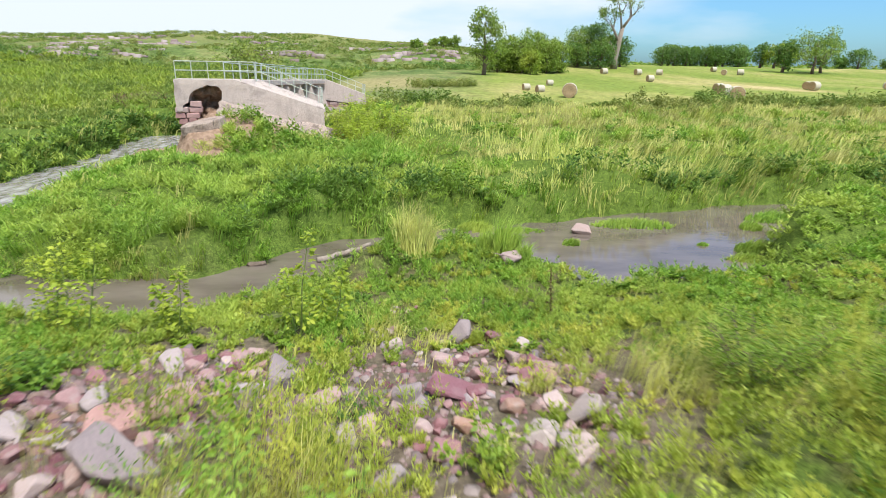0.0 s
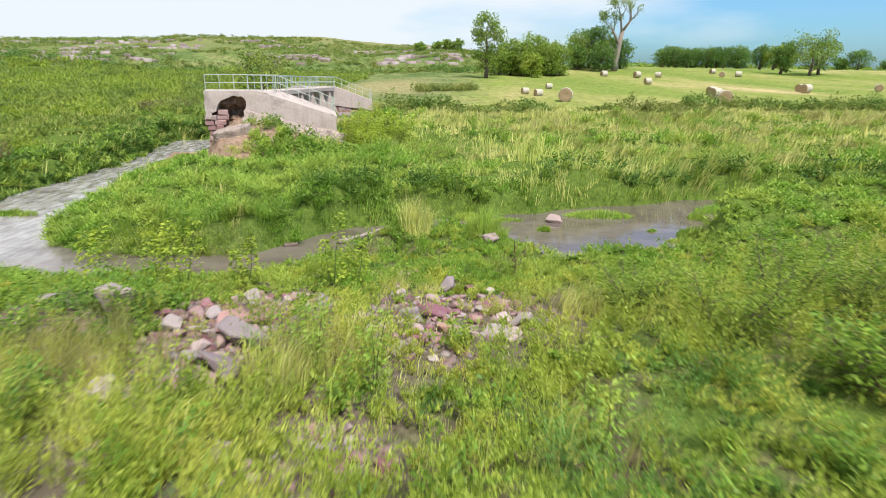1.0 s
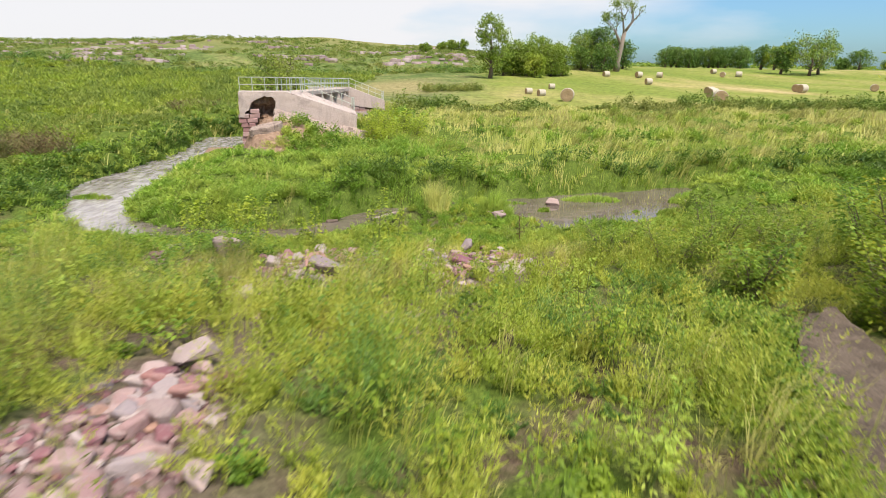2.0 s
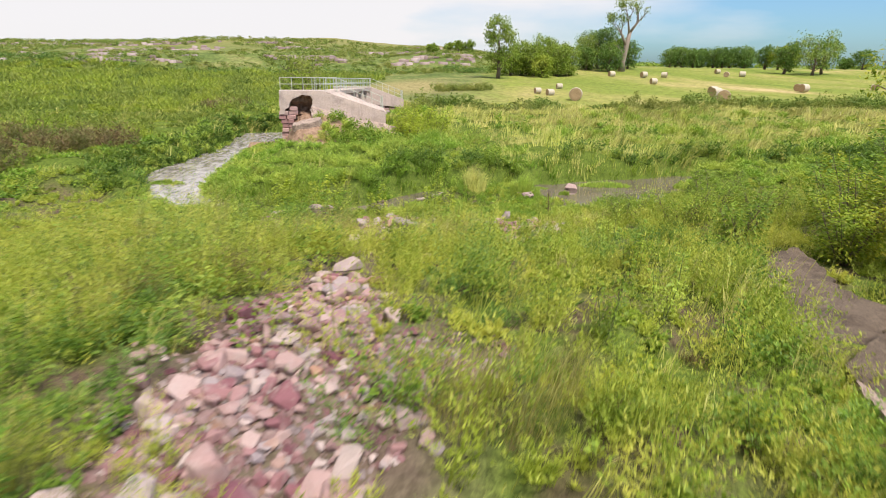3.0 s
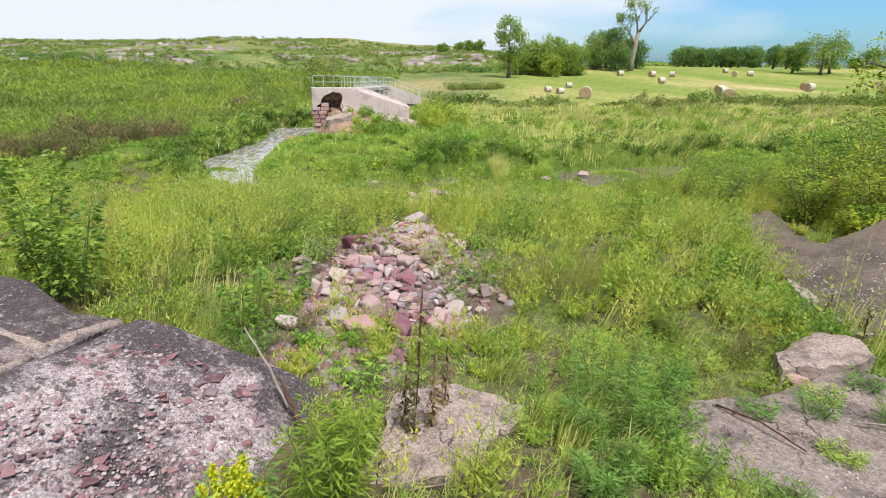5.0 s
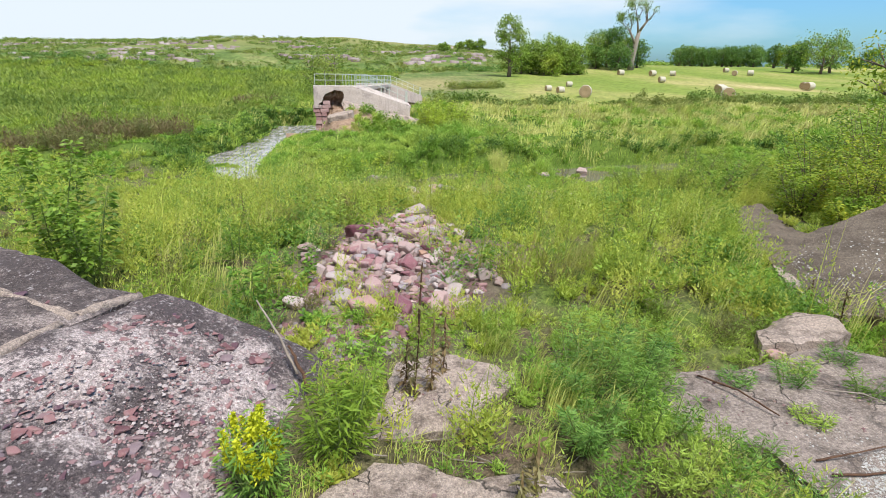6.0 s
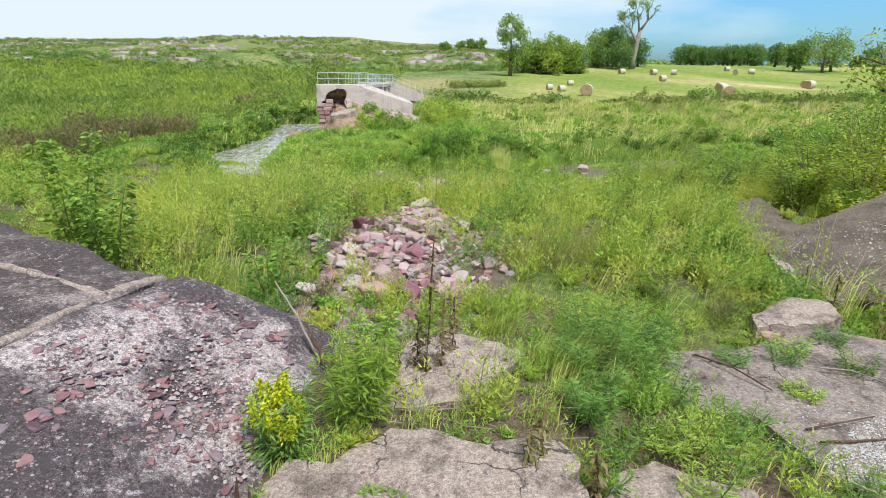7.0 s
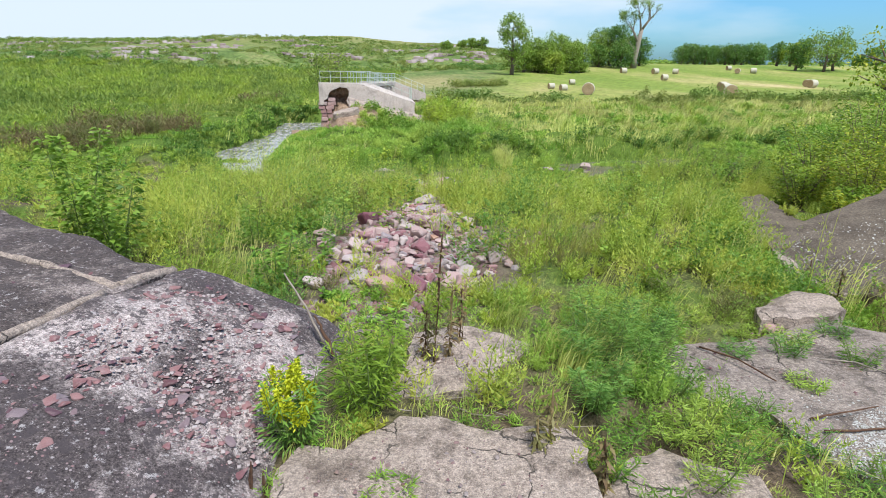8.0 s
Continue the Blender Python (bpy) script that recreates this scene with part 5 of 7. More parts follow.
def open_ground(x, y):
    """How freely plants grow there, 0 to 1."""
    free = smooth(-0.28, 0.02, shore(x, y))
    for cx, cy, rx, ry in BARE:
        free = free * np.maximum(0.07 + 0.4 * smooth(0.52, 0.68, rough(x, y, 0.6, 22)), smooth(0.75, 1.25, np.hypot((x - cx) / rx, (y - cy) / ry) + 0.35 * (rough(x, y, 0.5, 21) - 0.5)))
    free = free * (1 - 0.45 * smooth(-8.8, -9.6, y))
    for pts in SLABS:
        free = free * ~inside(x, y, pts)
    lx, ly = x + 12.05, y - 27.4
    c, s = math.cos(radians(15)), math.sin(radians(15))
    ux, uy = c * lx + s * ly, -s * lx + c * ly
    free = free * ~((ux > -0.1) & (ux < 7.3) & (uy > -0.1) & (uy < 20.5))
    return free


def coarse(x, y):
    """How coarse plants may be there: 1 near the walk, more with distance from it."""
    d = np.hypot(np.hypot(x, np.maximum(y + 1.4, 0)), 3.5)
    return np.maximum(1.0, d / 11.0)


def sow(density, x0, x1, y0, y1, seed, field=None, wedge=True):
    """Places for plants, and how coarse they may be there."""
    r = np.random.default_rng(seed)
    n = int(density * (x1 - x0) * (y1 - y0))
    x, y = r.uniform(x0, x1, n), r.uniform(y0, y1, n)
    if wedge:
        keep = np.abs(x + 0.5) < 0.84 * (np.maximum(y, -9) + 15.8) + 3.0
        x, y = x[keep], y[keep]
    p = open_ground(x, y) if field is None else field(x, y) * open_ground(x, y)
    keep = r.uniform(0, 1, len(x)) < p
    x, y = x[keep], y[keep]
    return np.stack([x, y, land(x, y) - 0.02], 1), coarse(x, y)


def fewer(count, k, least=5):
    """Fewer, coarser leaves on plants farther from the walk."""
    return np.maximum(count / k**2, least).astype(int)


def patchy(size, seed, lo=0.4, hi=0.6):
    return lambda x, y: smooth(lo, hi, 0.7 * rough(x, y, size, seed) + 0.3 * rough(x, y, size / 3, seed + 50))


TONGUE = lambda x, y: smooth(1.5, -2.5, x - 0.25 * (y - 14)) * smooth(9.5, 11, y) * smooth(28, 22, y)  # noqa: E731


def lowness(x, y):
    """Where plants stay low: the near shore, the stony ground, round the slabs and the dam."""
    low = 1 - 0.86 * smooth(6.0, 2.4, shore(x, y)) * smooth(10.6, 8.8, y - 0.55 * np.maximum(x - 3, 0)) * smooth(2.2, 4.4, y)
    low = low * (1 - 0.2 * smooth(-5.5, -4.5, x) * smooth(4.2, 3.2, x) * smooth(-1.2, 0.5, y) * smooth(9, 6, y))
    low = low * (1 - 0.45 * smooth(-5, -9, x) * smooth(1, 5, y) * smooth(16, 12, y)) * (1 - 0.6 * smooth(-8.4, -9.4, y))
    low = low * (1 - 0.6 * smooth(3.3, 4.4, x) * smooth(8.0, 6.8, x) * smooth(-9, -8, y) * smooth(0.4, -0.6, y))
    low = low * (1 - 0.7 * smooth(-2.5, -1.0, x) * smooth(4.5, 3.5, x) * smooth(8.0, 9.0, y) * smooth(13.5, 13.0, y))
    low = low * (1 - 0.28 * smooth(-0.5, 1.5, x) * smooth(6.5, 4.5, x) * smooth(-4, -1, y) * smooth(11, 9, y))
    return low * (1 - 0.6 * smooth(-15, -13, x) * smooth(-3, -6, x) * smooth(19, 22, y) * smooth(30, 27, y))


MIDSTREAM = [(-60, 6.0), (-16, 10.5), (-10, 9.3), (-4, 9.2), (-2, 11.2), (0, 12.7), (2.3, 13.6), (5, 12.8), (8, 14.0), (10, 16.5), (13, 17.8), (18, 18.4), (60, 20.5)]
NORTH = lambda x, y: smooth(-0.3, 0.3, y - np.interp(x, *zip(*MIDSTREAM)))  # noqa: E731
SOUTH = lambda x, y: 1 - NORTH(x, y)  # noqa: E731
SCRUB = lambda x, y: smooth(-13, -20, x + 0.03 * (y - 20)) * smooth(6, 14, y)  # noqa: E731


BROWN = lambda x, y: np.maximum.reduce([smooth(1.2, 0.8, np.hypot((x - cx) / rx, (y - cy) / ry) + 0.5 * (rough(x, y, 1.2, 96) - 0.5)) for cx, cy, rx, ry in BROWNS])  # noqa: E731
BROWNS = [(-22, 11.5, 3.6, 1.8), (-21.5, 19.3, 4.2, 2.2), (-22.7, 46.3, 2.6, 2.5)]


# every patch of ground has its plant; heights follow the hummocks
def patch(lo, hi, stray=0.1):
    """Patches of one plant: those whose number lies between lo and hi, with a few strays."""
    def field(x, y):
        u = cells(x, y, 2.1, 701, 1.3)[0] ** (1 - 0.55 * smooth(-3.2, -4.6, x) * smooth(3, 0, y))
        return np.where((u >= lo) & (u < hi), 1.0, stray)
    return field


def mounds(p, seed, size=1.9):
    """Plant height in rounded clumps."""
    u, w, dome = cells(p[:, 0], p[:, 1], size, 701 if size > 1.5 else seed, 1.3)
    return (0.30 + 1.05 * w) * (0.22 + 0.98 * dome) * (0.85 + 0.3 * rough(p[:, 0], p[:, 1], 0.8, seed)) * lowness(p[:, 0], p[:, 1])


def bankward(p):
    """Compass angle towards the water."""
    e = 0.25
    dx, dy = shore(p[:, 0] + e, p[:, 1]) - shore(p[:, 0] - e, p[:, 1]), shore(p[:, 0], p[:, 1] + e) - shore(p[:, 0], p[:, 1] - e)
    return np.arctan2(-dy, -dx)


STRAW = lambda x, y: smooth(0.34, 0.54, rough(x, y * 1.8, 7.0, 95)) * smooth(-4, 2, x) * smooth(17.5, 22, y)  # noqa: E731

def ragged(places, seed):
    """Ragged round patches: each place is x, y and two half widths."""
    return lambda x, y: np.maximum.reduce([smooth(1.2, 0.7, np.hypot((x - cx) / rx, (y - cy) / ry) + 0.7 * (rough(x, y, 0.7, seed) - 0.5)) for cx, cy, rx, ry in places])


DRY_PATCH = ragged([(-3.2, 1.9, 1.5, 1.2), (-5.6, -2.9, 1.1, 1.4), (-0.3, -6.7, 0.7, 0.6), (0.4, -5.9, 0.5, 0.5), (-4.0, -0.2, 1.0, 0.5), (-0.9, 1.5, 0.8, 0.8)], 97)
RUSTY_PATCH = ragged([(-4.7, -2.0, 1.0, 0.9), (-5.2, -3.8, 0.9, 0.8), (-3.9, 0.4, 0.8, 0.5), (0.2, -7.3, 0.4, 0.3)], 99)

# grass
h = Heap(1)
p, k = sow(10.5, -34, 44, 9, 56, 101, lambda x, y: NORTH(x, y) * (1 - 0.85 * SCRUB(x, y)) * (1 - 0.8 * TONGUE(x, y)) * patch(0.0, 0.62, 0.45)(x, y))
n = len(p)
h.tufts(p, 0.13 * k**0.5, fewer(16, k**0.85, 5), 0.2 + 0.62 * mounds(p, 71), 0.0135 * k**0.9, h.rng.uniform(0.45, 1.0, n))
p, k = sow(16, -12, 16, -12, 10, 120, lambda x, y: SOUTH(x, y) * patch(0.74, 0.88, 0.07)(x, y))
h.tufts(p, 0.10 * k**0.5, 15, 0.15 + 0.85 * mounds(p, 71), 0.009 * k, h.rng.uniform(0.3, 0.9, len(p)))
h.stuff("meadow_grass", GRASS, "long yellow-green meadow grass bent over in hummocks", "grass")
h = Heap(2)
near_water = lambda x, y: smooth(1.5, 0.3, shore(x, y)) * NORTH(x, y)  # noqa: E731
# weeds on the shadowed bank faces, their shade put into the leaf colour
p, k = sow(15, -30, -13.6, 10, 40, 125, lambda x, y: smooth(2.6, 0.6, shore(x, y)))
h.tufts(p, 0.14 * k**0.5, fewer(24, k**0.85, 6), h.rng.uniform(0.3, 0.6, len(p)), 0.018 * k**0.85, h.rng.uniform(0.5, 1.0, len(p)), bankward(p))
h.plumes(p[::3], h.rng.uniform(0.3, 0.7, len(p[::3])), 0.25 + 0 * k[::3], 7, fewer(20, k[::3], 4), 0.11 * k[::3], 0.04 * k[::3], 0.6)
p, k = sow(5.5, -4, 40, 11, 24, 126, lambda x, y: (1 - SOUTH(x, y) * smooth(15, 13, x)) * smooth(0.1, 0.3, shore(x, y)) * smooth(1.5, 0.5, shore(x, y)) * patchy(1.6, 140, 0.3, 0.5)(x, y))
h.plumes(p, h.rng.uniform(0.45, 0.95, len(p)), 0.4 + 0 * k, 9, fewer(22, k, 6), 0.12 * k, 0.04 * k, 0.5, True)
h.stuff("bank_weeds", SHADED_BANK_LEAF, "green weeds crowding the far bank of the stream, leaves coloured darker for its shade", "weeds")
h = Heap(2)
p, k = sow(17, -13.6, 40, 5, 40, 102, near_water)
low = 1 - 0.5 * smooth(-9.5, -10.5, p[:, 0])
h.tufts(p, 0.12 * k**0.5, fewer(17, k**0.85, 5), h.rng.uniform(0.35, 0.75, len(p)) * low, 0.016 * k**0.85, h.rng.uniform(0.6, 1.1, len(p)), bankward(p))
p, k = sow(10, -14, 6, 6, 10, 122, lambda x, y: smooth(1.2, 0.2, shore(x, y)))
h.tufts(p, 0.10 * k**0.5, 14, h.rng.uniform(0.12, 0.3, len(p)), 0.012 * k, h.rng.uniform(0.5, 1.1, len(p)))
p, k = sow(7, -30, 34, 9, 45, 112, lambda x, y: NORTH(x, y) * np.maximum(TONGUE(x, y), patch(0.68, 0.80, 0.03)(x, y)) * (1 - SCRUB(x, y)))
low = 1 - 0.4 * TONGUE(p[:, 0], p[:, 1]) * smooth(-6, -10, p[:, 0])
h.plumes(p, (0.2 + 0.6 * mounds(p, 74)) * low, 0.32 + 0 * k, 9, fewer(30, k, 7), 0.10 * k, 0.026 * k, 0.8, True)
h.tufts(p, 0.25 + 0 * k, fewer(14, k**0.8, 4), (0.3 + 0.5 * mounds(p, 74)) * low, 0.016 * k**0.9, h.rng.uniform(0.4, 0.9, len(p)))
p, k = sow(11, -12, 8, 3.0, 12.5, 128, lambda x, y: SOUTH(x, y) * smooth(5.0, 2.0, shore(x, y)))
h.plumes(p, h.rng.uniform(0.18, 0.42, len(p)), 0.2 + 0 * k, 6, fewer(28, k, 6), 0.08 * k, 0.022 * k, 0.9, True)
p, k = sow(8, 7, 34, 8.5, 19, 127, SOUTH)
h.plumes(p, h.rng.uniform(0.15, 0.36, len(p)), 0.3 + 0 * k, 7, fewer(20, k, 5), 0.10 * k, 0.035 * k, 0.7, True)
h.stuff("bank_grass", LUSH, "lush green grass and weeds hanging over the stream bank", "grass")
h = Heap(3)
p, k = sow(8, -4, 44, 16, 56, 103, lambda x, y: (0.04 + 0.96 * STRAW(x, y)) * NORTH(x, y))
h.tufts(p, 0.14 * k**0.5, fewer(26, k**0.85, 5), 0.35 + 0.62 * mounds(p, 71), 0.008 * k**0.9, h.rng.uniform(0.4, 0.9, len(p)))
p, k = sow(5, -12, 16, -12, 10, 123, lambda x, y: SOUTH(x, y) * patch(0.74, 0.84, 0.06)(x, y))
h.tufts(p, 0.10 * k**0.5, 14, 0.25 + 0.9 * mounds(p, 71), 0.005 * k, h.rng.uniform(0.2, 0.7, len(p)))
p, k = sow(26, -7, 2, -8, 4, 139, lambda x, y: SOUTH(x, y) * DRY_PATCH(x, y))
h.tufts(p, 0.12 + 0 * k, fewer(14, k**0.85, 5), h.rng.uniform(0.5, 0.95, len(p)), 0.006 * k, h.rng.uniform(0.2, 0.7, len(p)))
h.stuff("dry_grass", DRY, "straw-coloured seeding grass among the green", "grass")

h = Heap(9)
p, k = sow(45, -7, 7, -13.5, -8, 113)
h.tufts(p, 0.05 + 0 * k, 9, h.rng.uniform(0.05, 0.2, len(p)), 0.007 * k, h.rng.uniform(0.3, 1.0, len(p)))
p, k = sow(6, -12, 14, -8, 10, 114)
h.tufts(p, 0.08 + 0 * k, 8, h.rng.uniform(0.1, 0.3, len(p)), 0.010 * k, h.rng.uniform(0.3, 1.0, len(p)))
h.stuff("short_grass", GRASS, "short sparse grass on the stony ground", "grass")

h = Heap(10)
p, k = sow(42, -3.4, 5, -13.4, -8.0, 124, patchy(0.7, 130, 0.3, 0.5))
h.forbs(p, 0.06 + 0.32 * h.rng.uniform(0, 1, len(p)) ** 2, h.rng.uniform(0.06, 0.16, len(p)), 60, 0.05 * k, 0.012 * k, 0.7, fine=True)
p, k = sow(16, -1.3, 1.2, -11.6, -8.3, 131, patchy(0.5, 132, 0.25, 0.5))
h.plumes(p, h.rng.uniform(0.2, 0.62, len(p)), 0.14 + 0 * k, 6, fewer(50, k), 0.05 * k, 0.014 * k, 0.7, True)
p, k = sow(34, 2.9, 4.2, -8.2, -5.6, 142)
h.plumes(p, h.rng.uniform(0.16, 0.4, len(p)), 0.12 + 0 * k, 6, fewer(34, k), 0.05 * k, 0.016 * k, 0.7, True)
h.stuff("low_weeds", LUSH, "low green weeds filling the gaps between the slabs", "weeds")

# broad-leaved weeds
h = Heap(4)
p, k = sow(4.6, -24, 28, -12, 11, 104, lambda x, y: SOUTH(x, y) * patch(0.0, 0.52, 0.16)(x, y) * (1 - 0.9 * BROWN(x, y)))
n = len(p)
hh = np.clip((1.5 + 0.4 * smooth(1.0, -1.5, p[:, 1])) * mounds(p, 76), 0.2, 1.6) * h.rng.uniform(0.75, 1.2, n)
h.plumes(p, hh, 0.12 + 0.30 * hh, 9, fewer(38, k, 6), 0.076 * k, 0.021 * k, 0.8, True)
h.tufts(p, 0.2 + 0 * k, fewer(3, k, 1), hh * 1.1, 0.009 * k, 0.25 + 0 * k)
p, k = sow(9, -5.5, 0.6, -1.6, 1.6, 133, lambda x, y: smooth(1.1, 0.8, np.hypot((x + 2.5) / 2.6, (y + 0.1) / 1.1)))
h.plumes(p, h.rng.uniform(0.5, 0.95, len(p)), 0.25 + 0 * k, 8, fewer(36, k, 6), 0.085 * k, 0.026 * k, 0.8, True)
p, k = sow(7, -6, 5, -3.0, 8, 129)
h.plumes(p, h.rng.uniform(0.25, 0.75, len(p)) * lowness(p[:, 0], p[:, 1])**0.5, 0.16 + 0 * k, 6, fewer(20, k, 6), 0.08 * k, 0.024 * k, 0.8, True)
h.stuff("sweet_clover", CLOVER, "tall yellow-green feathery weeds swaying over the bank", "weeds")
h = Heap(5)
p, k = sow(3.4, -26, 34, -12, 50, 105, lambda x, y: SOUTH(x, y) * patch(0.54, 0.62, 0.07)(x, y) + NORTH(x, y) * patch(0.90, 1.0, 0.02)(x, y) * (1 - 0.8 * SCRUB(x, y)) * (1 - TONGUE(x, y)))
hh = np.clip(np.where(p[:, 1] < 10, 1.3, 0.7) * mounds(p, 77), 0.15, 1.2) * h.rng.uniform(0.75, 1.2, len(p))
h.plumes(p, hh, 0.18 + 0.3 * hh, 8, fewer(34, k, 4), 0.10 * k, 0.05 * k, 0.3)
FRINGE = [(2.7, -5.6), (3.5, -5.6), (3.9, -5.0), (4.1, -3.6), (4.85, -2.2), (5.5, -0.9), (4.6, -0.4), (3.8, -2.0), (3.2, -4.0)]
p, k = sow(7, 2.6, 5.6, -5.7, -0.3, 134, lambda x, y: 1.0 * inside(x, y, FRINGE))
h.plumes(p, h.rng.uniform(0.5, 0.95, len(p)), 0.28 + 0 * k, 8, fewer(26, k, 5), 0.10 * k, 0.04 * k, 0.5)
p, k = sow(2.6, -9.5, -3.9, -9.0, -2.5, 135, patchy(1.1, 136, 0.3, 0.5))
h.plumes(p, h.rng.uniform(0.3, 0.75, len(p)), 0.28 + 0 * k, 8, fewer(26, k, 5), 0.10 * k, 0.04 * k, 0.5)
p, k = sow(2.4, 0.6, 4.2, -9.2, -5.0, 137, patchy(0.9, 138, 0.3, 0.5))
h.plumes(p, h.rng.uniform(0.4, 0.9, len(p)), 0.28 + 0 * k, 8, fewer(26, k, 5), 0.09 * k, 0.03 * k, 0.6)
h.stuff("ragweed", RAGWEED, "dark green broad-leaved weeds in dense patches", "weeds")
h = Heap(8)
p, k = sow(3.4, -14, 16, -11, 11, 108, lambda x, y: SOUTH(x, y) * patch(0.62, 0.74, 0.08)(x, y))
hh = 1.2 * mounds(p, 82)
h.plumes(p, hh, 0.16 + 0.28 * hh, 10, fewer(52, k, 6), 0.07 * k, 0.019 * k, 0.6, True)
h.stuff("wormwood", FERNY, "soft grey-green feathery weeds", "weeds")

# willow scrub on the flood plain
h = Heap(6)
p, k = sow(1.2, -190, -8, 8, 175, 106, lambda x, y: SCRUB(x, y) * (1 - 0.8 * BROWN(x, y)) * np.interp(y, [40, 90, 175], [1.0, 0.42, 0.22]))
u, w, dome = cells(p[:, 0], p[:, 1], 3.6, 801, 1.6)
hh = (0.25 + 1.8 * w) * (0.2 + 0.9 * dome) * np.interp(p[:, 1], [8, 20, 45], [0.5, 0.8, 1.2]) * h.rng.uniform(0.75, 1.15, len(p)) * (0.35 + 0.65 * smooth(0.2, 3.0, shore(p[:, 0], p[:, 1])))
wide = (0.4 + 0.35 * hh) * np.interp(p[:, 1], [40, 90, 175], [1.0, 1.5, 2.0])
light = 0.6 * u + 0.4 * rough(p[:, 0], p[:, 1] * 2, 14, 98) > 0.50 + 0.14 * smooth(44, 30, p[:, 1])
for pick, leaf_, name, label in ((~light, WILLOW, "willow_scrub", "dense waist-high green willow scrub on the flood plain"), (light, WILLOW_LIGHT, "young_willows", "yellow-green young willows in the scrub of the flood plain")):
    h = Heap(6)
    h.plumes(p[pick], hh[pick], wide[pick], 11, fewer(74, k[pick]**0.92, 5), 0.10 * k[pick]**0.8, 0.032 * k[pick]**0.8, 0.9, True)
    h.stuff(name, leaf_, label, "scrub")
h = Heap(7)
p, k = sow(5, -60, -14, 8, 60, 107, lambda x, y: BROWN(x, y))
h.forbs(p, h.rng.uniform(0.8, 1.3, len(p)), 0.4 + 0 * k, fewer(460, k, 20), 0.075 * k, 0.018 * k, 1.0, fine=True)
p, k = sow(3.5, -12, 6, -9, 6, 109, lambda x, y: patch(0.90, 1.0, 0.03)(x, y))
h.forbs(p, 0.8 * mounds(p, 83), 0.25 + 0 * k, fewer(360, k, 14), 0.06 * k, 0.011 * k, 1.0, fine=True)
p, k = sow(9, -7, 2, -8, 2, 141, lambda x, y: SOUTH(x, y) * RUSTY_PATCH(x, y))
h.plumes(p, h.rng.uniform(0.4, 0.85, len(p)), 0.22 + 0 * k, 8, fewer(26, k, 6), 0.045 * k, 0.012 * k, 1.2, True)
h.stuff("brown_weeds", BROWN_WEED, "patches of reddish-brown seeding weeds", "weeds")

# bushes along the foot of the hay field and on the ridge


def bushes(name, mat, label, spots, seed, leaf, per):
    """Bushes of many leaves: each spot is x, y, width and height."""
    h = Heap(seed)
    s = np.array(spots, float)
    p = np.c_[s[:, :2], land(s[:, 0], s[:, 1])]
    h.forbs(p, s[:, 3], s[:, 2] / 2, per, np.full(len(s), leaf), np.full(len(s), leaf * 0.55), 0.4, 0.03, 0.7, fine=True)
    return h.stuff(name, mat, label, "bushes")


r = np.random.default_rng(40)
edge = []
for x in np.arange(-4, 75, 0.55):
    y = np.interp(x, [-4, 15, 40, 75], [51, 54, 60, 66]) + r.uniform(-2.2, 1.0)
    if rough(x, 0, 5, 90) > 0.12:
        edge.append((x, y, r.uniform(1.4, 2.8), r.uniform(0.6, 1.7) * (0.55 + rough(x, 0, 4, 97))))
        edge.append((x + r.uniform(-1, 1), y - r.uniform(0, 5), r.uniform(0.8, 1.6), r.uniform(0.4, 0.9)))
edge += [(x, 90 + 0.9 * x + r.uniform(-3, 3), r.uniform(1.5, 3), r.uniform(0.7, 1.6)) for x in np.arange(-3, 7, 0.45)]
bushes("field_edge_bushes", BUSH_LEAF, "low leafy bushes along the edge of the hay field", edge, 41, 0.24, 260)
edge = [(x + r.uniform(-1, 1), np.interp(x, [-190, -60, 60], [172, 172, 165]) + r.uniform(-2, 95), r.uniform(1.4, 4.0), r.uniform(0.5, 1.5)) for x in np.arange(-215, 34, 0.075)]
edge = [e for e in edge if rough(e[0], e[1], 16, 91) > 0.36 - 0.26 * float(smooth(208, 178, e[1]))]
bushes("ridge_bushes", BUSH_LEAF, "scattered dark bushes over the rocky ridge", edge, 42, 0.5, 42)

edge = [(x + r.uniform(-2, 2), 164 + 10 * rough(x, 0, 30, 92) + r.uniform(-4, 14), r.uniform(2.5, 6.0), r.uniform(0.9, 2.2)) for x in np.arange(-230, 12, 0.7) if rough(x, 0, 12, 93) > 0.3]
bushes("ridge_thickets", TREE_DARK, "dark green thickets along the foot of the ridge", edge, 43, 0.5, 70)

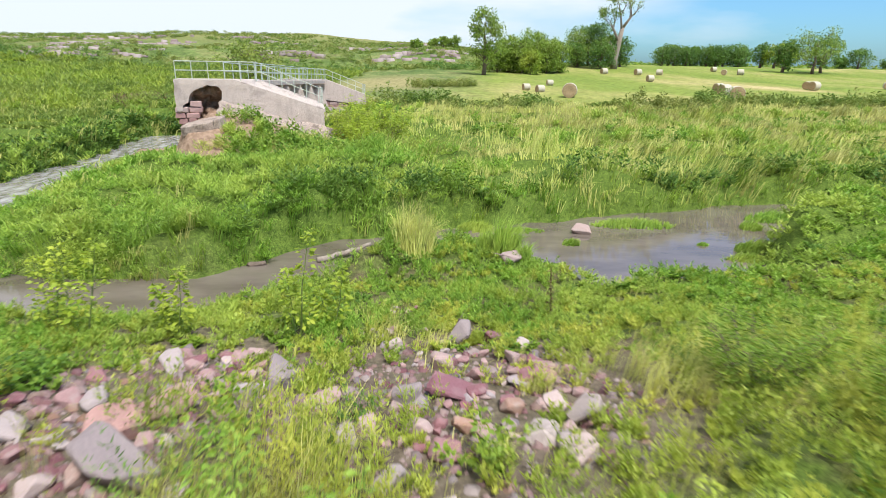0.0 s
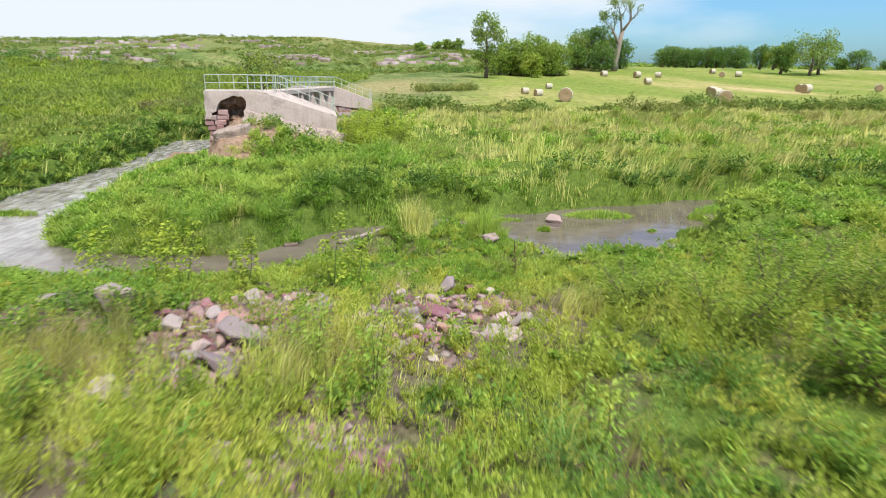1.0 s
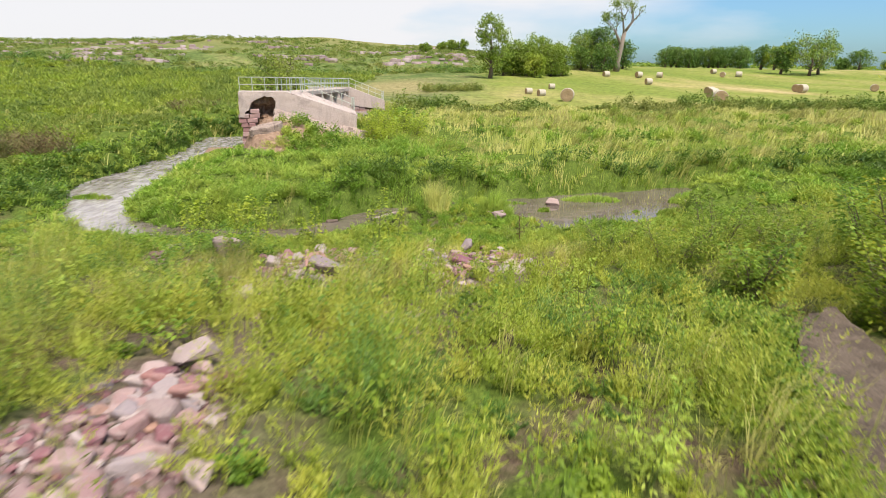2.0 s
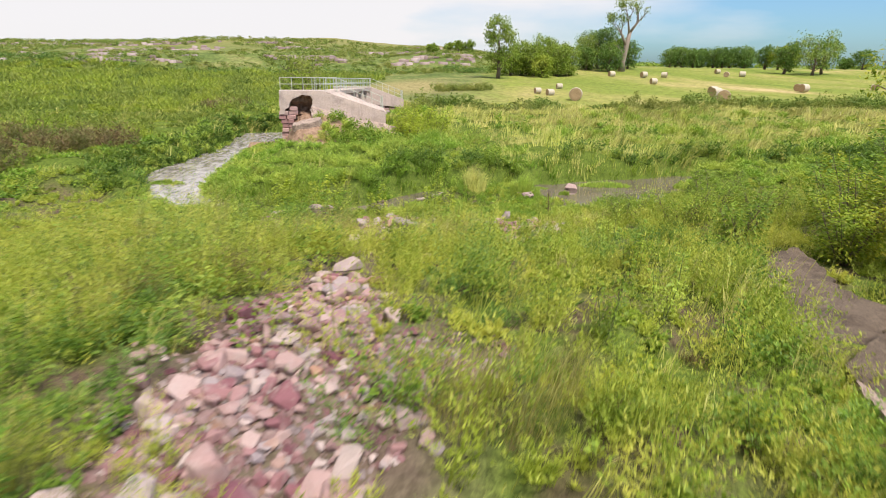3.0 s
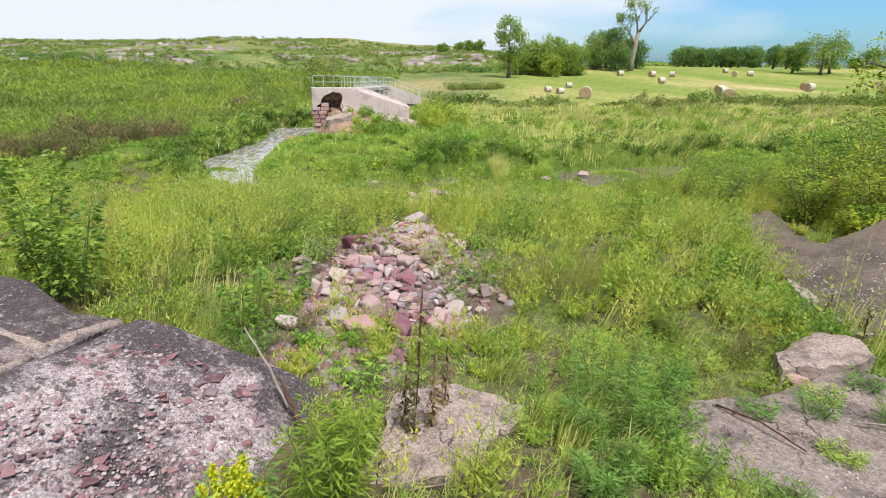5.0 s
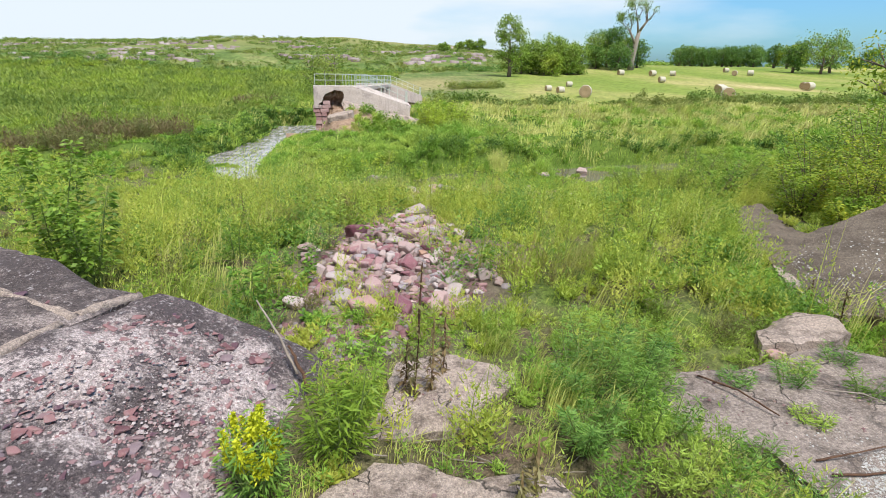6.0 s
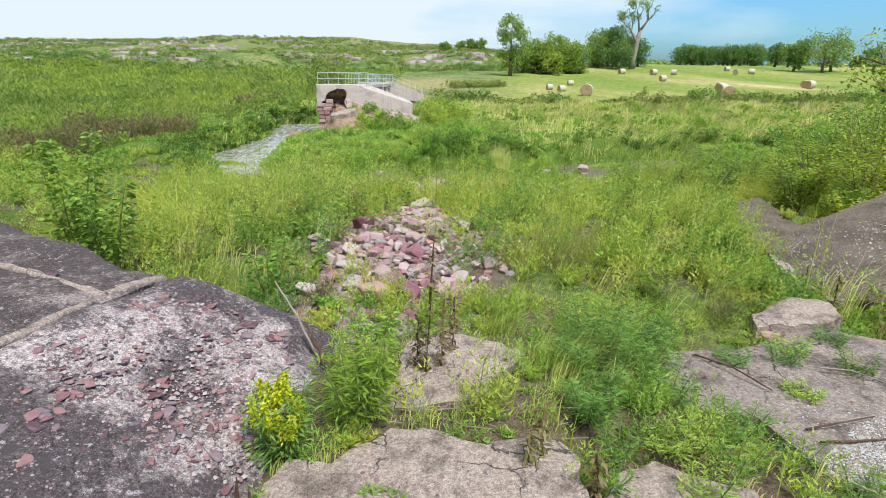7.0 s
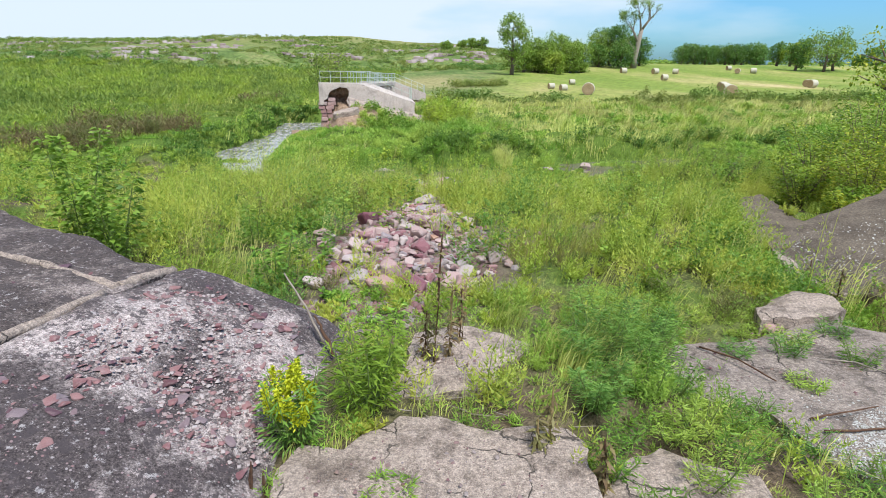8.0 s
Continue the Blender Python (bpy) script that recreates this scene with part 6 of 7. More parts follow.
# ---------------------------------------------------------------- hay bales
def hay_bale(x, y, turn, size=1.5):
    thing = tagged(new("hay_bale"), "round bale of dried hay on the mown field", "hay bale", "hay bales")
    r_, half = size / 2, size * 0.48
    bm = bmesh.new()
    sides = 28
    rings = []
    for u, f in ((-1, 0.93), (-0.9, 0.985), (-0.5, 1.0), (0, 0.99), (0.5, 1.0), (0.9, 0.985), (1, 0.93)):
        rings.append([bm.verts.new((u * half, r_ * f * math.cos(a * math.tau / sides), r_ + r_ * f * math.sin(a * math.tau / sides) * (0.97 if math.sin(a * math.tau / sides) > 0 else 1.0))) for a in range(sides)])
    for p_, q_ in zip(rings, rings[1:]):
        for a in range(sides):
            bm.faces.new((p_[a], p_[(a + 1) % sides], q_[(a + 1) % sides], q_[a]))
    part("roll", bm, HAY_SIDE, thing, soft=True)
    for sgn in (-1, 1):
        bm = bmesh.new()
        c = bm.verts.new((sgn * (half - 0.03), 0, r_))
        last = None
        for k, f in enumerate((0.3, 0.62, 0.93)):
            ring = [bm.verts.new((sgn * (half + (0.012 if k % 2 else -0.012)), r_ * f * math.cos(a * math.tau / sides), r_ + r_ * f * math.sin(a * math.tau / sides))) for a in range(sides)]
            for a in range(sides):
                b = (a + 1) % sides
                bm.faces.new((c, ring[a], ring[b]) if last is None else (last[a], ring[a], ring[b], last[b]))
            last = ring
        part("end_face", bm, HAY_END, thing, "brown coiled end of the bale")
    thing.matrix_world = pose(x, y, float(land(x, y)) - 0.04, 0, 0, turn)
    return thing


for x, y, turn, size in ((13.6, 83.5, 15, 1.0), (15.2, 81, 20, 1.1), (20.7, 103, 5, 1.1), (16.4, 67.8, 75, 1.75), (47, 163, 15, 1.7), (55.6, 160.5, 20, 1.7), (61.7, 161, -30, 1.6), (46.9, 126.5, 10, 1.4),
                         (86.8, 183, 10, 1.5), (82.4, 167, 60, 1.6), (88, 168.7, -20, 1.7), (36.4, 68.2, 72, 1.8), (40.7, 80, 25, 1.5), (45.6, 92, 20, 1.4), (67.3, 102, 25, 1.6), (69.6, 107.5, 30, 1.5), (88, 112, 60, 1.5)):
    hay_bale(x, y, turn, size)

# ---------------------------------------------------------------- trees


def tree(name, x, y, height, width, label, seed, trunk=0.35, crown_from=0.25, leaves=1500, leaf=0.55, clumps=14, bare=0.0, mat=None, bark=None, lean=0.0, slim=1.0):
    """A tapered trunk with limbs, and a crown of leaf clumps with gaps."""
    r = random.Random(seed)
    thing = tagged(new(name), label, "tree", "field trees")
    thing.location = (x, y, float(land(x, y)) - 0.1)
    bm = bmesh.new()
    top = height * 0.86
    trunk_pts = [Vector((lean * height * t * t + r.uniform(-1, 1) * 0.02 * height * (t > 0), r.uniform(-1, 1) * 0.02 * height * (t > 0), top * t)) for t in (0, 0.18, 0.36, 0.55, 0.75, 1.0)]
    tube(bm, trunk_pts, [trunk * 1.35, trunk, trunk * 0.85, trunk * 0.6, trunk * 0.34, trunk * 0.1], 8)
    ends = []
    for k in range(clumps):
        t = crown_from + (0.98 - crown_from) * (k + r.random()) / clumps
        i = min(int(t * 5), 4)
        base = trunk_pts[i].lerp(trunk_pts[i + 1], t * 5 - i) if t < 1 else trunk_pts[-1]
        az = k * 2.4 + r.uniform(-0.5, 0.5)
        reach = width / 2 * math.sqrt(max(0.08, 1 - ((t - 0.5) / 0.62) ** 2)) * r.uniform(0.65, 1.0)
        end = base + Vector((math.cos(az) * reach, math.sin(az) * reach, reach * r.uniform(0.25, 0.8) * slim))
        mid = base.lerp(end, 0.5) + Vector((0, 0, -0.06 * reach))
        tube(bm, [base, mid, end], [trunk * 0.34 * (1.1 - t), trunk * 0.2 * (1.1 - t) + 0.02, 0.02], 5)
        for _ in range(2):
            tw = mid.lerp(end, r.random()) + Vector((r.uniform(-1, 1), r.uniform(-1, 1), r.uniform(0, 1))) * reach * 0.4
            tube(bm, [mid.lerp(end, 0.4), tw], [0.05, 0.015], 4)
            ends.append((tw, 0.6))
        ends.append((end, 1.0))
    part("trunk", bm, bark or BARK, thing, soft=True)
    g = np.random.default_rng(seed)
    pts, ways = [], []
    ends = [e for e in ends if r.random() >= bare]
    per = max(1, leaves // max(1, len(ends)))
    spread = width * (0.21 if bare < 0.3 else 0.1)
    for e, s in ends:
        d = g.normal(0, 1, (per, 3))
        d *= (g.uniform(0.25, 1, (per, 1)) ** 0.5) / np.linalg.norm(d, axis=1, keepdims=True)
        pts.append(np.array(e) + d * spread * s * [1, 1, 0.75])
        ways.append(d + g.normal(0, 0.6, d.shape))
    hp = Heap(seed)
    pts, ways = np.concatenate(pts), np.concatenate(ways)
    hp.leaves(pts, ways, leaf * g.uniform(0.6, 1.3, len(pts)), leaf * 0.6 * g.uniform(0.6, 1.3, len(pts)))
    link("crown", hp.mesh("crown"), mat or TREE_LEAF, thing)
    return thing


tree("cottonwood", 12.3, 146, 15.8, 8.0, "slender green cottonwood at the foot of the ridge", 1, 0.45, 0.14, 5200, 0.5, 34, slim=1.5)


def snag(x, y, height, label, seed):
    """A big old tree, half dead: forked trunk, many bare limbs, tufts of leaves on some."""
    r = random.Random(seed)
    thing = tagged(new("old_cottonwood"), label, "tree", "field trees")
    thing.location = (x, y, float(land(x, y)) - 0.1)
    bm = bmesh.new()
    tips = []

    def limb(a, way, length, radius, depth):
        way = way.normalized()
        bend = Vector((r.uniform(-1, 1), r.uniform(-1, 1), r.uniform(0, 0.6))) * 0.22 * length
        mid, end = a + way * length * 0.5 + bend * 0.5, a + way * length + bend
        tube(bm, [a, mid, end], [radius, radius * 0.8, radius * 0.55], 7 if depth < 2 else 4)
        if depth >= 2:
            tips.append((end, mid))
        if depth == 5:
            return
        for k in range(3 if depth < 4 else 2):
            az = r.uniform(0, math.tau)
            turn = Vector((math.cos(az), math.sin(az), r.uniform(-0.1, 0.5)))
            limb(mid.lerp(end, r.uniform(0.35, 1.0)), way * r.uniform(0.6, 1.2) + turn * r.uniform(0.5, 0.95) + Vector((0, 0, 0.25)), length * r.uniform(0.55, 0.78), radius * r.uniform(0.32, 0.46), depth + 1)

    tube(bm, [(0, 0, 0), (0.2, 0, height * 0.12), (0.9, 0, height * 0.30), (1.5, 0, height * 0.46)], [1.15, 0.85, 0.75, 0.6], 10)
    limb(Vector((0.9, 0, height * 0.30)), Vector((-0.55, 0.1, 1)), height * 0.19, 0.5, 1)
    limb(Vector((1.5, 0, height * 0.45)), Vector((0.4, -0.1, 1)), height * 0.15, 0.5, 1)
    limb(Vector((1.4, 0, height * 0.42)), Vector((-0.15, -0.3, 1)), height * 0.17, 0.4, 1)
    limb(Vector((0.3, 0, height * 0.2)), Vector((-0.6, 0.3, 0.7)), height * 0.10, 0.25, 2)
    part("trunk", bm, DEAD_WOOD, thing, "pale weathered trunk and limbs", soft=True)
    g = np.random.default_rng(seed)
    pts = [np.array(a.lerp(b, r.random())) + g.normal(0, 0.55, (16, 3)) for a, b in tips if r.random() < (0.5 if a.x < 1.5 else 0.14)]
    pts = np.concatenate(pts)
    hp = Heap(seed)
    hp.leaves(pts, g.normal(0, 1, pts.shape), g.uniform(0.35, 0.7, len(pts)), g.uniform(0.2, 0.4, len(pts)))
    link("crown", hp.mesh("crown"), TREE_LEAF, thing)
    return thing


snag(56.6, 187, 27, "tall half-dead cottonwood with bare pale limbs", 7)
GROVE = "leafy green tree in the grove beside the field"
for k, (x, y, hgt, w) in enumerate(((17, 160, 7.5, 7), (20, 162, 9, 7), (24, 160, 9.5, 7.5), (28, 163, 10, 8), (25, 153, 6, 5.5), (32, 166, 10, 7), (30.5, 160, 8, 6.5), (21, 168, 9.5, 7), (28, 172, 10, 8), (34.5, 163, 8.5, 6))):
    tree("grove_tree", x, y, hgt * (0.86 + 0.22 * (k * 0.618 % 1)), w, GROVE, 10 + k, 0.3, 0.02, 2700, 0.55, 26, mat=WILLOW_LIGHT if k == 4 else None)
for k, (x, y, hgt, w) in enumerate(((46, 192, 10.5, 9), (50.5, 195, 12.5, 9.5), (54.5, 197, 15.0, 8), (51.5, 184, 8, 8), (58.5, 199, 11, 8), (62.5, 200, 10, 7), (45, 188, 7, 6), (49, 201, 12, 9))):
    tree("grove_tree", x, y, hgt, w, "leafy tree in the clump behind the bales", 30 + k, 0.35, 0.04, 2500, 0.6, 24, mat=TREE_DARK if k != 0 else TREE_LEAF)
for k in range(13):
    tree("windbreak_tree", 100 + k * 3.1 + 1.5 * math.sin(k * 2.1), 262 + 4 * math.sin(k * 1.7), 7.4 + 1.2 * math.sin(k * 1.3) + 0.8 * math.sin(k * 2.9), 8.5, "dark green tree in the far windbreak", 50 + k, 0.4, 0.02, 2000, 0.7, 22, mat=TREE_DARK)
for k, (x, y, hgt, w, mat) in enumerate(((115.8, 180, 11.5, 14, TREE_LEAF), (123, 187, 11, 9, TREE_DARK), (110, 186, 8.5, 7, TREE_DARK), (127.5, 222, 8, 8, YELLOW_SHRUB), (124.5, 226, 9.5, 5, TREE_DARK), (133, 224, 10.5, 6, TREE_DARK))):
    tree("field_tree", x, y, hgt, w, "spreading tree on the bank at the field's far edge", 70 + k, 0.4, 0.14, 2600, 0.6, 24, mat=mat)
for k, (x, y, hgt, w) in enumerate(((190, 265, 7.8, 10), (184, 268, 4.5, 6), (212, 275, 3.5, 7), (222, 280, 3, 7))):
    tree("field_tree", x, y, hgt, w, "lone dark tree on the far skyline", 80 + k, 0.4, 0.06, 2400, 0.65, 20, mat=TREE_DARK)
for k, (x, y, hgt, w) in enumerate(((3, 235, 4.5, 4), (-1, 238, 3, 3.5), (7, 232, 5, 4), (-7, 225, 3, 4))):
    tree("ridge_tree", x, y, hgt, w, "small tree on the brow of the ridge", 90 + k, 0.2, 0.1, 900, 0.7, 12)
tree("dam_willow", -18.5, 60, 5.0, 6.0, "bushy grey-green willow behind the dam", 101, 0.15, 0.05, 2600, 0.3, 18, mat=WILLOW)

# far tree line on the skyline
hp = Heap(120)
r = np.random.default_rng(121)
fx = r.uniform(300, 1900, 500)
fy = 1000 + r.uniform(-60, 250, 500)
hp.forbs(np.c_[fx, fy, land(fx, fy)], r.uniform(4, 10, 500), r.uniform(5, 12, 500), 24, np.full(500, 4.5), np.full(500, 3.0), 0.4, 0.05)
hp.stuff("far_trees", TREE_LEAF, "hazy line of trees on the far horizon", "trees")

# rocky ledges on the ridge
V, Q = [], []
base = np.array([(-1, -1, -1), (1, -1, -1), (1, 1, -1), (-1, 1, -1), (-0.9, -0.9, 1), (0.95, -0.9, 1), (0.9, 0.9, 1), (-0.9, 0.9, 1)]) * 0.5
quad = np.array([(4, 5, 6, 7), (0, 1, 5, 4), (1, 2, 6, 5), (2, 3, 7, 6), (3, 0, 4, 7)])
r = np.random.default_rng(131)
n0 = 0
for _ in range(900):
    x = r.uniform(-215, 10)
    d = r.choice([20, 34, 52, 75]) + r.normal(0, 2.0)
    y = 168 + 22 * float(rough(x, 0, 60, 5) - 0.5) + d + 3 * math.sin(x * 0.09 + d)
    if rough(x, d * 3, 16, 132) < 0.56 and not (-66 < x < -36 and d < 28):
        continue
    s = np.array([r.uniform(1.2, 3.6), r.uniform(1.0, 2.0), r.uniform(0.5, 1.4)])
    a = r.uniform(-0.4, 0.4)
    shape = base * (1 + r.uniform(-0.22, 0.22, (8, 3))) * s
    V.append(np.c_[x + shape[:, 0] * math.cos(a) - shape[:, 1] * math.sin(a), y + shape[:, 0] * math.sin(a) + shape[:, 1] * math.cos(a), float(land(x, y)) + 0.1 * s[2] + shape[:, 2]])
    Q.append(n0 + quad)
    n0 += 8
tagged(link("rock_ledges", mesh_of("rock_ledges", np.concatenate(V), np.concatenate(Q)), CLIFF), "broken pinkish-grey quartzite ledges along the ridge", "rock outcrop", kind="stuff")

# ---------------------------------------------------------------- single plants, sticks and shrubs


def sapling(name, x, y, height, width, leaves, leaf, mat, label, seed, stems=1, z=None, category="sapling", low=0.15, broad=0.62, lean=0.12, fine=False):
    """A young woody plant: thin stems, side twigs and separate leaves."""
    r = random.Random(seed)
    thing = tagged(new(name), label, category)
    thing.location = (x, y, (float(land(x, y)) if z is None else z) - 0.03)
    g = np.random.default_rng(seed)
    pts, ways = [], []
    for s in range(stems):
        bm = bmesh.new()
        az = s * 2.4 + r.uniform(-0.4, 0.4)
        out = (width * 0.30 if stems > 1 else height * lean)
        hgt = height * (1 if s == 0 else r.uniform(0.6, 0.95))
        foot = Vector((0.05 * math.cos(az), 0.05 * math.sin(az), 0)) * (stems > 1)
        tip = foot + Vector((math.cos(az) * out, math.sin(az) * out, hgt))
        bow = foot.lerp(tip, 0.5) + Vector((r.uniform(-1, 1), r.uniform(-1, 1), 0)) * 0.05 * hgt
        tube(bm, [foot, bow, tip], [0.006 + 0.007 * hgt, 0.004 + 0.004 * hgt, 0.002], 5)
        per = max(6, leaves // stems)
        for k in range(per):
            t = low + (1 - low) * (k + r.random()) / per
            base = (foot.lerp(bow, t * 2) if t < 0.5 else bow.lerp(tip, t * 2 - 1))
            a = r.uniform(0, math.tau)
            reach = width * 0.5 * (1.05 - 0.85 * t) * math.sqrt(r.random()) / (1 if stems == 1 else 1.7)
            pts.append(base + Vector((math.cos(a) * reach, math.sin(a) * reach, reach * r.uniform(0.2, 0.7))))
            ways.append((math.cos(a), math.sin(a), r.uniform(-0.3, 0.6)))
            if k % 16 == 0 and reach > 0.05:
                tube(bm, [base, pts[-1]], [0.004, 0.002], 4)
        part("stem", bm, STEM if category != "shrub" else BARK, thing)
    hp = Heap(seed)
    pts, ways = np.array(pts), np.array(ways)
    size = leaf * g.uniform(0.6, 1.25, len(pts))
    (hp.needles if fine else hp.leaves)(pts, ways, size, size * broad)
    link("foliage", hp.mesh("foliage"), mat, thing)
    return thing


for k, (x, y, hgt, w) in enumerate(((-1.25, 6.2, 1.75, 0.5), (-0.85, 6.6, 1.1, 0.45), (-4.2, 5.9, 1.5, 0.75), (-3.0, 6.1, 1.1, 0.45), (-4.9, 6.3, 1.3, 0.7), (-5.9, 5.8, 1.2, 0.7))):
    sapling("poplar_sapling", x, y, hgt, 1.4 * w, 300, 0.10, BRIGHT_WILLOW, "slender yellow-green poplar sapling on the bank", 300 + k, 2, lean=0.06)
sapling("willow_sapling", -7.7, -6.9, 2.3, 1.4, 1500, 0.105, SAPLING_LEAF, "broad-leaved green sapling behind the slab", 310, 5, low=0.2)
sapling("willow_sapling", -7.0, -7.3, 1.6, 1.1, 800, 0.105, SAPLING_LEAF, "broad-leaved green sapling behind the slab", 311, 5, low=0.2)
sapling("leafy_weed", -4.2, -8.3, 1.1, 0.7, 420, 0.10, RAGWEED, "leafy green weed at the slab's edge", 312, 5, category="weed", broad=0.4)
sapling("leafy_weed", -2.48, -11.45, 0.85, 0.7, 1100, 0.10, RAGWEED, "bright green bushy weed beside the goldenrod", 313, 9, category="weed", broad=0.17, low=0.05)
sapling("leafy_weed", -2.42, -10.75, 0.55, 0.5, 600, 0.08, RAGWEED, "bright green bushy weed between the slabs", 314, 6, category="weed", broad=0.3, low=0.05)
sapling("leafy_weed", -2.55, -9.6, 0.4, 0.5, 200, 0.09, LUSH, "low green weed at the foot of the rubble", 315, 6, category="weed", broad=0.3, low=0.05)
for k, (x, y, hgt, w) in enumerate(((-0.35, -10.5, 0.75, 0.9), (0.25, -10.4, 0.6, 0.8), (-0.1, -9.9, 0.8, 0.9), (0.5, -9.6, 0.6, 0.7), (-0.45, -11.2, 0.55, 0.6))):
    sapling("feathery_weed", x, y, hgt, w, 2200, 0.06, FERNY, "soft grey-green feathery weed beside the slab", 320 + k, 9, category="weed", broad=0.18, low=0.05, fine=True)
for k, (x, y, hgt) in enumerate(((0.35, -11.5, 0.32), (0.75, -11.35, 0.36), (1.05, -11.0, 0.3), (0.1, -11.55, 0.28), (-0.5, -12.0, 0.34), (1.45, -12.0, 0.4), (1.0, -12.3, 0.42), (1.75, -11.9, 0.34), (2.05, -9.75, 0.34), (2.25, -9.5, 0.28), (2.75, -9.9, 0.3), (1.5, -9.7, 0.2), (0.2, -12.1, 0.3), (0.55, -11.8, 0.35), (1.25, -11.5, 0.34), (0.8, -12.6, 0.45), (1.9, -12.3, 0.4), (0.3, -11.0, 0.4), (0.0, -11.1, 0.45), (-0.3, -11.6, 0.35), (2.5, -11.6, 0.4), (-2.15, -12.45, 0.2), (-0.3, -12.5, 0.3), (2.9, -9.2, 0.25), (1.9, -10.4, 0.16))):
    sapling("slab_weed", x, y, hgt, 0.34 + 0.3 * hgt, 420, 0.06, (LUSH, RAGWEED, FERNY)[k % 3], "small green weed rooted in a joint of the slab", 330 + k, 7, max(float(land(x, y)), 2.12 if x > 0.9 else 2.3), "weed", 0.03, 0.2, fine=True)

# tall leafy weeds among the lower ones
r = random.Random(344)
for k in range(34):
    x, y = r.uniform(-5.5, 4.6), r.uniform(-8.0, 3.0)
    if not open_ground(np.array([x]), np.array([y]))[0] > 0.7 or 2.9 < x:
        continue
    hgt = r.uniform(0.75, 1.35)
    sapling("tall_weed", x, y, hgt, 0.3 + 0.25 * hgt, 320, 0.08, (RAGWEED, LUSH, CLOVER, YELLOW_SHRUB)[k % 4], ("tall dark green weed", "tall bright green weed", "tall yellow-green weed", "tall weed with yellowing leaves")[k % 4] + " standing above the undergrowth", 500 + k, 3, category="weed", broad=0.34, low=0.1)
for x, y, hgt in ((-0.62, -10.75, 0.62), (-0.42, -10.45, 0.75), (-0.75, -10.35, 0.6), (-0.2, -10.9, 0.55), (0.15, -9.6, 0.7), (-1.1, -9.4, 0.55), (-0.9, -11.35, 0.4)):
    hp = Heap(int(900 - 100 * x))
    hp.tufts(np.array([(x, y, float(land(x, y)) - 0.02)]), np.array([0.16]), 90, np.array([0.72 * hgt]), np.array([0.008]), np.array([0.6]))
    tagged(link("bunch_grass", hp.mesh("bunch_grass"), GRASS), "clump of long yellow-green grass between the slabs", "grass clump")

# goldenrod in flower
gold = sapling("goldenrod", -2.98, -11.85, 0.70, 0.56, 900, 0.08, FERNY, "bushy goldenrod with bright yellow flower spikes", 350, 11, 2.38, "flower", 0.05, 0.2)
r = random.Random(352)
for k in range(20):
    hp = Heap(353 + k)
    a, d = k * 2.4, 0.22 * math.sqrt((k + 0.5) / 20)
    top = np.array([d * math.cos(a), d * math.sin(a), 0.68 + r.uniform(-0.2, 0.08)])
    n = 160
    u = hp.rng.uniform(0, 1, n)
    pts = top + np.c_[hp.rng.normal(0, 0.007, n) * (0.5 + 2.5 * u), hp.rng.normal(0, 0.007, n) * (0.5 + 2.5 * u), -0.2 * u] + np.c_[np.cos(a) * u * -0.02, np.sin(a) * u * -0.02, 0 * u]
    hp.leaves(pts, hp.rng.normal(0, 1, (n, 3)) + [0, 0, 0.8], np.full(n, 0.036), np.full(n, 0.017))
    link("flower_spike", hp.mesh("flower_spike"), FLOWER, gold, "bright yellow flower spike")

# dead mullein and dock stalks


def dead_stalk(x, y, z, height, label, seed, head=0.45, mat=None, leafy=True):
    r = random.Random(seed)
    thing = tagged(new("dead_stalk"), label, "dead stalk", "dead stalks")
    thing.location = (x, y, z)
    lean = Vector((r.uniform(-0.07, 0.07) * height, r.uniform(-0.05, 0.05) * height, height))
    bm = bmesh.new()
    tube(bm, [(0, 0, -0.05), lean * 0.5 + Vector((r.uniform(-0.02, 0.02), 0, 0)), lean], [0.007, 0.006, 0.003], 6)
    part("stalk", bm, mat or STALK, thing)
    bm = bmesh.new()
    n = 7
    pts = [lean * (1 - head + head * k / n) for k in range(n + 1)]
    tube(bm, pts, [0.004 + 0.006 * math.sin(math.pi * (k + 0.4) / (n + 0.8)) * r.uniform(0.5, 1.4) for k in range(n + 1)], 7)
    part("seed_head", bm, mat or STALK, thing, "dark brown seed spike")
    if leafy:
        hp = Heap(seed)
        n = 110
        u = hp.rng.uniform(0.02, 1.0, n) ** 1.4 * 0.95
        hp.leaves(np.outer(u, lean) + hp.rng.normal(0, 0.02, (n, 3)), hp.rng.normal(0, 1, (n, 3)) * [1, 1, 0.5] + [0, 0, -0.3], hp.rng.uniform(0.05, 0.11, n), hp.rng.uniform(0.015, 0.035, n))
        link("dry_leaves", hp.mesh("dry_leaves"), BROWN_WEED, thing, "curled dry brown leaves")
    return thing


MULLEIN = "tall dead mullein stalk with a dark seed spike"
dead_stalk(-1.93, -10.62, 2.44, 1.35, MULLEIN, 361, 0.5)
dead_stalk(-1.78, -10.5, 2.44, 0.78, "dry brown mullein stalk on the pale slab", 362, 0.45, SEED)
dead_stalk(-2.02, -10.5, 2.44, 0.5, "short ragged brown mullein stalk", 363, 0.5)
dead_stalk(-1.68, -10.15, 2.44, 0.62, "dry brown mullein stalk on the pale slab", 364, 0.35)
dead_stalk(-0.98, -11.85, 2.32, 0.62, "tan seeding stalk beside the slab", 365, 0.7, SEED)
dead_stalk(-1.06, -11.95, 2.32, 0.42, "tan seeding stalk beside the slab", 366, 0.7, SEED)
dead_stalk(-0.62, -12.2, 2.32, 0.45, "short dry brown stalk beside the slab", 367, 0.4)
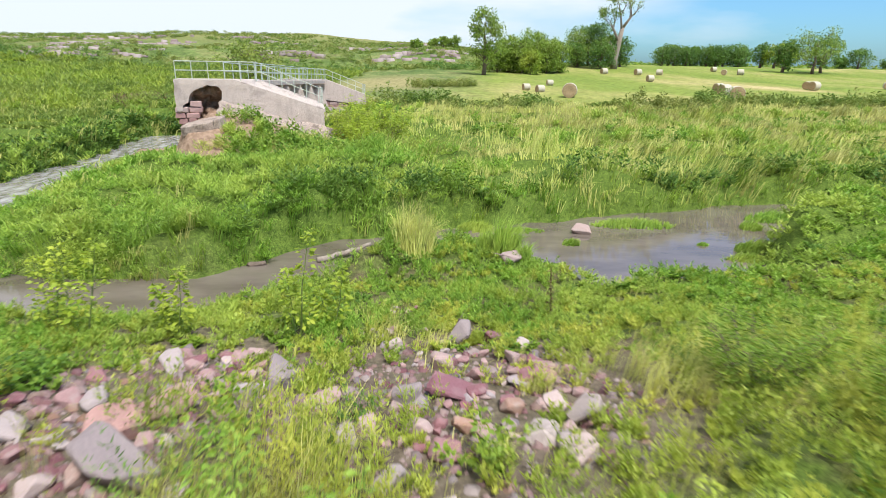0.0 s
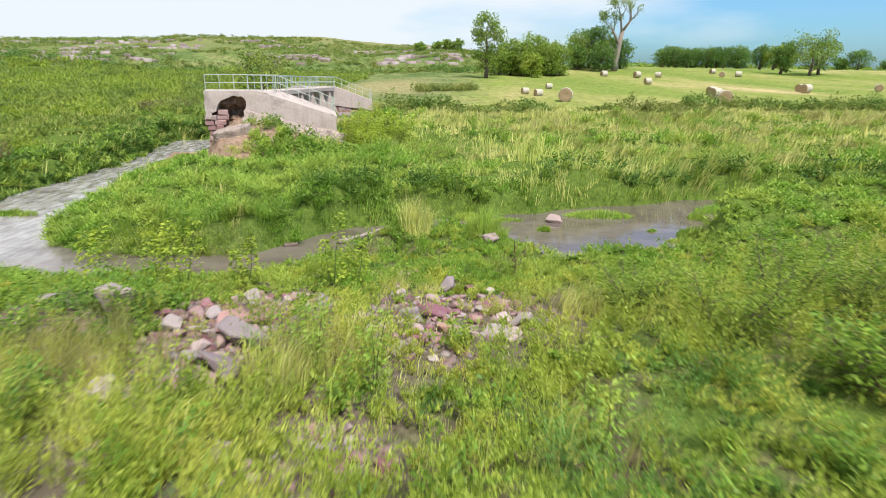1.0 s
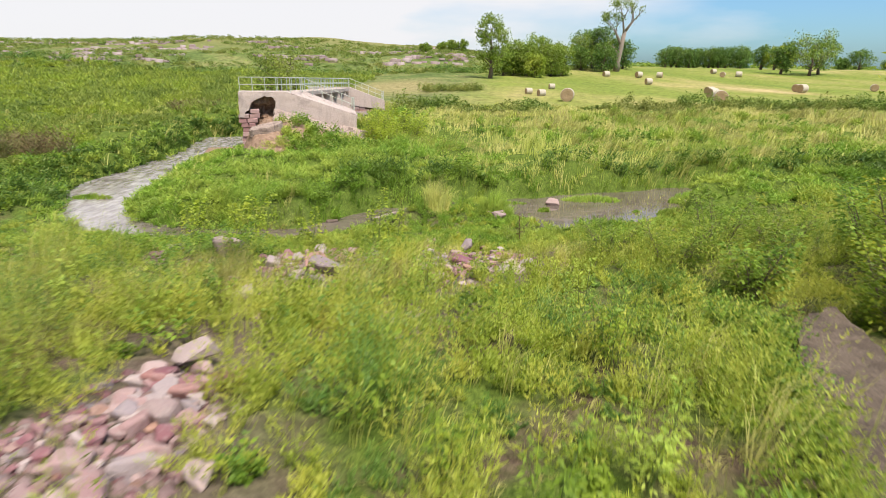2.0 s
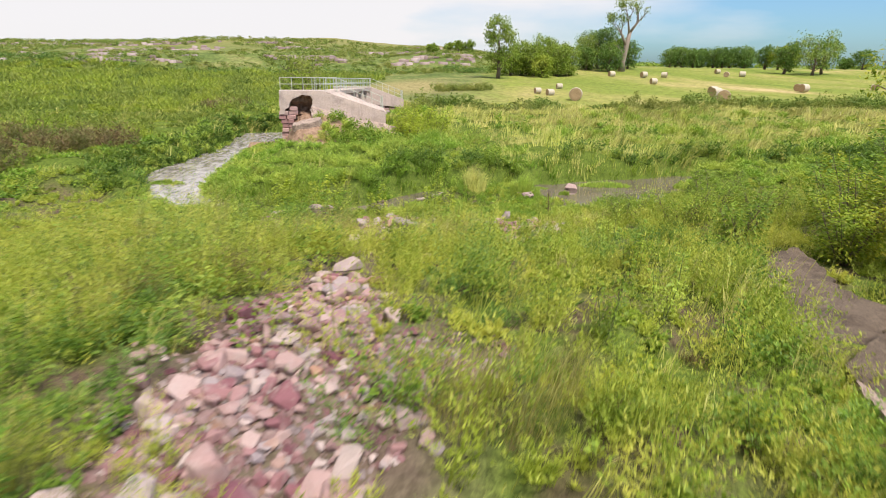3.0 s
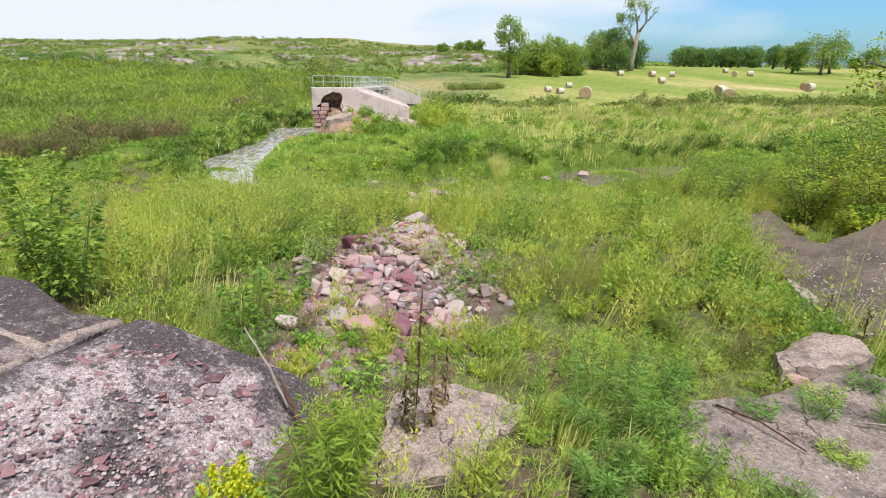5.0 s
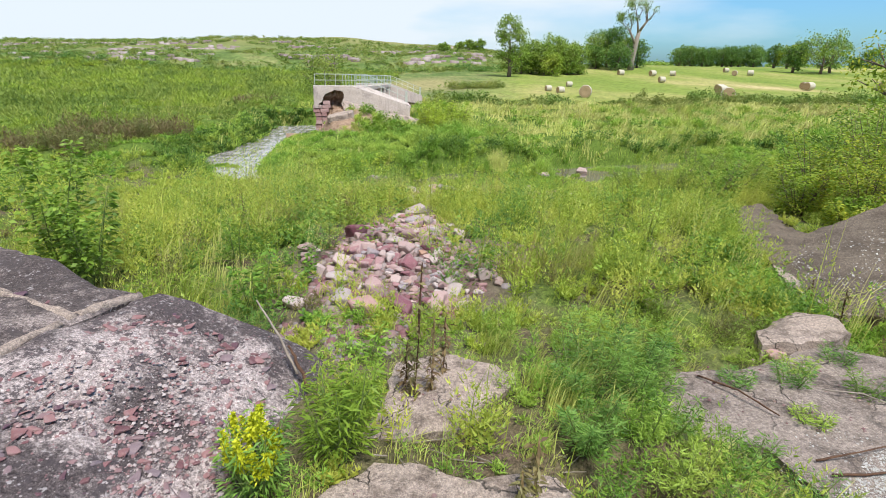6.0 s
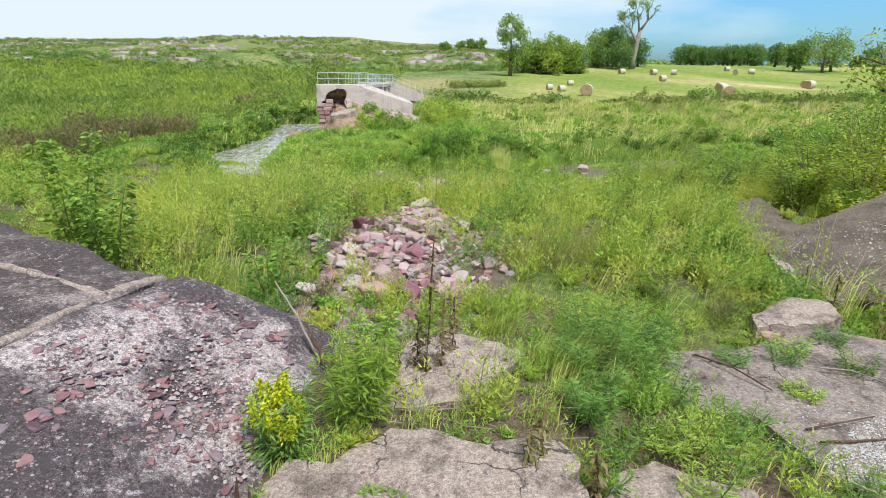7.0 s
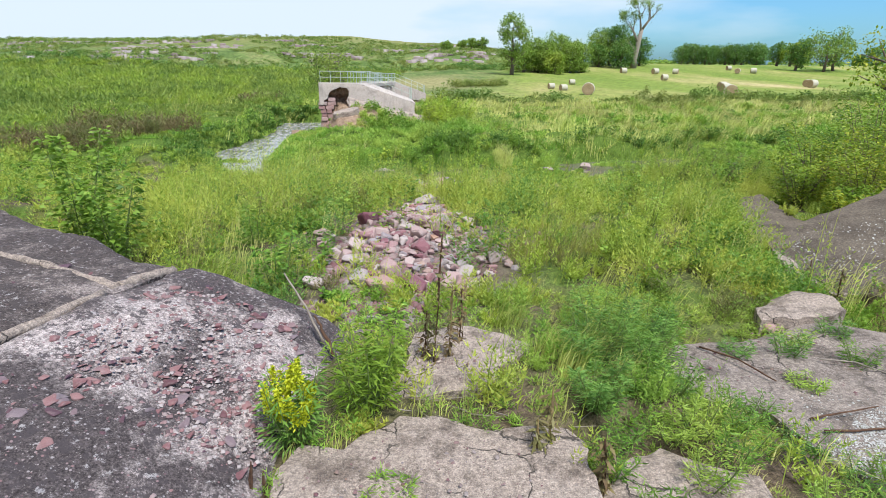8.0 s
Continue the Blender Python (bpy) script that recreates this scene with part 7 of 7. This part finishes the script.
dead_stalk(-3.12, -12.4, 2.35, 0.3, "short dark dead stalk at the joint", 368, 0.8, None, False)
dead_stalk(-3.02, -12.45, 2.35, 0.26, "short dark dead stalk at the joint", 369, 0.8, None, False)
dead_stalk(3.76, -7.24, 1.95, 0.5, "dark red dried dock stalk by the slab", 370, 0.6)
dead_stalk(3.72, -7.98, 1.95, 0.62, "dark red dried dock stalk by the slab", 371, 0.6)
dead_stalk(2.75, 7.4, 0.4, 1.05, "dark brown dock spike in the green weeds", 372, 0.5)
dead_stalk(-5.6, -4.7, 1.85, 1.0, "thin dark dead stalk in the meadow", 373, 0.3)


def stick(pts, radius, label, seed, mat=None, name="dead_stick", category="stick"):
    bm = bmesh.new()
    r = random.Random(seed)
    fine = []
    for a, b in zip(pts, pts[1:]):
        fine += [Vector(a).lerp(Vector(b), k / 4) + Vector((r.uniform(-1, 1), r.uniform(-1, 1), r.uniform(-0.4, 0.4))) * radius * 0.5 for k in range(4)]
    fine.append(Vector(pts[-1]))
    tube(bm, fine, [radius * (1 - 0.5 * k / len(fine)) * r.uniform(0.85, 1.12) for k in range(len(fine))], 8)
    return tagged(part(name, bm, mat or DEAD_WOOD, soft=True), label, category)


stick([(-2.0, 11.35, 0.1), (-1.45, 11.8, 0.17), (-0.85, 12.25, 0.26)], 0.085, "bleached driftwood log lying in the stream", 1, name="driftwood_log", category="log")
stick([(-3.6, 11.05, 0.06), (-3.2, 11.2, 0.1)], 0.08, "dark driftwood stub at the grassy bank", 2, BARK, "driftwood_log", "log")
stick([(-3.08, -10.35, 2.5), (-3.3, -10.15, 2.8), (-3.55, -10.0, 3.12)], 0.014, "dry pale stick leaning at the slab's edge", 3)
stick([(-2.95, -10.45, 2.4), (-3.1, -10.3, 2.62), (-3.2, -10.2, 2.72)], 0.02, "dark broken stick at the slab's edge", 4, STALK)
stick([(1.12, -9.62, 2.16), (1.4, -9.95, 2.2), (1.62, -10.35, 2.17)], 0.013, "thin dead stick lying on the slab", 5, STALK)
stick([(1.55, -11.05, 2.2), (1.85, -11.0, 2.24), (2.3, -10.85, 2.22)], 0.011, "dark fallen branch on the pale gravel", 6, STALK)
stick([(1.6, -11.2, 2.18), (1.95, -11.2, 2.2), (2.3, -11.15, 2.2)], 0.014, "dark fallen branch on the pale gravel", 7, STALK)
stick([(2.3, -9.9, 2.2), (2.65, -10.0, 2.22), (2.95, -10.3, 2.2)], 0.009, "thin tan stem lying on the slab", 8)
for k in range(16):
    r = random.Random(400 + k)
    x, y, a, n = r.uniform(-2.6, -0.2), r.uniform(-11.6, -11.1), r.uniform(0, 6.3), r.uniform(0.15, 0.35)
    z = float(land(x, y)) + 0.03
    stick([(x, y, z), (x + n * math.cos(a), y + n * math.sin(a) * 0.6, z + r.uniform(0.0, 0.08))], 0.006, "thin dry twig lying between the slabs", 410 + k)

# tufts on the banks and islets in the stream
hp = Heap(380)
p = np.array([(0.3, 9.9, 0.35), (0.1, 10.05, 0.3), (0.5, 10.1, 0.3), (0.35, 10.3, 0.25)])
p[:, 2] = land(p[:, 0], p[:, 1]) - 0.03
hp.tufts(p, np.full(4, 0.20), 240, np.full(4, 0.88), np.full(4, 0.012), np.full(4, 0.72))
tagged(link("bunch_grass", hp.mesh("bunch_grass"), GRASS), "tall clump of bunch grass at the water's edge", "grass clump")
hp = Heap(381)
hp.tufts(p + [0, 0.1, 0.02], np.full(4, 0.18), 50, np.full(4, 1.1), np.full(4, 0.009), np.full(4, 0.5))
tagged(link("straw_heads", hp.mesh("straw_heads"), DRY), "straw-coloured seed heads over the bunch grass", "grass clump")
hp = Heap(382)
p = np.array([(2.2, 10.6, 0.2), (2.5, 10.8, 0.2), (1.9, 10.8, 0.2), (2.7, 10.4, 0.2)])
p[:, 2] = land(p[:, 0], p[:, 1]) - 0.03
hp.tufts(p, np.full(4, 0.18), 260, np.array([0.9, 0.7, 0.6, 0.5]), np.full(4, 0.014), np.full(4, 0.4))
tagged(link("bunch_grass", hp.mesh("bunch_grass"), LUSH), "dense green grass clump standing at the water's edge", "grass clump")
for k, (x, y, rx, ry, hgt) in enumerate(((6.7, 15.0, 1.25, 0.4, 0.3), (4.4, 13.1, 0.22, 0.16, 0.24), (10.2, 14.9, 0.3, 0.3, 0.35), (9.3, 12.6, 0.7, 0.5, 0.45), (8.6, 12.0, 0.5, 0.25, 0.25), (-13.7, 14.2, 0.8, 0.3, 0.25), (1.9, 14.35, 0.55, 0.3, 0.35), (3.2, 14.3, 0.7, 0.25, 0.15), (-13.1, 26.3, 0.6, 0.4, 0.35), (11.5, 15.9, 0.9, 0.4, 0.4), (8.0, 13.2, 0.15, 0.1, 0.12))):
    hp = Heap(390 + k)
    n = int(45 + 300 * rx * ry)
    a, d = hp.rng.uniform(0, math.tau, n), np.sqrt(hp.rng.uniform(0, 1, n))
    p = np.c_[x + rx * d * np.cos(a), y + ry * d * np.sin(a), np.full(n, WATER_Z - 0.02)]
    hp.tufts(p, np.full(n, 0.05), 9, hgt * (1.2 - 0.7 * d), np.full(n, 0.018), np.full(n, 0.55))
    tagged(link("grass_islet", hp.mesh("grass_islet"), LUSH), "small bright green islet of grass in the stream", "grass islet", "grass islets")

# shrubs


def shrub(x, y, hgt, w, mat, label, seed, leaf=0.1, leaves=1600, stems=16, fine=False, broad=0.5):
    return sapling("shrub", x, y, hgt, w, leaves, leaf, mat, label, seed, stems, category="shrub", low=0.05, broad=broad, fine=fine)


YS = "yellowing green shrub behind the dark slab"
for k, (x, y, hgt, w) in enumerate(((8.4, -1.6, 2.0, 2.6), (9.6, -0.4, 2.3, 2.8), (7.6, -0.2, 1.7, 2.2), (10.8, -1.8, 2.2, 2.8), (8.8, 1.2, 2.3, 2.6), (7.3, -2.7, 1.0, 1.4))):
    shrub(x, y, hgt, w, YELLOW_SHRUB, YS, 420 + k, 0.095, 3600, 14)
for k, (x, y, hgt, w) in enumerate(((10.5, 1.6, 2.6, 3.0), (12.0, 0.2, 2.8, 3.2), (11.5, 3.4, 2.4, 3.0), (13.5, 2.0, 2.8, 3.2), (9.6, 3.2, 1.8, 2.4), (13.2, 5.2, 2.2, 2.8), (15.5, 4.5, 2.6, 3.2))):
    shrub(x, y, hgt, w, RAGWEED, "dense dark green shrub on the bank", 430 + k, 0.11, 2000, 12)
shrub(5.9, 0.9, 1.3, 1.6, RAGWEED, "dark green shrub at the tip of the flat slab", 440, 0.09, 1600, 10)
for k, (x, y, hgt, w) in enumerate(((5.2, 2.6, 1.2, 2.0), (6.4, 3.4, 1.5, 1.8), (7.8, 3.6, 1.4, 2.0), (4.3, 4.0, 1.0, 1.8))):
    shrub(x, y, hgt, w, SAPLING_LEAF, "leafy young willow shrub above the stream", 450 + k, 0.085, 3400, 14, True, 0.24)
for k, (x, y, hgt, w) in enumerate(((-3.6, 27.2, 2.0, 2.2), (-2.6, 28.4, 2.2, 2.6), (-1.4, 27.6, 1.9, 2.4), (-3.6, 30.8, 2.4, 2.4), (-2.8, 25.8, 1.5, 2.0))):
    shrub(x, y, hgt, w, BRIGHT_WILLOW, "bright yellow-green willow beside the dam wall", 460 + k, 0.2, 1700, 14, False, 0.28)
def mound_plants(name, mat, label, seed, n, lo, hi, leaf, broad, x0):
    """Weeds rooted on the mound, thinner over the bare cliff and the slabs."""
    hp = Heap(seed)
    x, y = hp.rng.uniform(x0, 7.6, n), hp.rng.uniform(-7.5, -0.6, n)
    keep = (x - 0.12 * y > x0 + 0.9 + 1.2 * rough(x, y, 0.8, seed)) & ~((x > 2.0) & (x < 5.0) & (y > -2.3)) & ~((x > 4.0) & (x < 7.4) & (y > -3.7))
    keep &= ~((np.abs(x - 1.5) < 0.9) & (np.abs(y + 3.9) < 0.8)) & (rough(x, y, 1.1, seed + 1) > 0.36)
    x, y = x[keep], y[keep]
    z = mound_top(x, y) + 0.08
    p = np.array([DAM_AT @ Vector(q) for q in zip(x, y, z)])
    p[:, 2] = np.maximum(p[:, 2], land(p[:, 0], p[:, 1]))
    k = np.ones(len(p))
    hp.forbs(p, hp.rng.uniform(lo, hi, len(p)), 0.16 + 0.2 * hp.rng.uniform(0, 1, len(p)), 60, leaf * k, broad * leaf * k, 0.8, fine=broad < 0.3)
    return hp.stuff(name, mat, label, "weeds")


mound_plants("mound_weeds", LUSH, "green weeds growing over the earth mound", 470, 420, 0.25, 0.7, 0.17, 0.25, 1.4)
mound_plants("mound_brush", RAGWEED, "dark green brush growing over the earth mound", 472, 130, 0.4, 0.95, 0.16, 0.5, 2.0)
mound_plants("mound_grass", GRASS, "yellow-green grass growing over the earth mound", 474, 260, 0.2, 0.5, 0.2, 0.12, 0.9)
tree("bank_tree", 20.0, 12.3, 6.8, 5.6, "leafy green tree on the bank of the stream", 480, 0.12, 0.2, 3500, 0.2, 22, mat=YELLOW_SHRUB)
